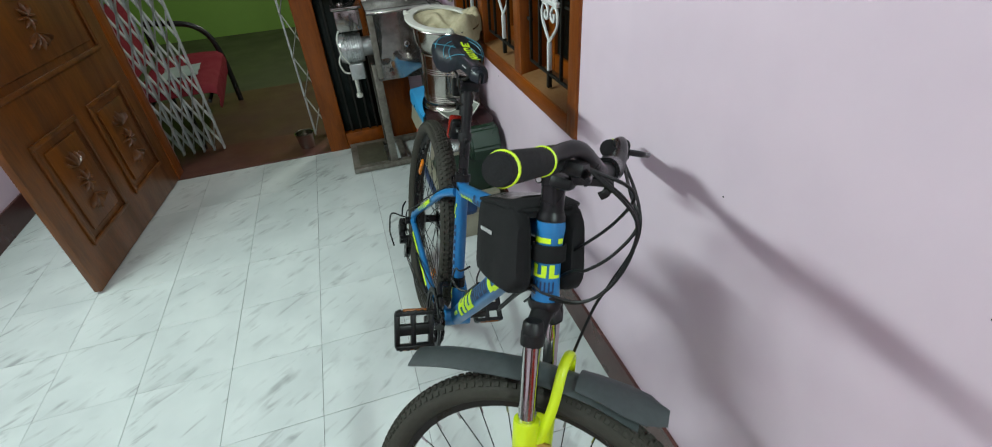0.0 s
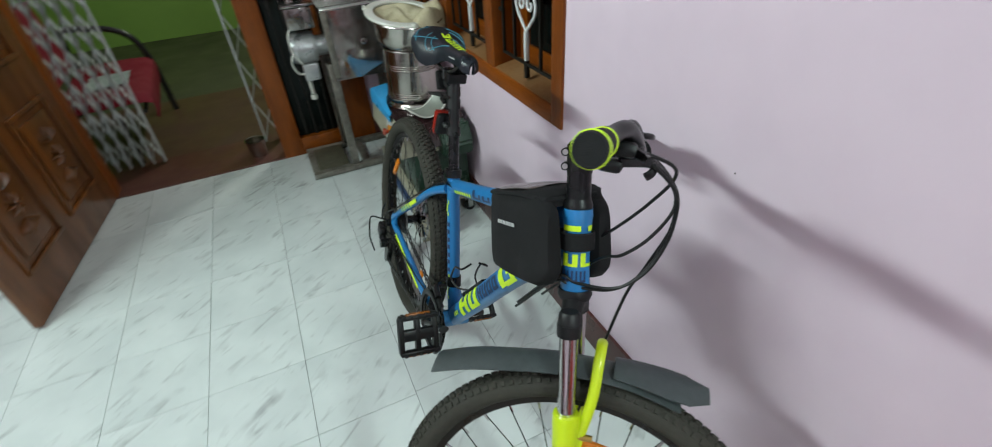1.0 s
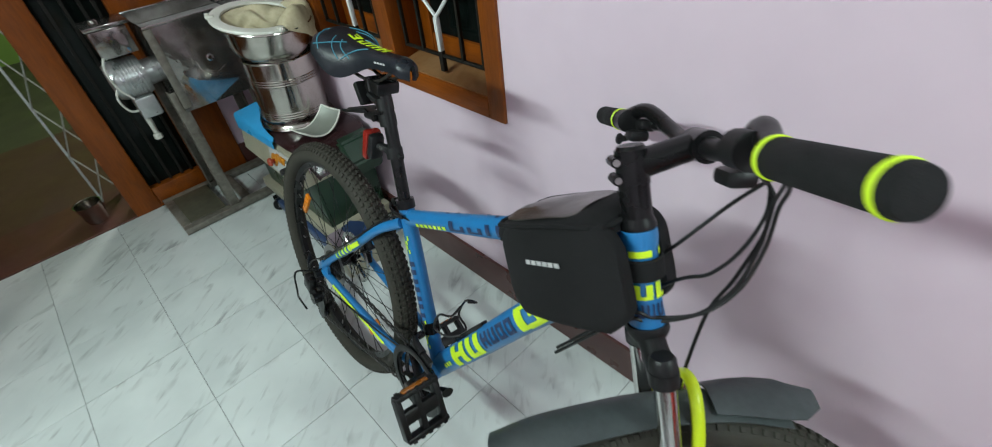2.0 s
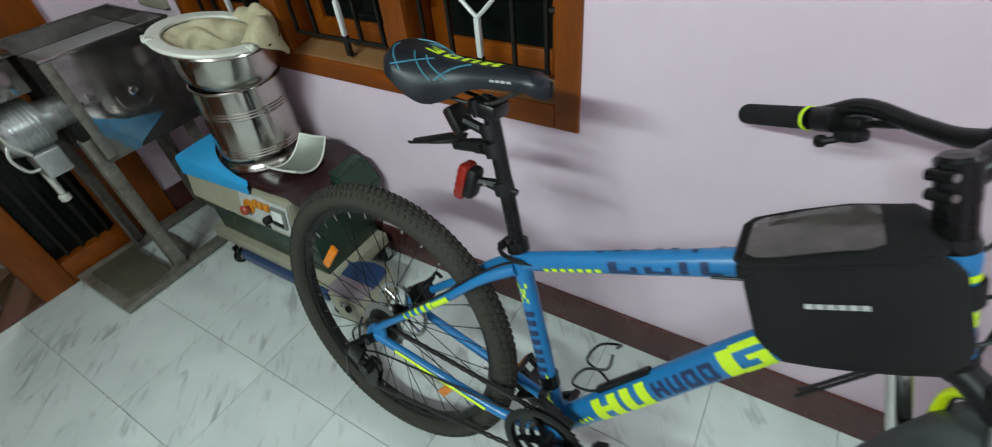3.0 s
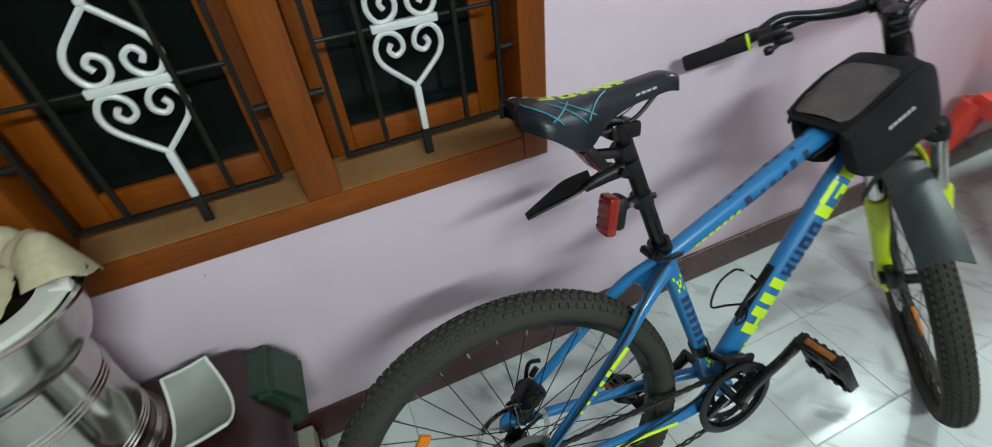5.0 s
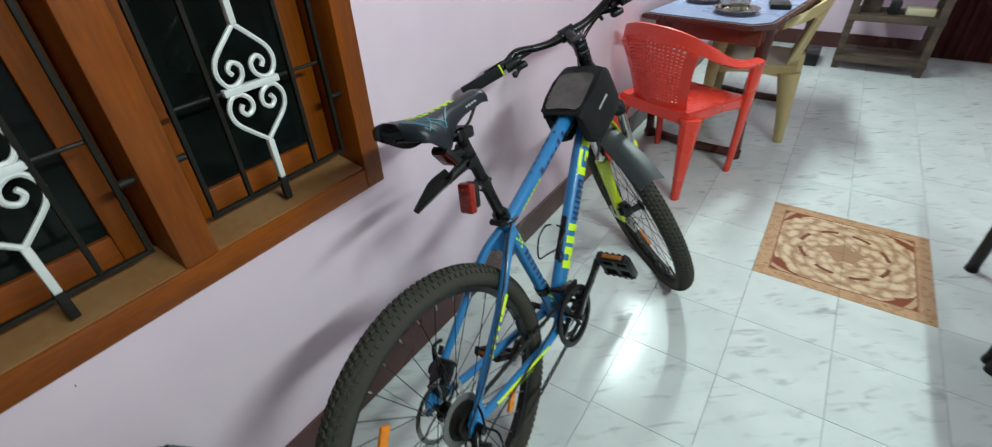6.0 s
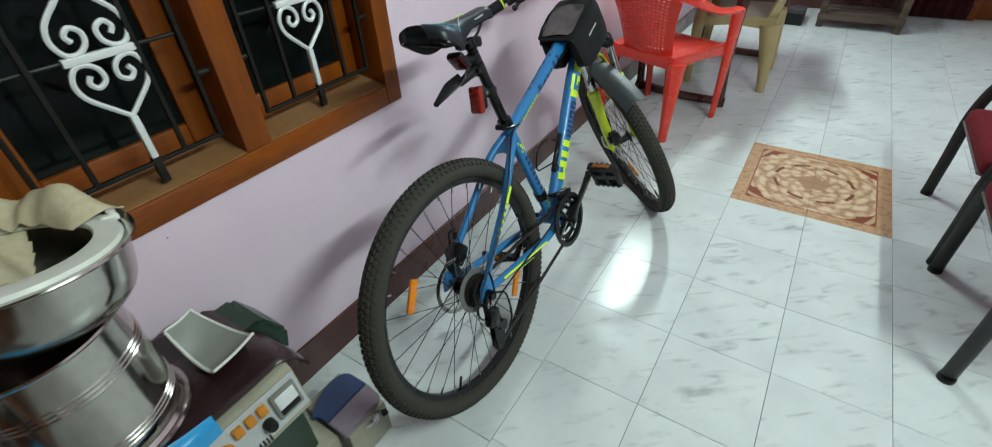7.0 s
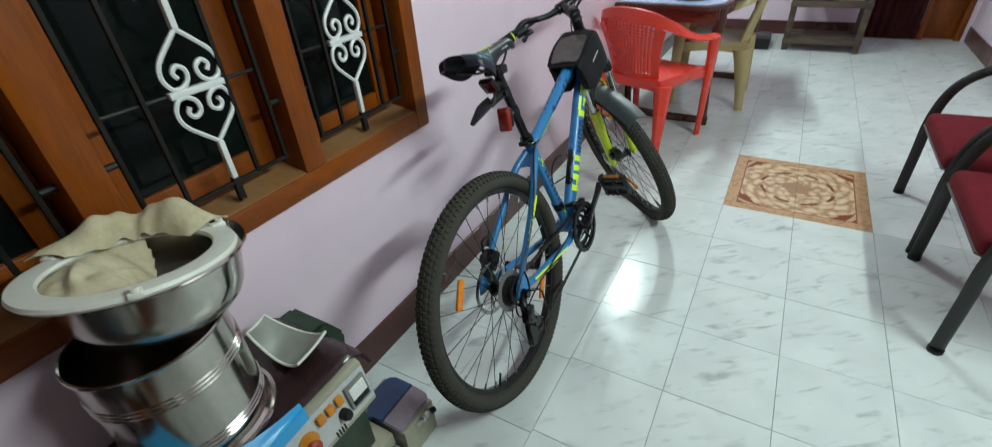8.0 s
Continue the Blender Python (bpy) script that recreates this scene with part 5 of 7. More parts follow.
# cables from the bar to the frame and the fork
tip_l = TURNED @ (EL + Y * 0.195 + STF * 0.030 - STA * 0.008 - Y * 0.05)
tip_r = TURNED @ (mir(EL + Y * 0.195) + STF * 0.034 - STA * 0.010 + Y * 0.05)
V = lambda x, y, z: Vector((x - 0.004, y, z - 0.023))
for pts in ([tip_l, V(0.947, 0.069, 1.019), V(0.978, 0.076, 0.985), V(0.978, 0.053, 0.934), V(0.958, 0.030, 0.890), V(0.913, 0.026, 0.848), HB.lerp(BB, 0.25) + V(0, 0.026, 0.03)],
            [tip_r, V(1.000, 0.030, 1.030), V(0.992, 0.066, 0.985), V(0.995, 0.068, 0.930), V(0.990, 0.052, 0.874), V(0.966, 0.028, 0.832), V(0.925, -0.012, 0.818), V(0.895, -0.030, 0.812), HB.lerp(BB, 0.25) + V(0, -0.026, 0.02)],
            [tip_r, V(0.995, 0.028, 1.036), V(0.984, 0.072, 0.985), V(0.988, 0.072, 0.930), V(0.984, 0.056, 0.870), V(0.960, 0.032, 0.824), V(0.922, -0.012, 0.808), V(0.893, -0.030, 0.800), HB.lerp(BB, 0.25) + V(0, -0.028, 0.01)],
            [tip_r, V(0.990, 0.040, 1.045), V(0.940, 0.065, 0.965), V(0.895, 0.045, 0.885), V(0.865, 0.028, 0.845)],
            [tip_l, V(0.955, 0.080, 1.010), V(0.985, 0.078, 0.960), V(0.978, 0.066, 0.880), V(0.962, 0.062, 0.800), TURNED @ (LT + Y * 0.030 + STF * 0.03 + STA * 0.02), TURNED @ (FAX + Y * 0.040 - STF * 0.03 + STA * 0.12)]):
    bm = bmesh.new()
    sweep(bm, curve(pts, 10), 0.0026, 7)
    part("cable", bm, black_plastic, bike)
for pts in ([ST + Vector((0.05, -0.012, -0.012)), ST + Vector((-0.02, -0.026, -0.030)), Vector((0.20, -0.060, 0.560)), Vector((0.07, -0.076, 0.444)), Vector((-0.04, -0.080, WR + 0.010)), Vector((-0.055, -0.080, WR - 0.04)), Vector((-0.012, -0.080, WR - 0.075))],
            [TT0.lerp(TT1, 0.42) + Vector((0, -0.022, -0.016)), TT0.lerp(TT1, 0.25) + Vector((0, -0.024, -0.020)), HT + Vector((-0.09, -0.026, -0.07))],
            [BB + Vector((-0.04, -0.040, 0.02)), BB + Vector((-0.16, -0.066, 0.03)), Vector((0.06, -0.080, WR - 0.03)), Vector((-0.02, -0.085, WR - 0.05))]):
    bm = bmesh.new()
    sweep(bm, curve(pts, 8), 0.0024, 7)
    part("cable", bm, black_plastic, bike)
# small rear brake caliper and a bottle cage with a pump on the down tube
bm = bmesh.new()
box(bm, Vector((0.050, 0.050, WR + 0.068)), (0.062, 0.036, 0.046), Matrix.Rotation(-0.7, 4, "Y"), 0.008)
cyl(bm, Vector((0.050, 0.03, WR + 0.068)), Vector((0.050, 0.080, WR + 0.068)), 0.018, n=14)
box(bm, Vector((0.028, 0.056, WR + 0.030)), (0.030, 0.014, 0.075), Matrix.Rotation(-0.35, 4, "Y"), 0.004)
sweep(bm, curve([Vector((0.058, 0.076, WR + 0.085)), Vector((0.072, 0.080, WR + 0.118)), Vector((0.095, 0.072, WR + 0.122))], 4), 0.0045, 8)
cyl(bm, Vector((0.066, 0.060, WR + 0.104)), Vector((0.080, 0.060, WR + 0.120)), 0.006, n=8)
part("rear_caliper", bm, black_alloy, bike, "black disc brake caliper")
ud = (DT0 - DT1).normalized()
un = ud.cross(Y).normalized()
un = un if un.z > 0 else -un
cage0 = DT1.lerp(DT0, 0.22) + un * 0.030
bm = bmesh.new()
box(bm, cage0 + ud * 0.055 + un * 0.004, (0.13, 0.016, 0.012), Matrix.Rotation(-math.atan2(ud.z, ud.x), 4, "Y"), 0.003)
for sy in (-1, 1):
    sweep(bm, curve([cage0 + ud * p + Y * sy * q + un * r for p, q, r in ((0.02, 0.006, 0.006), (0.0, 0.026, 0.020), (-0.015, 0.034, 0.050), (0.035, 0.036, 0.066), (0.075, 0.034, 0.050), (0.085, 0.010, 0.058))], 6), 0.0026, 7)
part("bottle_cage", bm, black_alloy, bike, "black wire bottle cage")
# ---- frame bag strapped over the top tube: two black panniers and a smoky phone pocket ----
bag = thing("frame_bag", "black nylon double frame bag with a smoky phone pocket", "bag", BIKE)
BO, BA, BD = Vector((0.660, 0, 0.852)), Vector((0.916, 0, 0.402)), Vector((0.440, 0, -0.898))
for s in (-1, 1):
    bm = bmesh.new()
    rows = []
    for t in (0, 0.04, 0.14, 0.32, 0.5, 0.68, 0.86, 0.96, 1.0):
        e = abs(2 * t - 1)
        inset = 0.026 * max(0, (e - 0.70) / 0.30) ** 2
        thick = 0.030 * (1 - 0.55 * max(0, (e - 0.6) / 0.4) ** 2)
        row = []
        for a in range(20):
            h = 2 * math.pi * a / 20
            ca, sa = math.cos(h), math.sin(h)
            q = 0.090 + (0.072 - inset) * math.copysign(abs(sa) ** 0.35, sa)
            sag = 0.006 * math.sin(math.pi * t) * (q / 0.166)
            y = s * (0.049 + thick * math.copysign(abs(ca) ** 0.55, ca) * (0.72 + 0.28 * (q / 0.166)))
            row.append(BO + BA * (0.206 * t) + BD * (q + sag) + Y * y)
        rows.append(row)
    ring = [[bm.verts.new(p) for p in row] for row in rows]
    for i in range(len(ring) - 1):
        for j in range(20):
            bm.faces.new((ring[i][j], ring[i][(j + 1) % 20], ring[i + 1][(j + 1) % 20], ring[i + 1][j]))
    bm.faces.new(ring[0])
    bm.faces.new(ring[-1])
    pocket = part("pannier", bm, nylon, bag)
    bm = bmesh.new()
    for k in range(6):
        c0 = BO + BA * (0.068 + k * 0.0105) + BD * 0.071 + Y * s * 0.0772
        box(bm, c0, (0.0082, 0.0016, 0.0062), Matrix.Rotation(-0.41, 4, "Y"))
    part("print", bm, grey_print, pocket, "small pale reflective print")
LIDU = Vector((-BA.z, 0, BA.x))
LIDR = (Y * -1 - LIDU * 0.06).normalized()       # the lid dips a little to the right


def lid_at(t, v, h):
    """A place on the top pocket: along it, across (1: right edge), above its base."""
    return BO + BA * (-0.004 + 0.196 * t) + LIDR * v * (0.066 - 0.010 * abs(2 * t - 1) ** 4) + LIDU * (h - 0.030)


bm = bmesh.new()
rows = []
for i, t in enumerate((0, 0.02, 0.08, 0.25, 0.5, 0.75, 0.92, 0.98, 1.0)):
    hgt = (0.002, 0.008, 0.012, 0.014, 0.018, 0.023, 0.023, 0.014, -0.004)[i]
    rows.append([lid_at(t, math.copysign(abs(math.cos(a)) ** 0.35, math.cos(a)), -0.012 + (hgt + 0.012) * math.sin(a) ** 0.4) for a in (math.pi * j / 12 for j in range(13))])
sheet(bm, rows, 0.003)
lid = part("pocket", bm, nylon, bag, "padded top pocket")
bm = bmesh.new()
rows = []
for t in (0.06, 0.12, 0.25, 0.4, 0.55, 0.68, 0.76):
    rows.append([lid_at(t, v * (0.84 if 0.1 < t < 0.7 else 0.70), 0.0165 + 0.013 * t - 0.003 * abs(v) ** 2 + 0.0012 * math.sin(9 * t + 3 * v)) for v in (-1, -0.5, 0, 0.5, 1)])
sheet(bm, rows, 0.0015)
part("window", bm, clear_vinyl, lid, "smoky clear vinyl window")
bm = bmesh.new()
sweep(bm, [lid_at(t, v, 0.008 + 0.012 * t - 0.012 * max(0, t - 0.8) / 0.2) for t, v in ((0.0, -0.8), (0.0, 0.0), (0.0, 0.8), (0.05, 1.0), (0.3, 1.02), (0.6, 1.02), (0.92, 1.0), (1.0, 0.7), (1.0, -0.7), (0.92, -1.0), (0.6, -1.02), (0.3, -1.02), (0.05, -1.0))], 0.0042, 6, closed=True)
part("piping", bm, nylon, lid)
bm = bmesh.new()
box(bm, BO + BA * 0.115 + BD * 0.166, (0.030, 0.05, 0.016), Matrix.Rotation(-0.41, 4, "Y"), 0.005)
part("buckle", bm, black_plastic, bag)
bm = bmesh.new()
for a0, r in ((0.55, 0.030),):
    lathe(bm, [(r - 0.004, 0.072), (r - 0.001, 0.074), (r - 0.001, 0.100), (r - 0.004, 0.102)], HB, STA, 20, close=True)
sweep(bm, [HB + STA * 0.087 + Vector((-0.028, -0.012, 0)), Vector((0.850, -0.055, 0.850))], 0.013, 8, squash=0.25, up=(0, 1, 0))
sweep(bm, [HB + STA * 0.087 + Vector((-0.028, 0.012, 0)), Vector((0.850, 0.055, 0.850))], 0.013, 8, squash=0.25, up=(0, 1, 0))
part("strap", bm, nylon, bag, "black hook-and-loop strap round the head tube")

# ---- things by the entrance: sheet-steel machine, mill with drum ----
sheet_steel = surf("stained_sheet_steel", (0.36, 0.345, 0.33), 0.12, 0.9, other=(0.17, 0.15, 0.14), vary=1.0, scale=4, fine=30, rvary=0.10, bump=0.12, bump_scale=25)
vessel_steel = surf("polished_vessel_steel", (0.56, 0.54, 0.50), 0.19, 1.0, other=(0.43, 0.40, 0.36), scale=5, fine=60, rvary=0.08, bump=0.05, bump_scale=20)
cast_alloy = surf("cast_alloy", (0.52, 0.53, 0.53), 0.36, 0.7, other=(0.36, 0.37, 0.37), scale=14, fine=70, bump=0.2, bump_scale=120)
angle_iron = surf("grey_angle_iron", (0.25, 0.235, 0.20), 0.42, 0.35, other=(0.115, 0.10, 0.08), vary=1.0, scale=7, fine=45, bump=0.15, bump_scale=80)
olive_plate = surf("olive_plate", (0.105, 0.10, 0.065), 0.45, other=(0.06, 0.055, 0.038), vary=0.9, scale=4, fine=40, bump=0.1, bump_scale=60)
cream_paint = surf("cream_paint", (0.37, 0.35, 0.26), 0.4, other=(0.27, 0.25, 0.185), scale=6, fine=50)
blue_sheet = surf("sky_blue_plastic", (0.03, 0.34, 0.66), 0.35, other=(0.025, 0.28, 0.58), scale=6, fine=50)
navy_sheet = surf("navy_plastic", (0.022, 0.048, 0.125), 0.4, other=(0.032, 0.06, 0.14), scale=6, fine=50)
mauve_board = surf("mauve_board", (0.27, 0.215, 0.25), 0.6, other=(0.2, 0.16, 0.19), scale=6, fine=50)
mill_top = surf("maroon_laminate", (0.012, 0.005, 0.0065), 0.2, other=(0.028, 0.010, 0.011), scale=5, fine=40, rvary=0.08)
dark_green = surf("bottle_green_sheet", (0.008, 0.028, 0.015), 0.35, other=(0.013, 0.036, 0.020), scale=6, fine=50, bump=0.3, bump_scale=30)
calico = surf("cream_calico", (0.55, 0.49, 0.34), 0.9, other=(0.43, 0.37, 0.24), vary=0.9, scale=7, fine=80, bump=0.4, bump_scale=350, spec=0.2)
milky_plastic = surf("milky_plastic", (0.66, 0.66, 0.60), 0.4, other=(0.58, 0.57, 0.50), scale=8, fine=60)
scoop_grey = surf("scoop_grey", (0.25, 0.265, 0.23), 0.35, 0.3, other=(0.19, 0.20, 0.175), scale=9, fine=60)
switch_amber = surf("amber_switch", (0.60, 0.24, 0.02), 0.3, other=(0.45, 0.16, 0.015), scale=30, fine=90)
red_plastic = surf("red_plastic", (0.70, 0.048, 0.028), 0.3, other=(0.62, 0.040, 0.022), scale=4, fine=40, coat=0.2)
beige_plastic = surf("beige_plastic", (0.46, 0.37, 0.18), 0.38, other=(0.40, 0.31, 0.14), scale=4, fine=40)
maroon_cloth = surf("maroon_cloth", (0.13, 0.006, 0.012), 0.85, other=(0.10, 0.005, 0.010), scale=8, fine=160, bump=0.4, bump_scale=600, spec=0.2)
pale_cloth = surf("pale_cloth", (0.40, 0.50, 0.46), 0.85, other=(0.30, 0.38, 0.35), scale=12, fine=120, bump=0.3, bump_scale=300)
curtain_cloth = surf("curtain_cloth", (0.050, 0.008, 0.009), 0.85, other=(0.034, 0.006, 0.007), scale=8, fine=120, bump=0.3, bump_scale=500, spec=0.2)
red_cloth = surf("red_cloth", (0.22, 0.016, 0.028), 0.8, other=(0.17, 0.012, 0.022), scale=7, fine=150, bump=0.3, bump_scale=500, spec=0.25)
black_enamel = surf("black_enamel_tube", (0.010, 0.010, 0.010), 0.35, other=(0.018, 0.017, 0.016), scale=12, fine=90)
grey_wood = surf("weathered_wood", (0.085, 0.055, 0.036), 0.7, other=(0.040, 0.026, 0.018), vary=1.0, scale=6, fine=50, stretch=(0.6, 4, 4), bump=0.3, bump_scale=90)
table_blue = surf("blue_laminate", (0.20, 0.24, 0.36), 0.35, other=(0.16, 0.19, 0.30), scale=5, fine=40)


def moved(c0, c1, size):
    """Carries the point c0 to c1 and scales by size about it."""
    return Matrix.Translation(c1) @ Matrix.Scale(size, 4) @ Matrix.Translation(-Vector(c0))


STAND_AT = moved((-0.08, 2.46, 0), (-0.087, 2.479, 0), 0.985)
MILL_AT = moved((0.50, 1.95, 0), (0.498, 1.962, 0), 0.972)
machine = thing("sifting_machine", "stained sheet-steel sifting machine with side motor on an iron stand", "machine", STAND_AT)
hx0, hx1, hy0, hy1 = 0.160, 0.538, 2.415, 2.775
# stand
for (x, y) in ((0.135, 2.455), (0.135, 2.775), (0.47, 2.455), (0.47, 2.775)):
    bm = bmesh.new()
    s, t = (1 if x < 0.3 else -1), (1 if y < 2.6 else -1)
    span(bm, (min(x, x + s * 0.042), min(y, y + t * 0.005), 0.03), (max(x, x + s * 0.042), max(y, y + t * 0.005), 0.60), 0.001)
    span(bm, (min(x, x + s * 0.005), min(y + t * 0.005, y + t * 0.042), 0.03), (max(x, x + s * 0.005), max(y + t * 0.005, y + t * 0.042), 0.60), 0.001)
    part("leg", bm, angle_iron, machine)
for lo, hi in (((-0.082, 2.440, 0.004), (0.50, 2.480, 0.034)), ((-0.082, 2.760, 0.004), (0.50, 2.800, 0.034)), ((-0.082, 2.480, 0.004), (-0.045, 2.760, 0.034)), ((0.455, 2.480, 0.004), (0.50, 2.760, 0.034)), ((0.20, 2.480, 0.004), (0.24, 2.760, 0.030))):
    bm = bmesh.new()
    span(bm, lo, hi, 0.002)
    part("base_rail", bm, angle_iron, machine)
bm = bmesh.new()
span(bm, (-0.045, 2.480, 0.018), (0.12, 2.760, 0.036), 0.002)
part("base_plate", bm, olive_plate, machine, "dull olive base plate")
# hopper: four upright sheets, polished in front, a bent rim and a pale sheet added to brighten the inside
o = [(hx0, hy0, 0.525), (hx1, hy0, 0.525), (hx1, hy1, 0.525), (hx0, hy1, 0.525)]
p = [(hx0, hy0 - 0.004, 0.856), (hx1, hy0 - 0.004, 0.856), (hx1, hy1, 0.856), (hx0, hy1, 0.856)]
for i in range(4):
    bm = bmesh.new()
    rows = []
    for v in (0.0, 0.25, 0.5, 0.75, 1.0):
        a, b = Vector(o[i]).lerp(Vector(p[i]), v), Vector(o[(i + 1) % 4]).lerp(Vector(p[(i + 1) % 4]), v)
        out = (b - a).cross(Vector((0, 0, 1))).normalized()
        rows.append([a.lerp(b, u) + out * 0.0006 * math.sin(math.pi * u) * math.sin(math.pi * v) for u in (0.0, 0.02, 0.2, 0.4, 0.6, 0.8, 0.98, 1.0)])
    sheet(bm, rows, 0.003)
    part("hopper_side", bm, sheet_steel, machine, "stained shiny sheet steel")
bm = bmesh.new()
span(bm, (hx0 + 0.006, hy0 + 0.006, 0.800), (hx1 - 0.006, hy1 - 0.006, 0.803))
part("inner_bright_sheet", bm, surf("pale_inner_sheet", (0.50, 0.50, 0.49), 0.42, 0.5, other=(0.36, 0.355, 0.34), scale=6, fine=40), machine, "pale sheet inside the hopper, added to brighten it")
bm = bmesh.new()
sweep(bm, [Vector(q) for q in p], 0.005, 8, closed=True)
part("hopper_rim", bm, sheet_steel, machine)
# lighter strip added in place of the brighter look of the rounded corner
bm = bmesh.new()
span(bm, (hx0 - 0.004, hy0 - 0.008, 0.54), (hx0 + 0.026, hy0 - 0.0035, 0.850), 0.002)
part("corner_strip", bm, angle_iron, machine, "lighter strip standing in for the bright rounded corner")
bm = bmesh.new()
lathe(bm, [(0.009, 0), (0.014, 0.002), (0.014, 0.005), (0.009, 0.007)], (0.331, hy0 - 0.004, 0.696), (0, -1, 0), 20, close=True)
part("grommet", bm, steel, machine)
bm = bmesh.new()
lathe(bm, [(0.0, 0.0), (0.006, 0.0), (0.006, 0.004), (0.0, 0.005)], (0.178, hy0 - 0.003, 0.573), (0, -1, 0), 12)
part("bolt", bm, black_plastic, machine)
bm = bmesh.new()
sweep(bm, curve([(0.276, hy0 - 0.004, 0.697), (0.282, hy0 - 0.004, 0.662), (0.304, hy0 - 0.004, 0.642), (0.341, hy0 - 0.004, 0.636), (0.372, hy0 - 0.004, 0.652)], 5), 0.0016, 6)
part("scratched_arc", bm, sheet_steel, machine)
# motor with fins, box and spout
motor = thing("motor", "grey cast-alloy motor", "")
motor.parent = machine
bm = bmesh.new()
lathe(bm, [(0.0, -0.053), (0.050, -0.052), (0.050, -0.002), (0.072, 0.0), (0.076, 0.012), (0.076, 0.10), (0.066, 0.122), (0.0, 0.128)], (0.115, 2.60, 0.665), (-1, 0, 0), 28)
part("housing", bm, cast_alloy, motor)
for k in range(7):
    bm = bmesh.new()
    lathe(bm, [(0.076, 0.016 + k * 0.012), (0.080, 0.017 + k * 0.012), (0.080, 0.020 + k * 0.012), (0.076, 0.021 + k * 0.012)], (0.115, 2.60, 0.665), (-1, 0, 0), 28, close=True)
    part("fin", bm, cast_alloy, motor)
bm = bmesh.new()
box(bm, (0.062, 2.575, 0.555), (0.075, 0.085, 0.085), None, 0.006)
part("gear_case", bm, cast_alloy, motor)
bm = bmesh.new()
cyl(bm, (0.045, 2.65, 0.53), (0.045, 2.675, 0.40), 0.013, 0.010, 12)
lathe(bm, [(0.010, 0.0), (0.018, 0.005), (0.018, 0.022), (0.011, 0.03)], (0.045, 2.68, 0.365), (0, 0, 1), 14)
part("spout", bm, milky_plastic, motor, "white plastic spout")
bm = bmesh.new()
box(bm, (0.070, 2.59, 0.815), (0.125, 0.13, 0.10), None, 0.004)
part("terminal_box", bm, sheet_steel, motor, "grey sheet-metal terminal box")
bm = bmesh.new()
box(bm, (0.072, 2.585, 0.876), (0.15, 0.15, 0.014), None, 0.003)
lathe(bm, [(0.0, 0.018), (0.012, 0.016), (0.016, 0.008), (0.016, 0.0)], (0.045, 2.56, 0.883), (0, 0, 1), 14)
part("box_lid", bm, sheet_steel, motor)
for pts in ([(0.03, 2.54, 0.80), (-0.005, 2.52, 0.74), (0.0, 2.53, 0.66), (0.03, 2.54, 0.60)], [(0.015, 2.55, 0.68), (-0.02, 2.54, 0.62), (-0.005, 2.55, 0.56), (0.03, 2.56, 0.545)]):
    bm = bmesh.new()
    sweep(bm, curve(pts, 6), 0.0045, 7)
    part("wire", bm, milky_plastic, motor, "white cable")

# ---- mill: cabinet on castors with a drum standing on it ----
mill = thing("grinding_mill", "low maroon and cream grinding mill on castors with switches", "machine", MILL_AT)
my0, my1 = 1.775, 2.325
to_y = Matrix(((1, 0, 0, 0), (0, 0, 1, 0), (0, 1, 0, 0), (0, 0, 0, 1)))
bm = bmesh.new()
slab(bm, [(0.262, 0.345), (0.575, 0.345), (0.575, 0.470), (0.300, 0.470), (0.285, 0.462)], my0 + 0.02, my1, to_y)
bmesh.ops.bevel(bm, geom=bm.edges[:], offset=0.003, segments=2, affect="EDGES")
part("cabinet", bm, cream_paint, mill, "cream painted steel cabinet")
bm = bmesh.new()
rows = []
for t, dz, dx in ((0, 0, 0), (0.08, 0.010, 0), (0.5, 0.014, 0), (0.78, 0.018, 0), (0.88, 0.012, 0.01), (0.95, -0.02, 0.02), (1.0, -0.085, 0.035)):
    y = my1 - (my1 - my0 + 0.035) * t
    rows.append([(x + dx * (x < 0.4), y, 0.474 + dz + h) for x, h in ((0.288, -0.004), (0.30, 0.002), (0.40, 0.004), (0.50, 0.004), (0.574, 0.002))])
sheet(bm, rows, 0.008)
part("top", bm, mill_top, mill, "glossy dark maroon top")
bm = bmesh.new()
slab(bm, [(1.90, 0.478), (1.745, 0.478), (1.700, 0.400), (1.715, 0.335), (1.78, 0.335), (1.90, 0.44)], 0.44, 0.578, Matrix(((0, 0, 1, 0), (1, 0, 0, 0), (0, 1, 0, 0), (0, 0, 0, 1))))
bmesh.ops.bevel(bm, geom=bm.edges[:], offset=0.010, segments=2, affect="EDGES")
part("belt_cover", bm, dark_green, mill, "dark green belt cover")
bm = bmesh.new()
span(bm, (0.318, 1.80, 0.125), (0.575, 2.385, 0.345), 0.004)
part("lower_box", bm, dark_green, mill, "bottle green lower box")
bm = bmesh.new()
span(bm, (0.290, 1.76, 0.075), (0.575, 2.43, 0.128), 0.006)
part("base_plinth", bm, cream_paint, mill)
bm = bmesh.new()
span(bm, (0.272, 1.80, 0.030), (0.300, 2.27, 0.072), 0.004)
part("front_bar", bm, navy_sheet, mill, "blue painted bar")
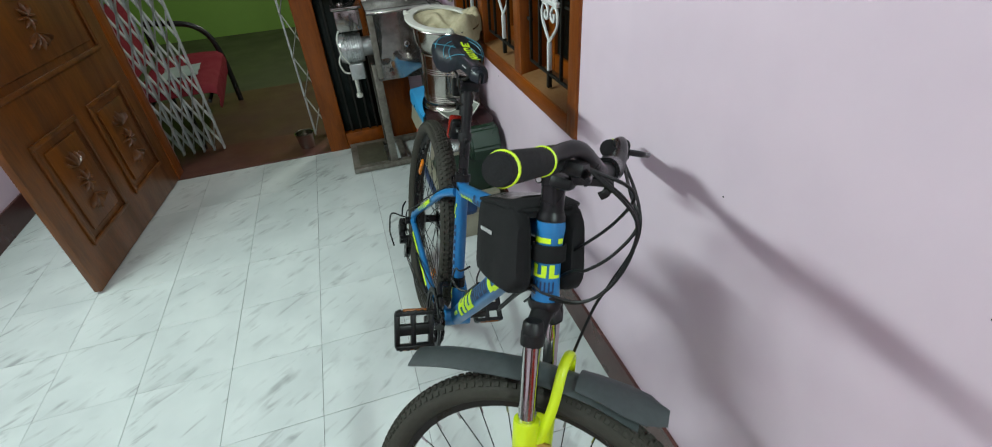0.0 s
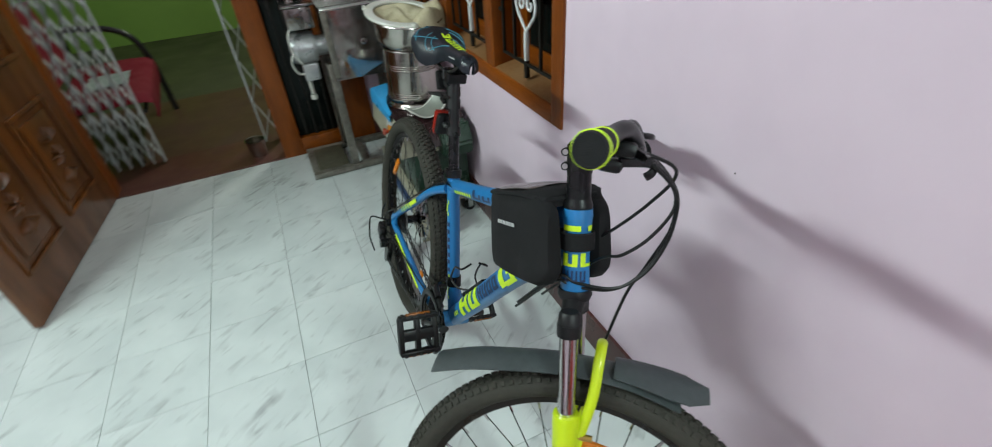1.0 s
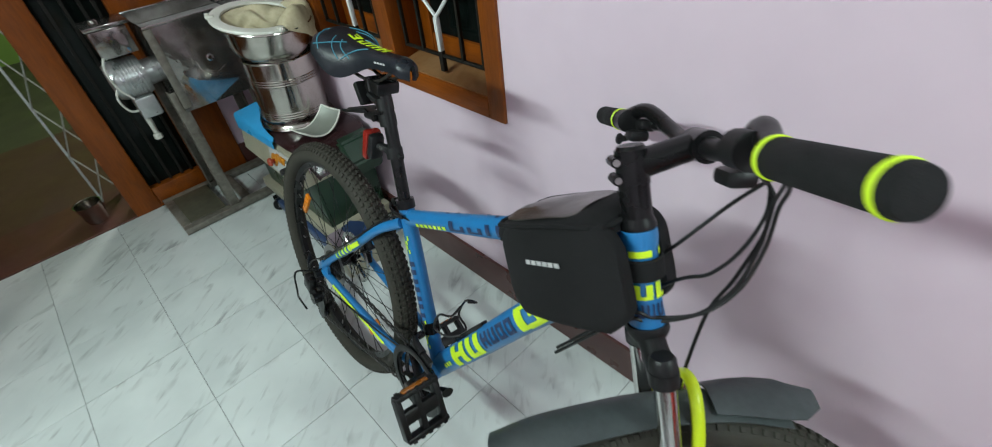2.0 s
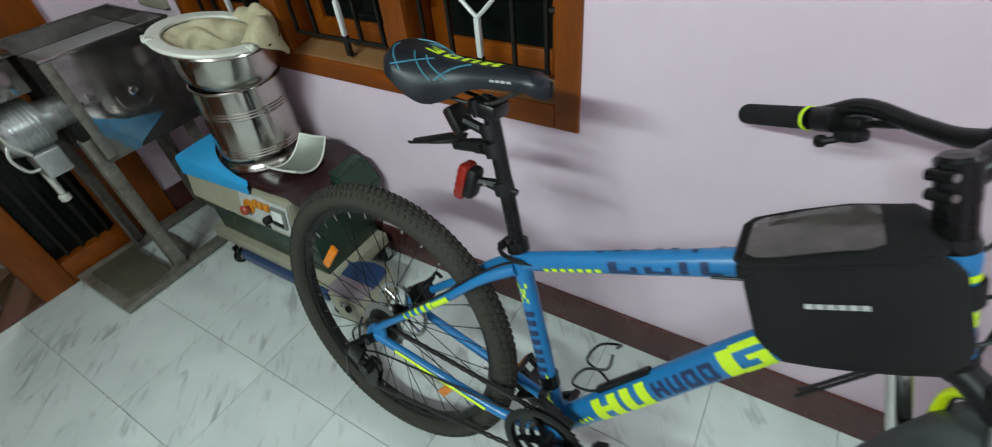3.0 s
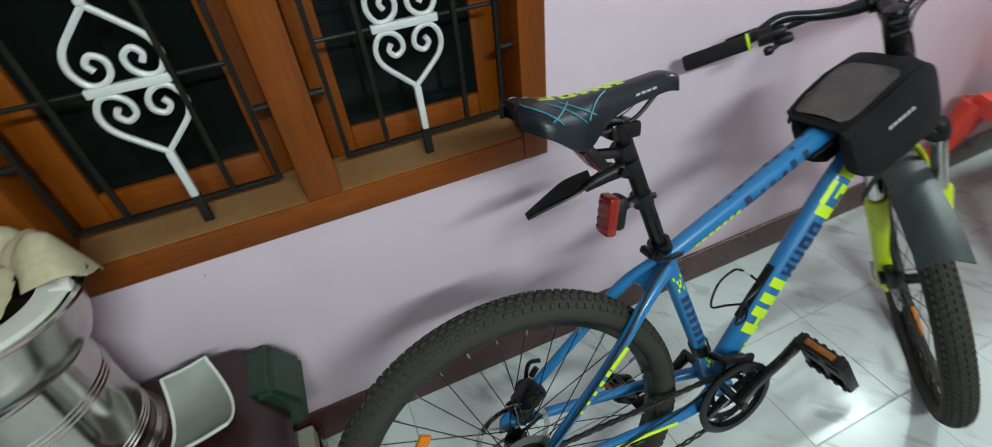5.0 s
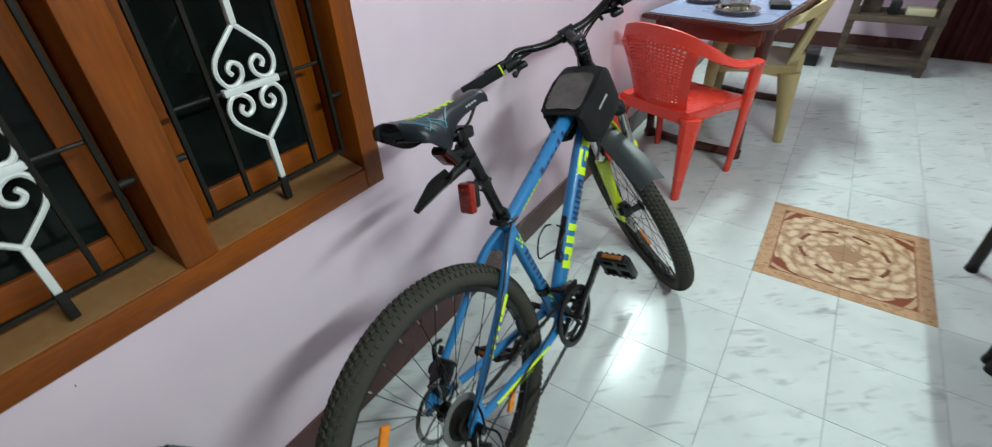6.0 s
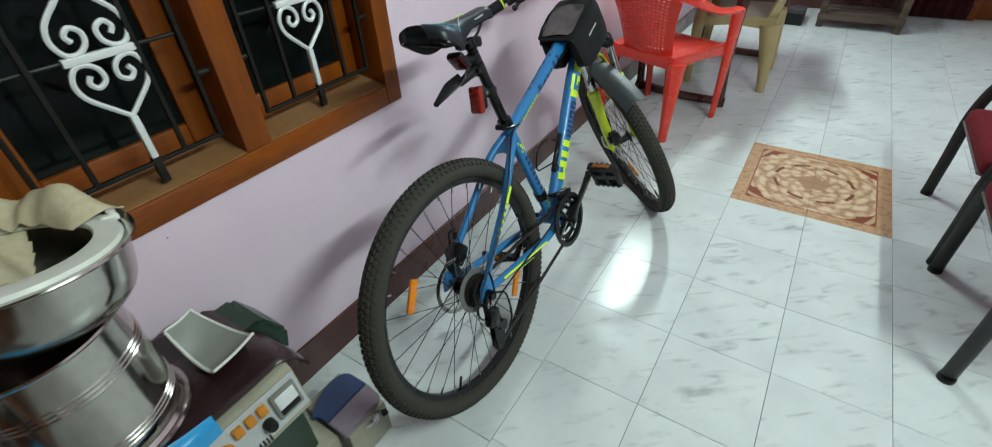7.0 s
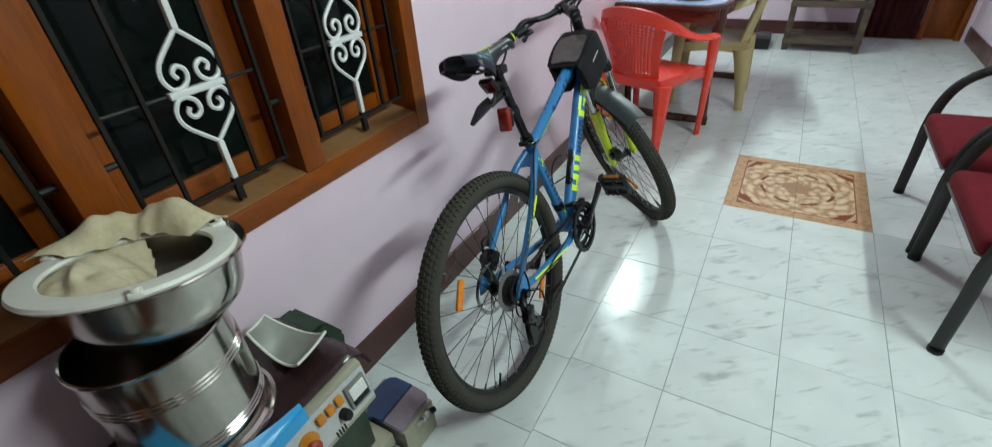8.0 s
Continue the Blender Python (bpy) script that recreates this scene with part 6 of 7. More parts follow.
for (x, y) in ((0.282, 2.305), (0.282, 1.745), (0.55, 2.33), (0.55, 1.77)):
    bm = bmesh.new()
    lathe(bm, [(0.0, -0.012), (0.024, -0.012), (0.027, -0.006), (0.027, 0.006), (0.024, 0.012), (0.0, 0.012)], (x, y, 0.0275), (0.25, 1, 0), 18)
    cas = part("castor", bm, black_plastic, mill, "black rubber castor")
    bm = bmesh.new()
    for dd in (-0.016, 0.016):
        span(bm, (x - 0.010, y + dd - 0.0015, 0.024), (x + 0.014, y + dd + 0.0015, 0.074))
    cyl(bm, (x, y - 0.018, 0.0275), (x, y + 0.018, 0.0275), 0.004, n=8)
    part("fork", bm, steel, cas)
# panel with meter, switches, knob, push button
fx = lambda z: 0.262 + (z - 0.345) * 0.197 - 0.001
bm = bmesh.new()
sheet(bm, [[(fx(0.362) - 0.002, y, 0.362) for y in (1.80, 1.9, 2.03)], [(fx(0.458) - 0.002, y, 0.458) for y in (1.80, 1.9, 2.03)]], 0.003)
panel = part("panel", bm, surf("panel_white", (0.50, 0.52, 0.52), 0.35, other=(0.40, 0.41, 0.40), scale=14, fine=80), mill, "white control panel")


def on_panel(name, y, z, sy, sz, depth, mat, bev=0.003):
    b2 = bmesh.new()
    box(b2, (fx(z) - 0.003 - depth / 2, y, z), (depth, sy, sz), Matrix.Rotation(0.195, 4, "Y"), bev)
    return part(name, b2, mat, panel)


on_panel("meter_frame", 1.838, 0.415, 0.060, 0.066, 0.010, scoop_grey)
on_panel("meter_face", 1.838, 0.422, 0.046, 0.036, 0.013, iron_white, 0.002)
on_panel("meter_window", 1.838, 0.400, 0.046, 0.016, 0.014, black_plastic, 0.002)
for y in (1.888, 1.915, 1.942):
    on_panel("switch", y, 0.436, 0.020, 0.024, 0.012, switch_amber)
bm = bmesh.new()
lathe(bm, [(0.0, 0.024), (0.010, 0.024), (0.013, 0.018), (0.014, 0.0), (0.0, 0.0)], (fx(0.395) - 0.002, 1.890, 0.395), (-1, 0, 0.19), 16)
part("knob", bm, black_plastic, panel, "black selector knob")
bm = bmesh.new()
lathe(bm, [(0.0, 0.004), (0.026, 0.004), (0.026, 0.0), (0.0, 0.0)], (fx(0.41) - 0.003, 1.985, 0.41), (-1, 0, 0.19), 22)
part("button_plate", bm, switch_amber, panel, "yellow round plate")
bm = bmesh.new()
lathe(bm, [(0.0, 0.026), (0.012, 0.026), (0.0165, 0.021), (0.016, 0.014), (0.009, 0.010), (0.009, 0.0)], (fx(0.405) - 0.005, 1.985, 0.405), (-1, 0, 0.19), 20)
part("stop_button", bm, surf("faded_red", (0.36, 0.05, 0.02), 0.35, other=(0.28, 0.04, 0.018), scale=30, fine=90), panel, "red mushroom push button")
for k in range(4):
    on_panel("vent_slot", 1.90 + k * 0.008, 0.352 + 0.012, 0.0035, 0.016, 0.003, black_plastic, 0.0005)
# blue sheet over the end of the top
bm = bmesh.new()
rows = []
for t in range(7):
    u = t / 6
    y = 2.335 - 0.375 * u
    w = 0.135 * (1 - u) ** 2.6 + 0.006
    rows.append([(0.276, y, 0.462 - 0.030 * (1 - u)), (0.279, y, 0.490), (0.285, y, 0.497 + 0.008 * math.sin(u * 5)), (0.285 + w * 0.5, y - 0.03 * (1 - u), 0.500 + 0.016 * (1 - u)), (0.285 + w, y - 0.06 * (1 - u), 0.503 + 0.030 * (1 - u))])
sheet(bm, rows, 0.003)
tagged(part("plastic_sheet", bm, blue_sheet, None, "sky-blue plastic sheet laid over the mill top", MILL_AT), "", "sheet")
# low two-tone box at the end of the mill, with a clamp on its side
low_box = thing("two_tone_box", "low cream box with a navy and mauve lid beside the mill", "box")
bm = bmesh.new()
span(bm, (0.262, 1.642, 0.0), (0.440, 1.768, 0.124), 0.004)
part("body", bm, cream_paint, low_box)
bm = bmesh.new()
slab(bm, [(0.336, 1.634), (0.398, 1.634), (0.416, 1.644), (0.424, 1.664), (0.424, 1.708), (0.408, 1.746), (0.384, 1.786), (0.372, 1.770), (0.336, 1.772)], 0.1245, 0.141)
bmesh.ops.bevel(bm, geom=bm.edges[:], offset=0.003, segments=2, affect="EDGES")
part("lid_half", bm, navy_sheet, low_box, "navy blue plastic lid half")
bm = bmesh.new()
slab(bm, [(0.335, 1.634), (0.335, 1.772), (0.270, 1.774), (0.266, 1.660), (0.280, 1.640)], 0.1245, 0.140)
bmesh.ops.bevel(bm, geom=bm.edges[:], offset=0.003, segments=2, affect="EDGES")
part("lid_half", bm, mauve_board, low_box, "mauve-grey plastic lid half")
bm = bmesh.new()
sweep(bm, curve([(0.262, 1.720, 0.104), (0.252, 1.700, 0.106), (0.250, 1.678, 0.110)], 4), 0.0055, 8)
box(bm, (0.257, 1.688, 0.108), (0.014, 0.022, 0.020), None, 0.003)
clamp = part("clamp", bm, cast_alloy, low_box, "small alloy clamp")
bm = bmesh.new()
lathe(bm, [(0.0, 0.012), (0.007, 0.012), (0.0095, 0.008), (0.0095, -0.004), (0.0, -0.005)], (0.248, 1.666, 0.111), (-0.4, -1, 0.1), 14)
part("knob", bm, black_plastic, clamp, "black knob")
# scoop: a wide curved chute lying on the top
bm = bmesh.new()
pl, pt, pb, pr = Vector((0.489, 1.910, 0.570)), Vector((0.524, 1.842, 0.552)), Vector((0.340, 1.905, 0.538)), Vector((0.361, 1.806, 0.535))
rows = []
for u in range(11):
    q = u / 10
    rows.append([pl.lerp(pb, q).lerp(pt.lerp(pr, q), v / 6) + Vector((0, -0.012 * math.sin(math.pi * q) * v / 6, -0.040 * math.sin(math.pi * q) ** 0.8 - 0.004 * math.sin(math.pi * v / 6))) for v in range(7)])
sheet(bm, rows, 0.004)
scoop = thing("scoop", "wide curved grey metal scoop lying on the mill", "scoop", MILL_AT)
part("plate", bm, scoop_grey, scoop)
bm = bmesh.new()
edge = [r[0] for r in rows] + rows[-1][1:] + [r[-1] for r in rows[-2::-1]] + rows[0][-2:0:-1]
sweep(bm, [p + Vector((0, 0, 0.002)) for p in edge], 0.0032, 6, closed=True)
part("rolled_rim", bm, milky_plastic, scoop, "pale worn rim")

# drum: a tall ribbed vessel, a pan set askew on its mouth, a plastic ring with a calico filter
DM = Matrix.Translation((0.446, 2.073, 0.4935)) @ Matrix.Rotation(0.045, 4, "Y")
drum = thing("steel_drum", "tall ribbed stainless-steel drum standing on the mill", "drum", MILL_AT @ DM)
bm = bmesh.new()
prof = [(0.0, 0.004), (0.125, 0.004), (0.1285, 0.010)]
for z in (0.044, 0.053, 0.062, 0.170, 0.179, 0.188):
    prof += [(0.1285, z - 0.0035), (0.1308, z - 0.001), (0.1308, z + 0.001), (0.1285, z + 0.0035)]
prof += [(0.1285, 0.254), (0.1272, 0.254), (0.1265, 0.20), (0.126, 0.02), (0.0, 0.014)]
lathe(bm, prof, (0, 0, 0), (0, 0, 1), 64)
part("body", bm, vessel_steel, drum)
bm = bmesh.new()
lathe(bm, [(0.1265, 0.250), (0.1310, 0.251), (0.1325, 0.2545), (0.1310, 0.258), (0.1270, 0.257)], (0, 0, 0), (0, 0, 1), 64, close=True)
part("rim", bm, vessel_steel, drum)
bm = bmesh.new()
lathe(bm, [(0.128, 0.002), (0.142, 0.0), (0.1445, 0.004), (0.142, 0.009), (0.134, 0.008), (0.1288, 0.016)], (0, 0, 0), (0, 0, 1), 64, close=True)
part("base_flange", bm, vessel_steel, drum)
pn2 = Vector((0.06, -0.12, 1)).normalized()
tilt = Matrix.Translation((0.436, 2.030, 0.797)) @ Vector((0, 0, 1)).rotation_difference(pn2).to_matrix().to_4x4()
pan = thing("steel_pan", "stainless-steel pan set askew on the mouth of the drum", "pan", MILL_AT @ tilt)
bm = bmesh.new()
lathe(bm, [(0.0, -0.034), (0.090, -0.032), (0.112, -0.024), (0.126, -0.008), (0.133, 0.008), (0.137, 0.030), (0.142, 0.078), (0.1405, 0.078), (0.1355, 0.030), (0.131, 0.009), (0.124, -0.006), (0.110, -0.020), (0.0, -0.029)], (0, 0, 0), (0, 0, 1), 64)
part("body", bm, vessel_steel, pan)
bm = bmesh.new()
lathe(bm, [(0.1405, 0.075), (0.152, 0.079), (0.156, 0.083), (0.154, 0.087), (0.140, 0.082)], (0, 0, 0), (0, 0, 1), 64, close=True)
part("rim", bm, vessel_steel, pan)
rn = Vector((0.10, -0.17, 1)).normalized()
ring = thing("filter_ring", "milky plastic filter ring with a crumpled calico bag in the pan", "filter", MILL_AT @ Matrix.Translation((0.434, 2.044, 0.886)) @ Vector((0, 0, 1)).rotation_difference(rn).to_matrix().to_4x4())
bm = bmesh.new()
lathe(bm, [(0.156, -0.002), (0.159, 0.003), (0.156, 0.009), (0.140, 0.011), (0.122, 0.009), (0.119, 0.004), (0.122, -0.001), (0.140, -0.002)], (0, 0, 0), (0, 0, 1), 64, close=True)
part("ring", bm, milky_plastic, ring)
for a in (2.75, 4.75, 0.4):
    bm = bmesh.new()
    box(bm, (math.cos(a) * 0.152, math.sin(a) * 0.152, 0.008), (0.028, 0.020, 0.012), Matrix.Rotation(a, 4, "Z"), 0.004)
    cyl(bm, (math.cos(a) * 0.158, math.sin(a) * 0.158, 0.010), (math.cos(a) * 0.158, math.sin(a) * 0.158, 0.019), 0.007, n=10)
    part("lug", bm, milky_plastic, ring)


def crumple(p, k=14.0, amt=0.010):
    return Vector(p) + amt * noise.noise_vector(Vector(p) * k)


# the bag fills the ring, sagging towards the front, where it leaves the pan open
bm = bmesh.new()
grid = {}
NR, NA = 30, 150
for i in range(NR + 1):
    for j in range(NA):
        r, a = 0.122 * i / NR, 2 * math.pi * j / NA
        x, y = r * math.cos(a), r * math.sin(a)
        ahead = -0.28 * x - 0.96 * y
        sag = max(0.0, min(1.0, (ahead + 0.075) / 0.10))
        rim = max(0.0, 1 - (r / 0.122) ** 4)
        z = rim * (0.012 - 0.062 * sag * sag) - 0.002
        z += rim * 0.0065 * math.sin(95 * (0.9 * y + 0.3 * x) + 5 * noise.noise(Vector((x, y, 0)) * 14))
        grid[i, j] = (bm.verts.new(crumple((x, y, z), 16, 0.007 * rim + 0.001)), ahead)
for i in range(NR):
    for j in range(NA):
        q = [grid[i, j], grid[i + 1, j], grid[i + 1, (j + 1) % NA], grid[i, (j + 1) % NA]]
        if max(k[1] for k in q) < 0.034 + 0.006 * math.sin(j * 0.42) + 0.004 * math.sin(j * 0.9):
            bm.faces.new([k[0] for k in (q if i else q[:3])])
bmesh.ops.delete(bm, geom=[v for v in bm.verts if not v.link_faces], context="VERTS")
part("filter_cloth", bm, calico, ring, "crumpled cream calico")
bm = bmesh.new()
rows = []
for i in range(44):
    a = radians(-84 + 112 * i / 43)
    e = math.sin(math.pi * (i + 0.4) / 44)
    row = []
    for j in range(13):
        u = j / 12
        r = 0.112 + 0.072 * u
        hump = (0.046 + 0.018 * math.sin(a * 5 + 1)) * math.sin(math.pi * min(1, u * 1.04)) ** 0.8 * e ** 0.5
        drop = -0.045 * max(0, u - 0.72) / 0.28 * e
        fold = (0.0035 * math.sin(a * 17 + u * 3) + 0.006 * noise.noise(Vector((a * 5, u * 4, 0.3)))) * e
        row.append(crumple((math.cos(a) * r, math.sin(a) * r, 0.010 + hump + drop + fold), 11, 0.024))
    rows.append(row)
sheet(bm, rows, 0.002)
part("cloth_hem", bm, calico, ring, "cream calico hem folded over the ring")

# ---- red and beige plastic armchairs ----
def plastic_chair(name, material, label, m):
    """A moulded armchair: fan-shaped woven back, one broad band for crest and arms, bladed legs."""
    c = thing(name, label, "chair", m, "plastic chairs")
    h = 0.425

    def band(centre, half, up, thick, nm):
        """A strip along a line: half its width, and which way its width runs, at each point."""
        b2 = bmesh.new()
        rows = []
        for p, w2, u in zip(centre, half, up):
            u = Vector(u).normalized()
            rows.append([Vector(p) + u * w2 * v + Vector((0, 0, 0.004 * (1 - v * v))) for v in (-1, -0.8, -0.4, 0, 0.4, 0.8, 1)])
        sheet(b2, rows, thick)
        return part(nm, b2, material, c)

    for s in (-1, 1):
        b2 = bmesh.new()
        line = curve([(0.225, s * 0.232, 0.0), (0.222, s * 0.240, 0.20), (0.215, s * 0.250, 0.42), (0.195, s * 0.262, 0.605)], 5)
        sweep(b2, line, [0.023 + 0.021 * (i / (len(line) - 1)) ** 1.2 for i in range(len(line))], 10, squash=0.62, up=(1, 0, 0))
        part("leg", b2, material, c)
        b2 = bmesh.new()
        line = curve([(-0.235, s * 0.232, 0.0), (-0.215, s * 0.222, 0.20), (-0.185, s * 0.205, 0.405)], 5)
        sweep(b2, line, [0.026 + 0.033 * (i / (len(line) - 1)) ** 1.3 for i in range(len(line))], 10, squash=0.8)
        part("leg", b2, material, c)
    b2 = bmesh.new()
    rows = []
    for u in (0, 0.03, 0.10, 0.25, 0.5, 0.75, 0.92, 1):
        half = 0.245 - 0.045 * u
        rows.append([(0.235 - 0.445 * u, v * half, h + 0.010 * abs(v) ** 4 - 0.016 * math.sin(u * math.pi) * (1 - v * v) - (0.030 if u == 0 else 0.006 if u < 0.05 else 0)) for v in (-1, -0.9, -0.6, -0.3, 0, 0.3, 0.6, 0.9, 1)])
    sheet(b2, rows, 0.010)
    part("seat", b2, material, c)
    for s in (-1, 1):
        b2 = bmesh.new()
        sheet(b2, [[(0.232 - 0.445 * u, s * (0.246 - 0.045 * u), h + 0.004 - z * (1 - 0.4 * math.sin(math.pi * u))) for z in (0.0, 0.03, 0.065)] for u in (0, 0.2, 0.4, 0.6, 0.8, 1)], 0.007)
        part("apron", b2, material, c)
    b2 = bmesh.new()
    sheet(b2, [[(-0.212, v * 0.20, h + 0.004 - z) for z in (0, 0.025, 0.05)] for v in (-1, -0.5, 0, 0.5, 1)], 0.007)
    part("apron", b2, material, c)

    def back(v, t):
        """A place on the back: across (-1 to 1), and from the seat (0) to the crest (1)."""
        half = 0.150 + 0.018 * t + 0.050 * t ** 2.2
        return Vector((-0.205 - 0.085 * t + 0.045 * v * v, v * half, h + 0.005 + (0.345 - 0.040 * abs(v) ** 2.4) * t))

    n = 15
    for k in range(n):
        v = -0.80 + 1.60 * k / (n - 1)
        b2 = bmesh.new()
        sweep(b2, [back(v, t / 7.4) for t in range(8)], 0.0072, 6)
        part("slat", b2, material, c)
    for k in range(16):
        b2 = bmesh.new()
        t = 0.08 + 0.051 * k
        sweep(b2, [back(-0.84 + 1.68 * j / 8, t) for j in range(9)], 0.0068, 6)
        part("weft", b2, material, c)
    for s in (-1, 1):
        b2 = bmesh.new()
        sheet(b2, [[back(s * q, t) for q in (0.80, 0.88, 0.96, 1.03)] for t in (0, 0.15, 0.3, 0.45, 0.6, 0.75, 0.9)], 0.013)
        part("back_stile", b2, material, c)
    b2 = bmesh.new()
    sheet(b2, [[back(v, t) for t in (0.0, 0.05, 0.10)] for v in (-1, -0.6, -0.2, 0.2, 0.6, 1)], 0.013)
    part("lower_rail", b2, material, c)
    half_line = [(0.205, 0.262, 0.612), (0.12, 0.272, 0.618), (0.02, 0.274, 0.634), (-0.08, 0.270, 0.664), (-0.165, 0.248, 0.703), (-0.232, 0.195, 0.744), (-0.272, 0.105, 0.768), (-0.288, 0.0, 0.776)]
    tilt2 = [(0, 1, -0.10), (0, 1, -0.15), (0, 1, -0.4), (0.25, 0.9, -0.9), (0.2, 0.5, -1.2), (0.15, 0.2, -1.3), (0.12, 0.05, -1.3), (0.10, 0.0, -1.3)]
    wide = [0.022, 0.027, 0.028, 0.029, 0.031, 0.034, 0.037, 0.038]
    mirror = lambda q: (q[0], -q[1], q[2])
    line = curve(half_line + [mirror(q) for q in half_line[-2::-1]], 3)
    ups = curve([(q[0], q[1], q[2]) for q in tilt2] + [(q[0], -q[1], q[2]) for q in tilt2[-2::-1]], 3)
    ws = curve([(q, 0, 0) for q in wide + wide[-2::-1]], 3)
    band(line, [q.x for q in ws], ups, 0.014, "armrest_rim")
    return c


def heading(x, y, a):
    """A place on the floor and the way a chair faces, in degrees from +x."""
    return pose(x, y, 0, 0, 0, a)


plastic_chair("armchair", red_plastic, "bright red plastic armchair with a woven back", heading(0.268, -0.690, 250.1))
plastic_chair("armchair", beige_plastic, "beige plastic armchair pushed to the dining table", heading(0.035, -1.563, 2))

# ---- dining table with dishes ----
tm = pose(0.225, -1.575, 0, 0, 0, -8)
table = thing("dining_table", "dark red-brown wooden dining table with a blue top", "table", tm)
bm = bmesh.new()
slab(bm, [(-0.30, 0.70), (-0.375, 0.60), (-0.375, -0.62), (0.27, -0.62), (0.27, 0.70)], 0.722, 0.748)
bmesh.ops.bevel(bm, geom=bm.edges[:], offset=0.005, segments=2, affect="EDGES")
part("tabletop", bm, dark_wood, table)
bm = bmesh.new()
slab(bm, [(-0.285, 0.672), (-0.352, 0.585), (-0.352, -0.60), (0.25, -0.60), (0.25, 0.672)], 0.7485, 0.752)
part("top_sheet", bm, table_blue, table, "pale blue laminate top")
for lo, hi in (((-0.33, 0.60, 0.640), (0.22, 0.625, 0.722)), ((-0.33, -0.55, 0.655), (0.22, -0.525, 0.722)), ((-0.335, -0.525, 0.655), (-0.31, 0.60, 0.722)), ((0.20, -0.525, 0.655), (0.225, 0.60, 0.722))):
    bm = bmesh.new()
    span(bm, lo, hi, 0.003)
    part("apron", bm, surf("red_varnish", (0.14, 0.030, 0.016), 0.3, other=(0.09, 0.02, 0.012), scale=5, fine=50), table)
for (x, y) in ((-0.330, 0.53), (0.20, 0.53), (-0.330, -0.50), (0.20, -0.50)):
    bm = bmesh.new()
    sweep(bm, curve([(x, y, 0), (x, y, 0.06), (x + 0.012, y, 0.35), (x, y, 0.60), (x, y, 0.722)], 4), [0.030] * 4 + [0.024] * 4 + [0.030] * 4 + [0.034] * 5, 10)
    part("leg", bm, dark_wood, table)
for y in (0.53, -0.50):
    bm = bmesh.new()
    sweep(bm, curve([(-0.36, y, 0.03), (-0.05, y + 0.03, 0.028), (0.22, y, 0.03)], 6), 0.026, 8)
    part("foot_rail", bm, dark_wood, table)
for nm, x, y, r, lab in (("steel_plate", 0.155, -1.10, 0.115, "round stainless-steel plate on the dining table"), ("steel_plate", 0.37, -1.32, 0.10, "round stainless-steel plate on the dining table")):
    bm = bmesh.new()
    lathe(bm, [(0.0, 0.002), (r * 0.86, 0.002), (r * 0.93, 0.018), (r, 0.022), (r, 0.025), (r * 0.91, 0.021), (r * 0.84, 0.006), (0.0, 0.006)], (x, y, 0.7525), (0, 0, 1), 40)
    tagged(part(nm, bm, vessel_steel, None, lab), "", "plate")
bm = bmesh.new()
lathe(bm, [(0.0, 0.0), (0.055, 0.0), (0.068, 0.02), (0.070, 0.075), (0.074, 0.078), (0.066, 0.074), (0.064, 0.022), (0.0, 0.006)], (0.165, -1.11, 0.7595), (0, 0, 1), 32)
tagged(part("steel_bowl", bm, vessel_steel, None, "stainless-steel bowl on a plate"), "", "bowl")
bm = bmesh.new()
box(bm, (-0.02, -1.32, 0.7645), (0.10, 0.14, 0.024), Matrix.Rotation(0.2, 4, "Z"), 0.004)
tagged(part("dark_case", bm, black_plastic, None, "small dark case on the blue tabletop"), "", "case")

# ---- wooden rack at the end wall ----
rack = thing("shelf_rack", "weathered wooden rack with plank shelves and odds and ends", "rack", pose(-0.10, -0.06, 0))
for (x, y) in ((-0.29, -3.02), (-0.84, -3.00), (-0.29, -3.36), (-0.84, -3.36)):
    bm = bmesh.new()
    span(bm, (x - 0.025, y - 0.02, 0.0), (x + 0.025, y + 0.02, 1.5), 0.003)
    part("post", bm, grey_wood, rack)
for z in (0.085, 0.395, 0.72, 1.05, 1.4):
    for k in range(3):
        bm = bmesh.new()
        y = -3.375 + k * 0.127
        span(bm, (-0.865, y, z), (-0.265, y + 0.118, z + 0.022), 0.002)
        part("plank", bm, grey_wood, rack)
    bm = bmesh.new()
    span(bm, (-0.87, -2.995, z - 0.02), (-0.26, -2.978, z + 0.026), 0.002)
    part("front_lip", bm, grey_wood, rack)
for x0, x1, y0, z0, hh, mt, lab in ((-0.80, -0.62, -3.10, 0.417, 0.05, calico, "flat carton on the rack shelf"), (-0.58, -0.51, -3.08, 0.417, 0.09, black_plastic, "small dark pot on the rack shelf"), (-0.46, -0.33, -3.12, 0.417, 0.16, grey_wood, "worn wooden box on the rack shelf")):
    bm = bmesh.new()
    span(bm, (x0 - 0.10, y0 - 0.18, z0), (x1 - 0.10, y0 - 0.06, z0 + hh), 0.006)
    tagged(part("carton", bm, mt, None, lab), "", "box")
bm = bmesh.new()
span(bm, (-0.26, -3.32, 0.0), (-0.08, -3.02, 0.10), 0.006)
tagged(part("dark_box", bm, black_plastic, None, "low dark box on the floor beside the rack"), "", "box")
# door at the end wall
far_door = thing("door_2", "orange-brown varnished door in the end wall", "door", kind="structure")
bm = bmesh.new()
span(bm, (-1.715, FY - 0.10, 0.0), (-1.485, FY - 0.06, 2.06), 0.003)
part("leaf", bm, wood, far_door)
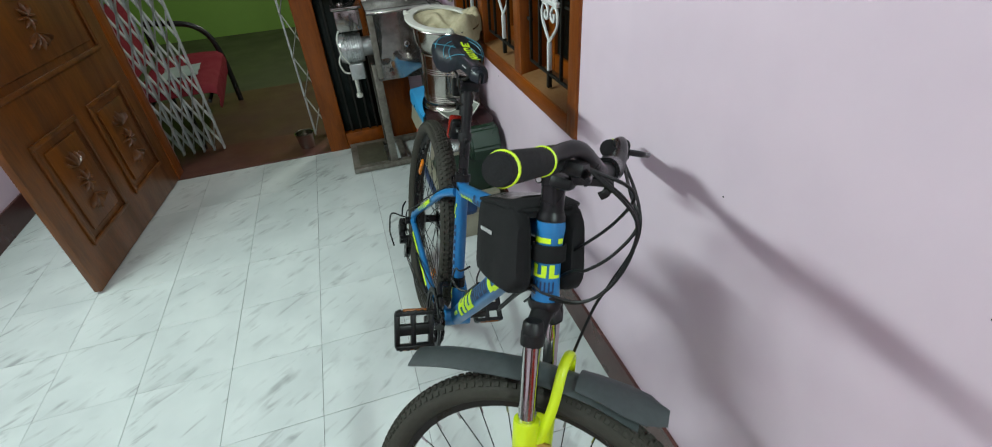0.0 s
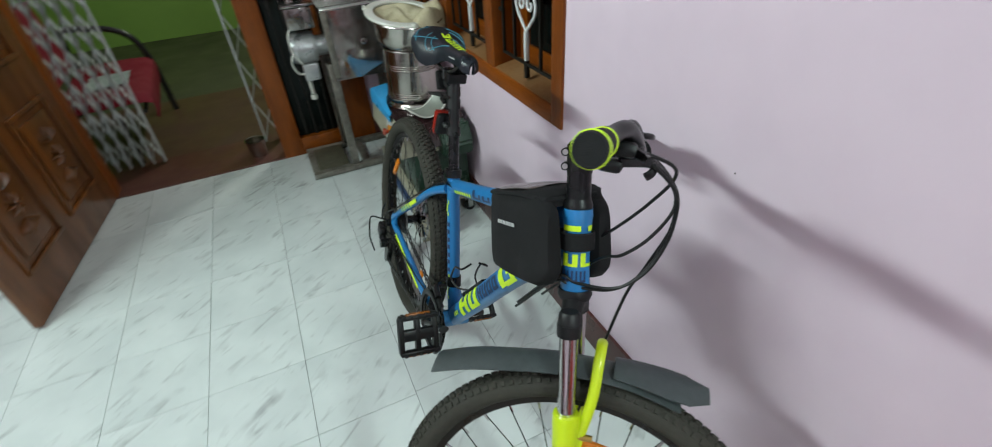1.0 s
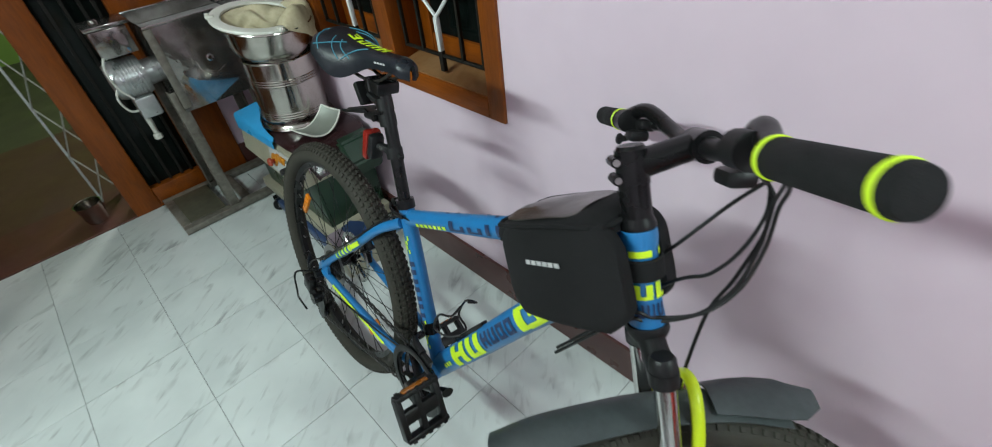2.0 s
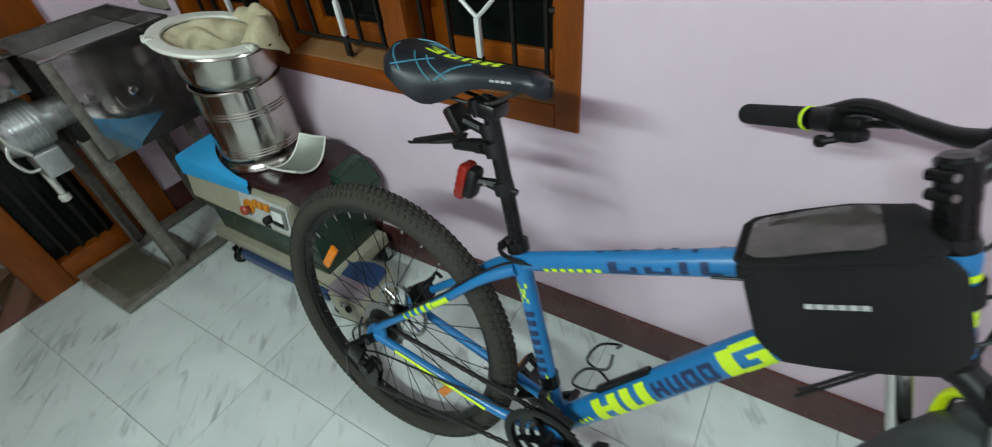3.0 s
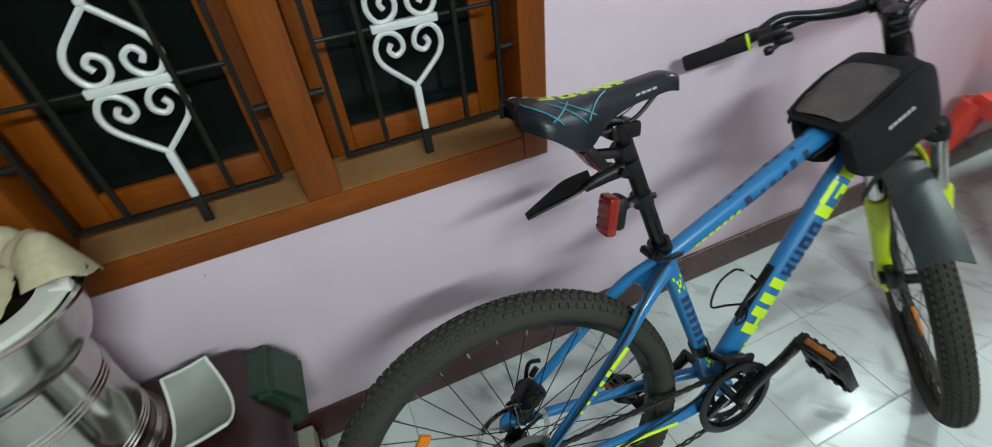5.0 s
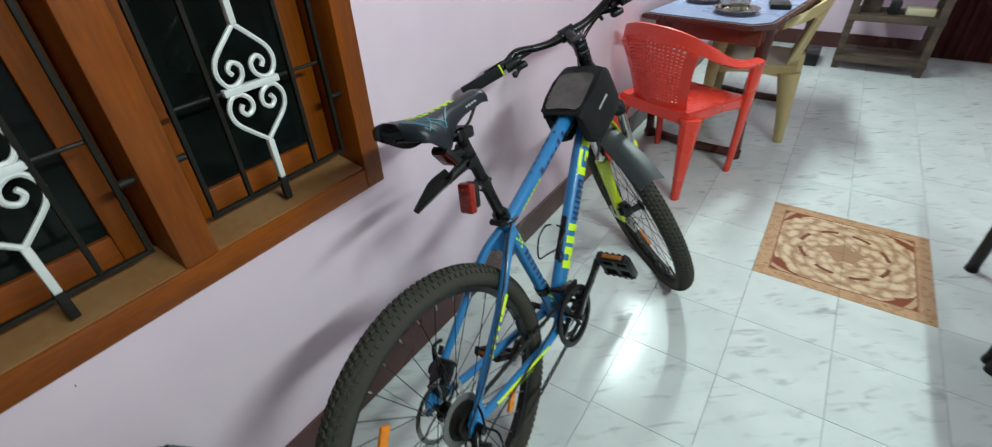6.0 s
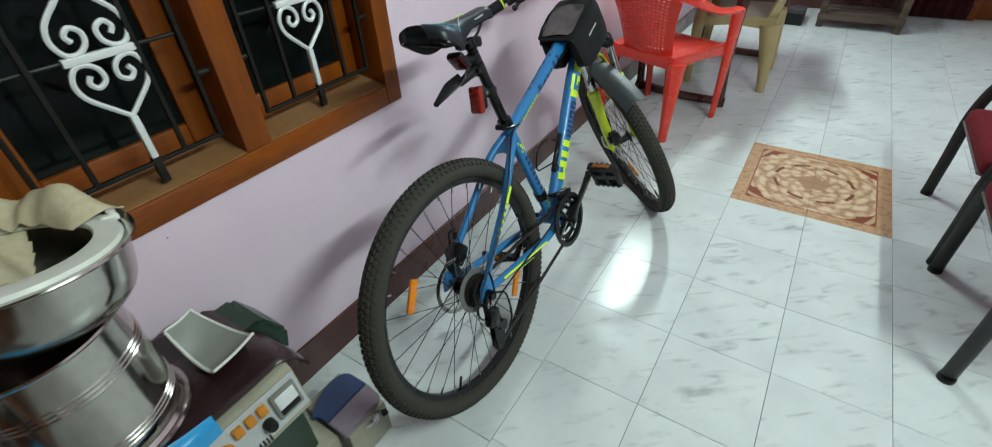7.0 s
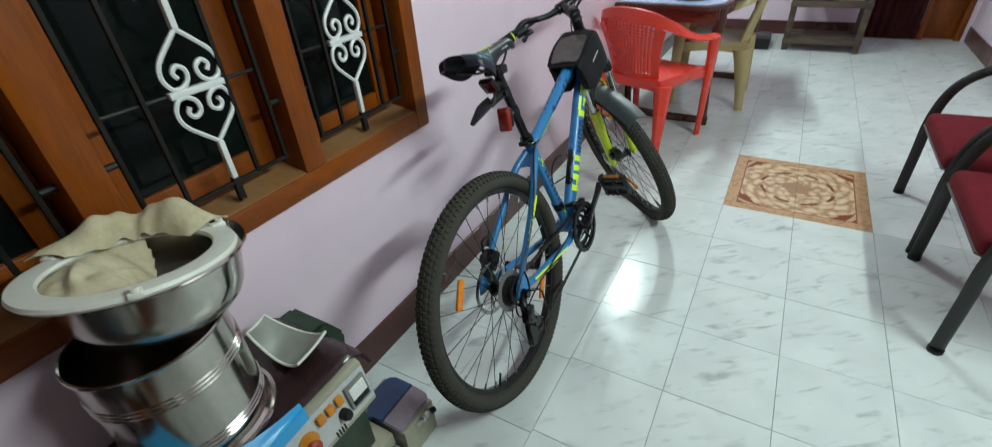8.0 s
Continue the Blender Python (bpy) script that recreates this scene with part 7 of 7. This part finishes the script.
for lo, hi in (((-1.76, FY - 0.11, 0), (-1.715, FY + 0.012, 2.1)), ((-1.485, FY - 0.11, 0), (-1.44, FY + 0.012, 2.1)), ((-1.715, FY - 0.11, 2.06), (-1.485, FY + 0.012, 2.1))):
    bm = bmesh.new()
    span(bm, lo, hi, 0.003)
    part("frame", bm, wood, far_door)
bm = bmesh.new()
rows = [[(-1.43 + 0.44 * u / 30, FY + 0.030 + 0.014 * math.sin(u * 1.35) + 0.004 * math.sin(u * 3.1 + z), 0.012 + 1.9 * z / 8) for z in range(9)] for u in range(31)]
sheet(bm, rows, 0.003)
tagged(part("dark_curtain", bm, curtain_cloth, None, "dark maroon cloth hanging on the end wall"), "", "cloth")

# ---- steel chairs with maroon cushions ----
def cushion_chair(m, label):
    c = thing("steel_chair", label, "chair", m, "steel chairs")
    w = 0.27
    for s in (-1, 1):
        bm2 = bmesh.new()
        pts = curve([(0, s * w, 0.0), (0, s * w, 0.20), (0, s * w, 0.38), (-0.035, s * w, 0.52), (-0.12, s * w, 0.60), (-0.26, s * w, 0.635), (-0.44, s * w, 0.66), (-0.50, s * (w - 0.01), 0.74), (-0.53, s * (w - 0.03), 0.88)], 5)
        sweep(bm2, pts, 0.0125, 12, squash=1.7, up=(0, 1, 0))
        part("front_tube", bm2, black_enamel, c)
        bm2 = bmesh.new()
        sweep(bm2, curve([(-0.52, s * w, 0.0), (-0.50, s * w, 0.25), (-0.47, s * w, 0.52), (-0.46, s * w, 0.655)], 5), 0.0125, 12, squash=1.6, up=(0, 1, 0))
        part("rear_leg", bm2, black_enamel, c)
        bm2 = bmesh.new()
        cyl(bm2, (-0.01, s * w, 0.355), (-0.49, s * w, 0.340), 0.010, n=8)
        part("side_rail", bm2, black_enamel, c)
        bm2 = bmesh.new()
        lathe(bm2, [(0.0, 0.0), (0.0225, 0.0), (0.0225, 0.016), (0.0212, 0.018)], (0, s * w, 0.0), (0, 0, 1), 14)
        part("foot", bm2, black_plastic, c)
    bm2 = bmesh.new()
    box(bm2, (-0.205, 0, 0.390), (0.46, 0.49, 0.075), Matrix.Rotation(0.03, 4, "Y"), 0.028, 4)
    seat2 = part("seat", bm2, maroon_cloth, c, "maroon cushion seat")
    bm2 = bmesh.new()
    loop2 = [(0.022, -0.225, 0.362), (0.022, 0.225, 0.362), (0.0, 0.243, 0.362), (-0.41, 0.243, 0.376), (-0.43, 0.225, 0.376), (-0.43, -0.225, 0.376), (-0.41, -0.243, 0.376), (0.0, -0.243, 0.362)]
    sweep(bm2, loop2, 0.006, 6, closed=True)
    part("piping", bm2, surf("dusty_piping", (0.12, 0.10, 0.10), 0.8), seat2, "dusty grey piping")
    bm2 = bmesh.new()
    box(bm2, (-0.505, 0, 0.78), (0.05, 0.44, 0.30), Matrix.Rotation(-0.14, 4, "Y"), 0.022, 4)
    part("backrest", bm2, maroon_cloth, c, "maroon cushion back")
    return c


ch = cushion_chair(pose(-1.040, -0.172, 0, 0, 0, 0), "black tubular steel chair with a maroon cushion")
copy_thing(ch, pose(-1.042, 0.412, 0, 0, 0, 0))

# bench on the porch, its end arm away from the door
bench = thing("porch_bench", "black steel bench with a worn red cushion on the porch", "bench", pose(-0.855, 3.72, -0.03, 0, 0, 5))
bm = bmesh.new()
rows = []
for i in range(25):
    y = -0.47 + 0.94 * i / 24
    e = min(1.0, (0.47 - abs(y)) / 0.03)
    rows.append([(x, y, 0.335 + (z + 0.006 * noise.noise(Vector((x * 6, y * 6, 0)))) * (0.55 + 0.45 * e)) for x, z in ((-0.46, 0.0), (-0.465, 0.05), (-0.44, 0.085), (-0.30, 0.092), (-0.12, 0.092), (-0.03, 0.082), (0.0, 0.055), (0.004, 0.0), (-0.01, -0.075))])
sheet(bm, rows, 0.004)
part("seat", bm, red_cloth, bench, "worn red cushion seat")
bm = bmesh.new()
sweep(bm, curve([(0.0, 0.50, 0.0), (-0.005, 0.50, 0.22), (-0.02, 0.50, 0.40), (-0.06, 0.50, 0.53), (-0.15, 0.50, 0.61), (-0.28, 0.50, 0.64), (-0.44, 0.50, 0.66)], 5), 0.0125, 12, squash=1.6, up=(0, 1, 0))
part("arm", bm, black_enamel, bench)
for x, y in ((-0.44, 0.50), (-0.40, -0.44), (-0.20, -0.44)):
    bm = bmesh.new()
    cyl(bm, (x - 0.03 * (x < -0.3), y, 0.0), (x, y, 0.66 if y > 0 else 0.34), 0.0145, n=12)
    part("leg", bm, black_enamel, bench)
for x in (-0.06, -0.40):
    bm = bmesh.new()
    cyl(bm, (x, -0.45, 0.325), (x, 0.50, 0.325), 0.012, n=10)
    part("seat_rail", bm, black_enamel, bench)
bm = bmesh.new()
rows = [[(-0.475 - 0.05 * z / 6 + 0.004 * math.sin(u), -0.46 + 0.92 * u / 12, 0.45 + 0.40 * z / 6) for z in range(7)] for u in range(13)]
sheet(bm, rows, 0.045)
part("backrest", bm, red_cloth, bench, "red cushion back")
bm = bmesh.new()
rows = [[(-0.33 + 0.075 * v, -0.24 + 0.026 * u, 0.4335 + 0.005 * math.sin(u * 1.3 + v) + 0.004 * v) for v in range(4)] for u in range(12)]
sheet(bm, rows, 0.006)
cloth = part("folded_cloth", bm, pale_cloth, None, "pale folded cloth lying on the porch bench")
cloth.matrix_world = pose(-0.855, 3.72, -0.03, 0, 0, 5)
tagged(cloth, "", "cloth")

# ---- small things ----
bm = bmesh.new()
lathe(bm, [(0.0, 0.0), (0.042, 0.0), (0.046, 0.01), (0.056, 0.095), (0.059, 0.098), (0.054, 0.096), (0.043, 0.012), (0.0, 0.01)], (-0.350, 2.958, 0.007), (0, 0, 1), 28)
tagged(part("steel_tumbler", bm, vessel_steel, None, "small stainless-steel tumbler on the threshold"), "", "tumbler")
plate = thing("switch_board", "beige plastic switch board on the pink wall", "switch")
bm = bmesh.new()
span(bm, (WX - 0.022, 2.545, 0.83), (WX, 2.70, 0.95), 0.004)
part("plate", bm, cream_paint, plate)
for k in range(3):
    bm = bmesh.new()
    span(bm, (WX - 0.029, 2.565 + k * 0.042, 0.87), (WX - 0.022, 2.592 + k * 0.042, 0.91), 0.002)
    part("switch", bm, iron_white, plate)
# tube lamp fixtures
for nm, c, dx in (("tube_light", (-1.765, 1.25, 2.345), -0.03), ("tube_light", (0.585, -1.65, 2.325), 0.03)):
    fxt = thing(nm, "white wall-mounted tube light batten", "lamp")
    bm = bmesh.new()
    box(bm, (c[0] + dx * 0.3, c[1], c[2] + 0.05), (0.045, 1.26, 0.045), None, 0.004)
    part("batten", bm, white_paint, fxt)
    for s in (-1, 1):
        bm = bmesh.new()
        box(bm, (c[0], c[1] + s * 0.615, c[2] + 0.012), (0.03, 0.02, 0.05), None, 0.003)
        part("holder", bm, white_paint, fxt)

# ---- floor tiles: each a piece of its own, last ----
T = 0.305
bm = bmesh.new()
span(bm, (-T / 2 + 0.0007, -T / 2 + 0.0007, -0.009), (T / 2 - 0.0007, T / 2 - 0.0007, 0.0), 0.0006)
tile_me = bpy.data.meshes.new("floor_tile")
bm.to_mesh(tile_me)
bm.free()
tile_me.materials.append(tile_white)
med_me = tile_me.copy()
med_me.materials.clear()
med_me.materials.append(tile_medallion)
for i in range(-6, 2):
    for j in range(-13, 10):
        x, y = (i + 0.5) * T, (j + 0.5) * T + (0.011 if i >= 0 else 0.0)
        if y > BY:
            # the last row is cut to the threshold or the wall
            y0c, y1c = y - T / 2 + 0.0007, 2.8265 if i < 0 else BY - 0.011
            bm = bmesh.new()
            span(bm, (-T / 2 + 0.0007, y0c - y, -0.009), (T / 2 - 0.0007, y1c - y, 0.0), 0.0006)
            cut_me = bpy.data.meshes.new("floor_tile")
            bm.to_mesh(cut_me)
            bm.free()
            cut_me.materials.append(tile_white)
            share("floor_tile", cut_me, floor, Matrix.Translation((x, y, 0.0)))
            continue
        med = i in (-3, -2) and j in (-2, -1)
        tile = share("floor_tile", med_me if med else tile_me, floor, Matrix.Translation((x, y, random.uniform(-0.0004, 0.0004))))
        if med:
            tagged(tile, "brown rosette pattern tile")
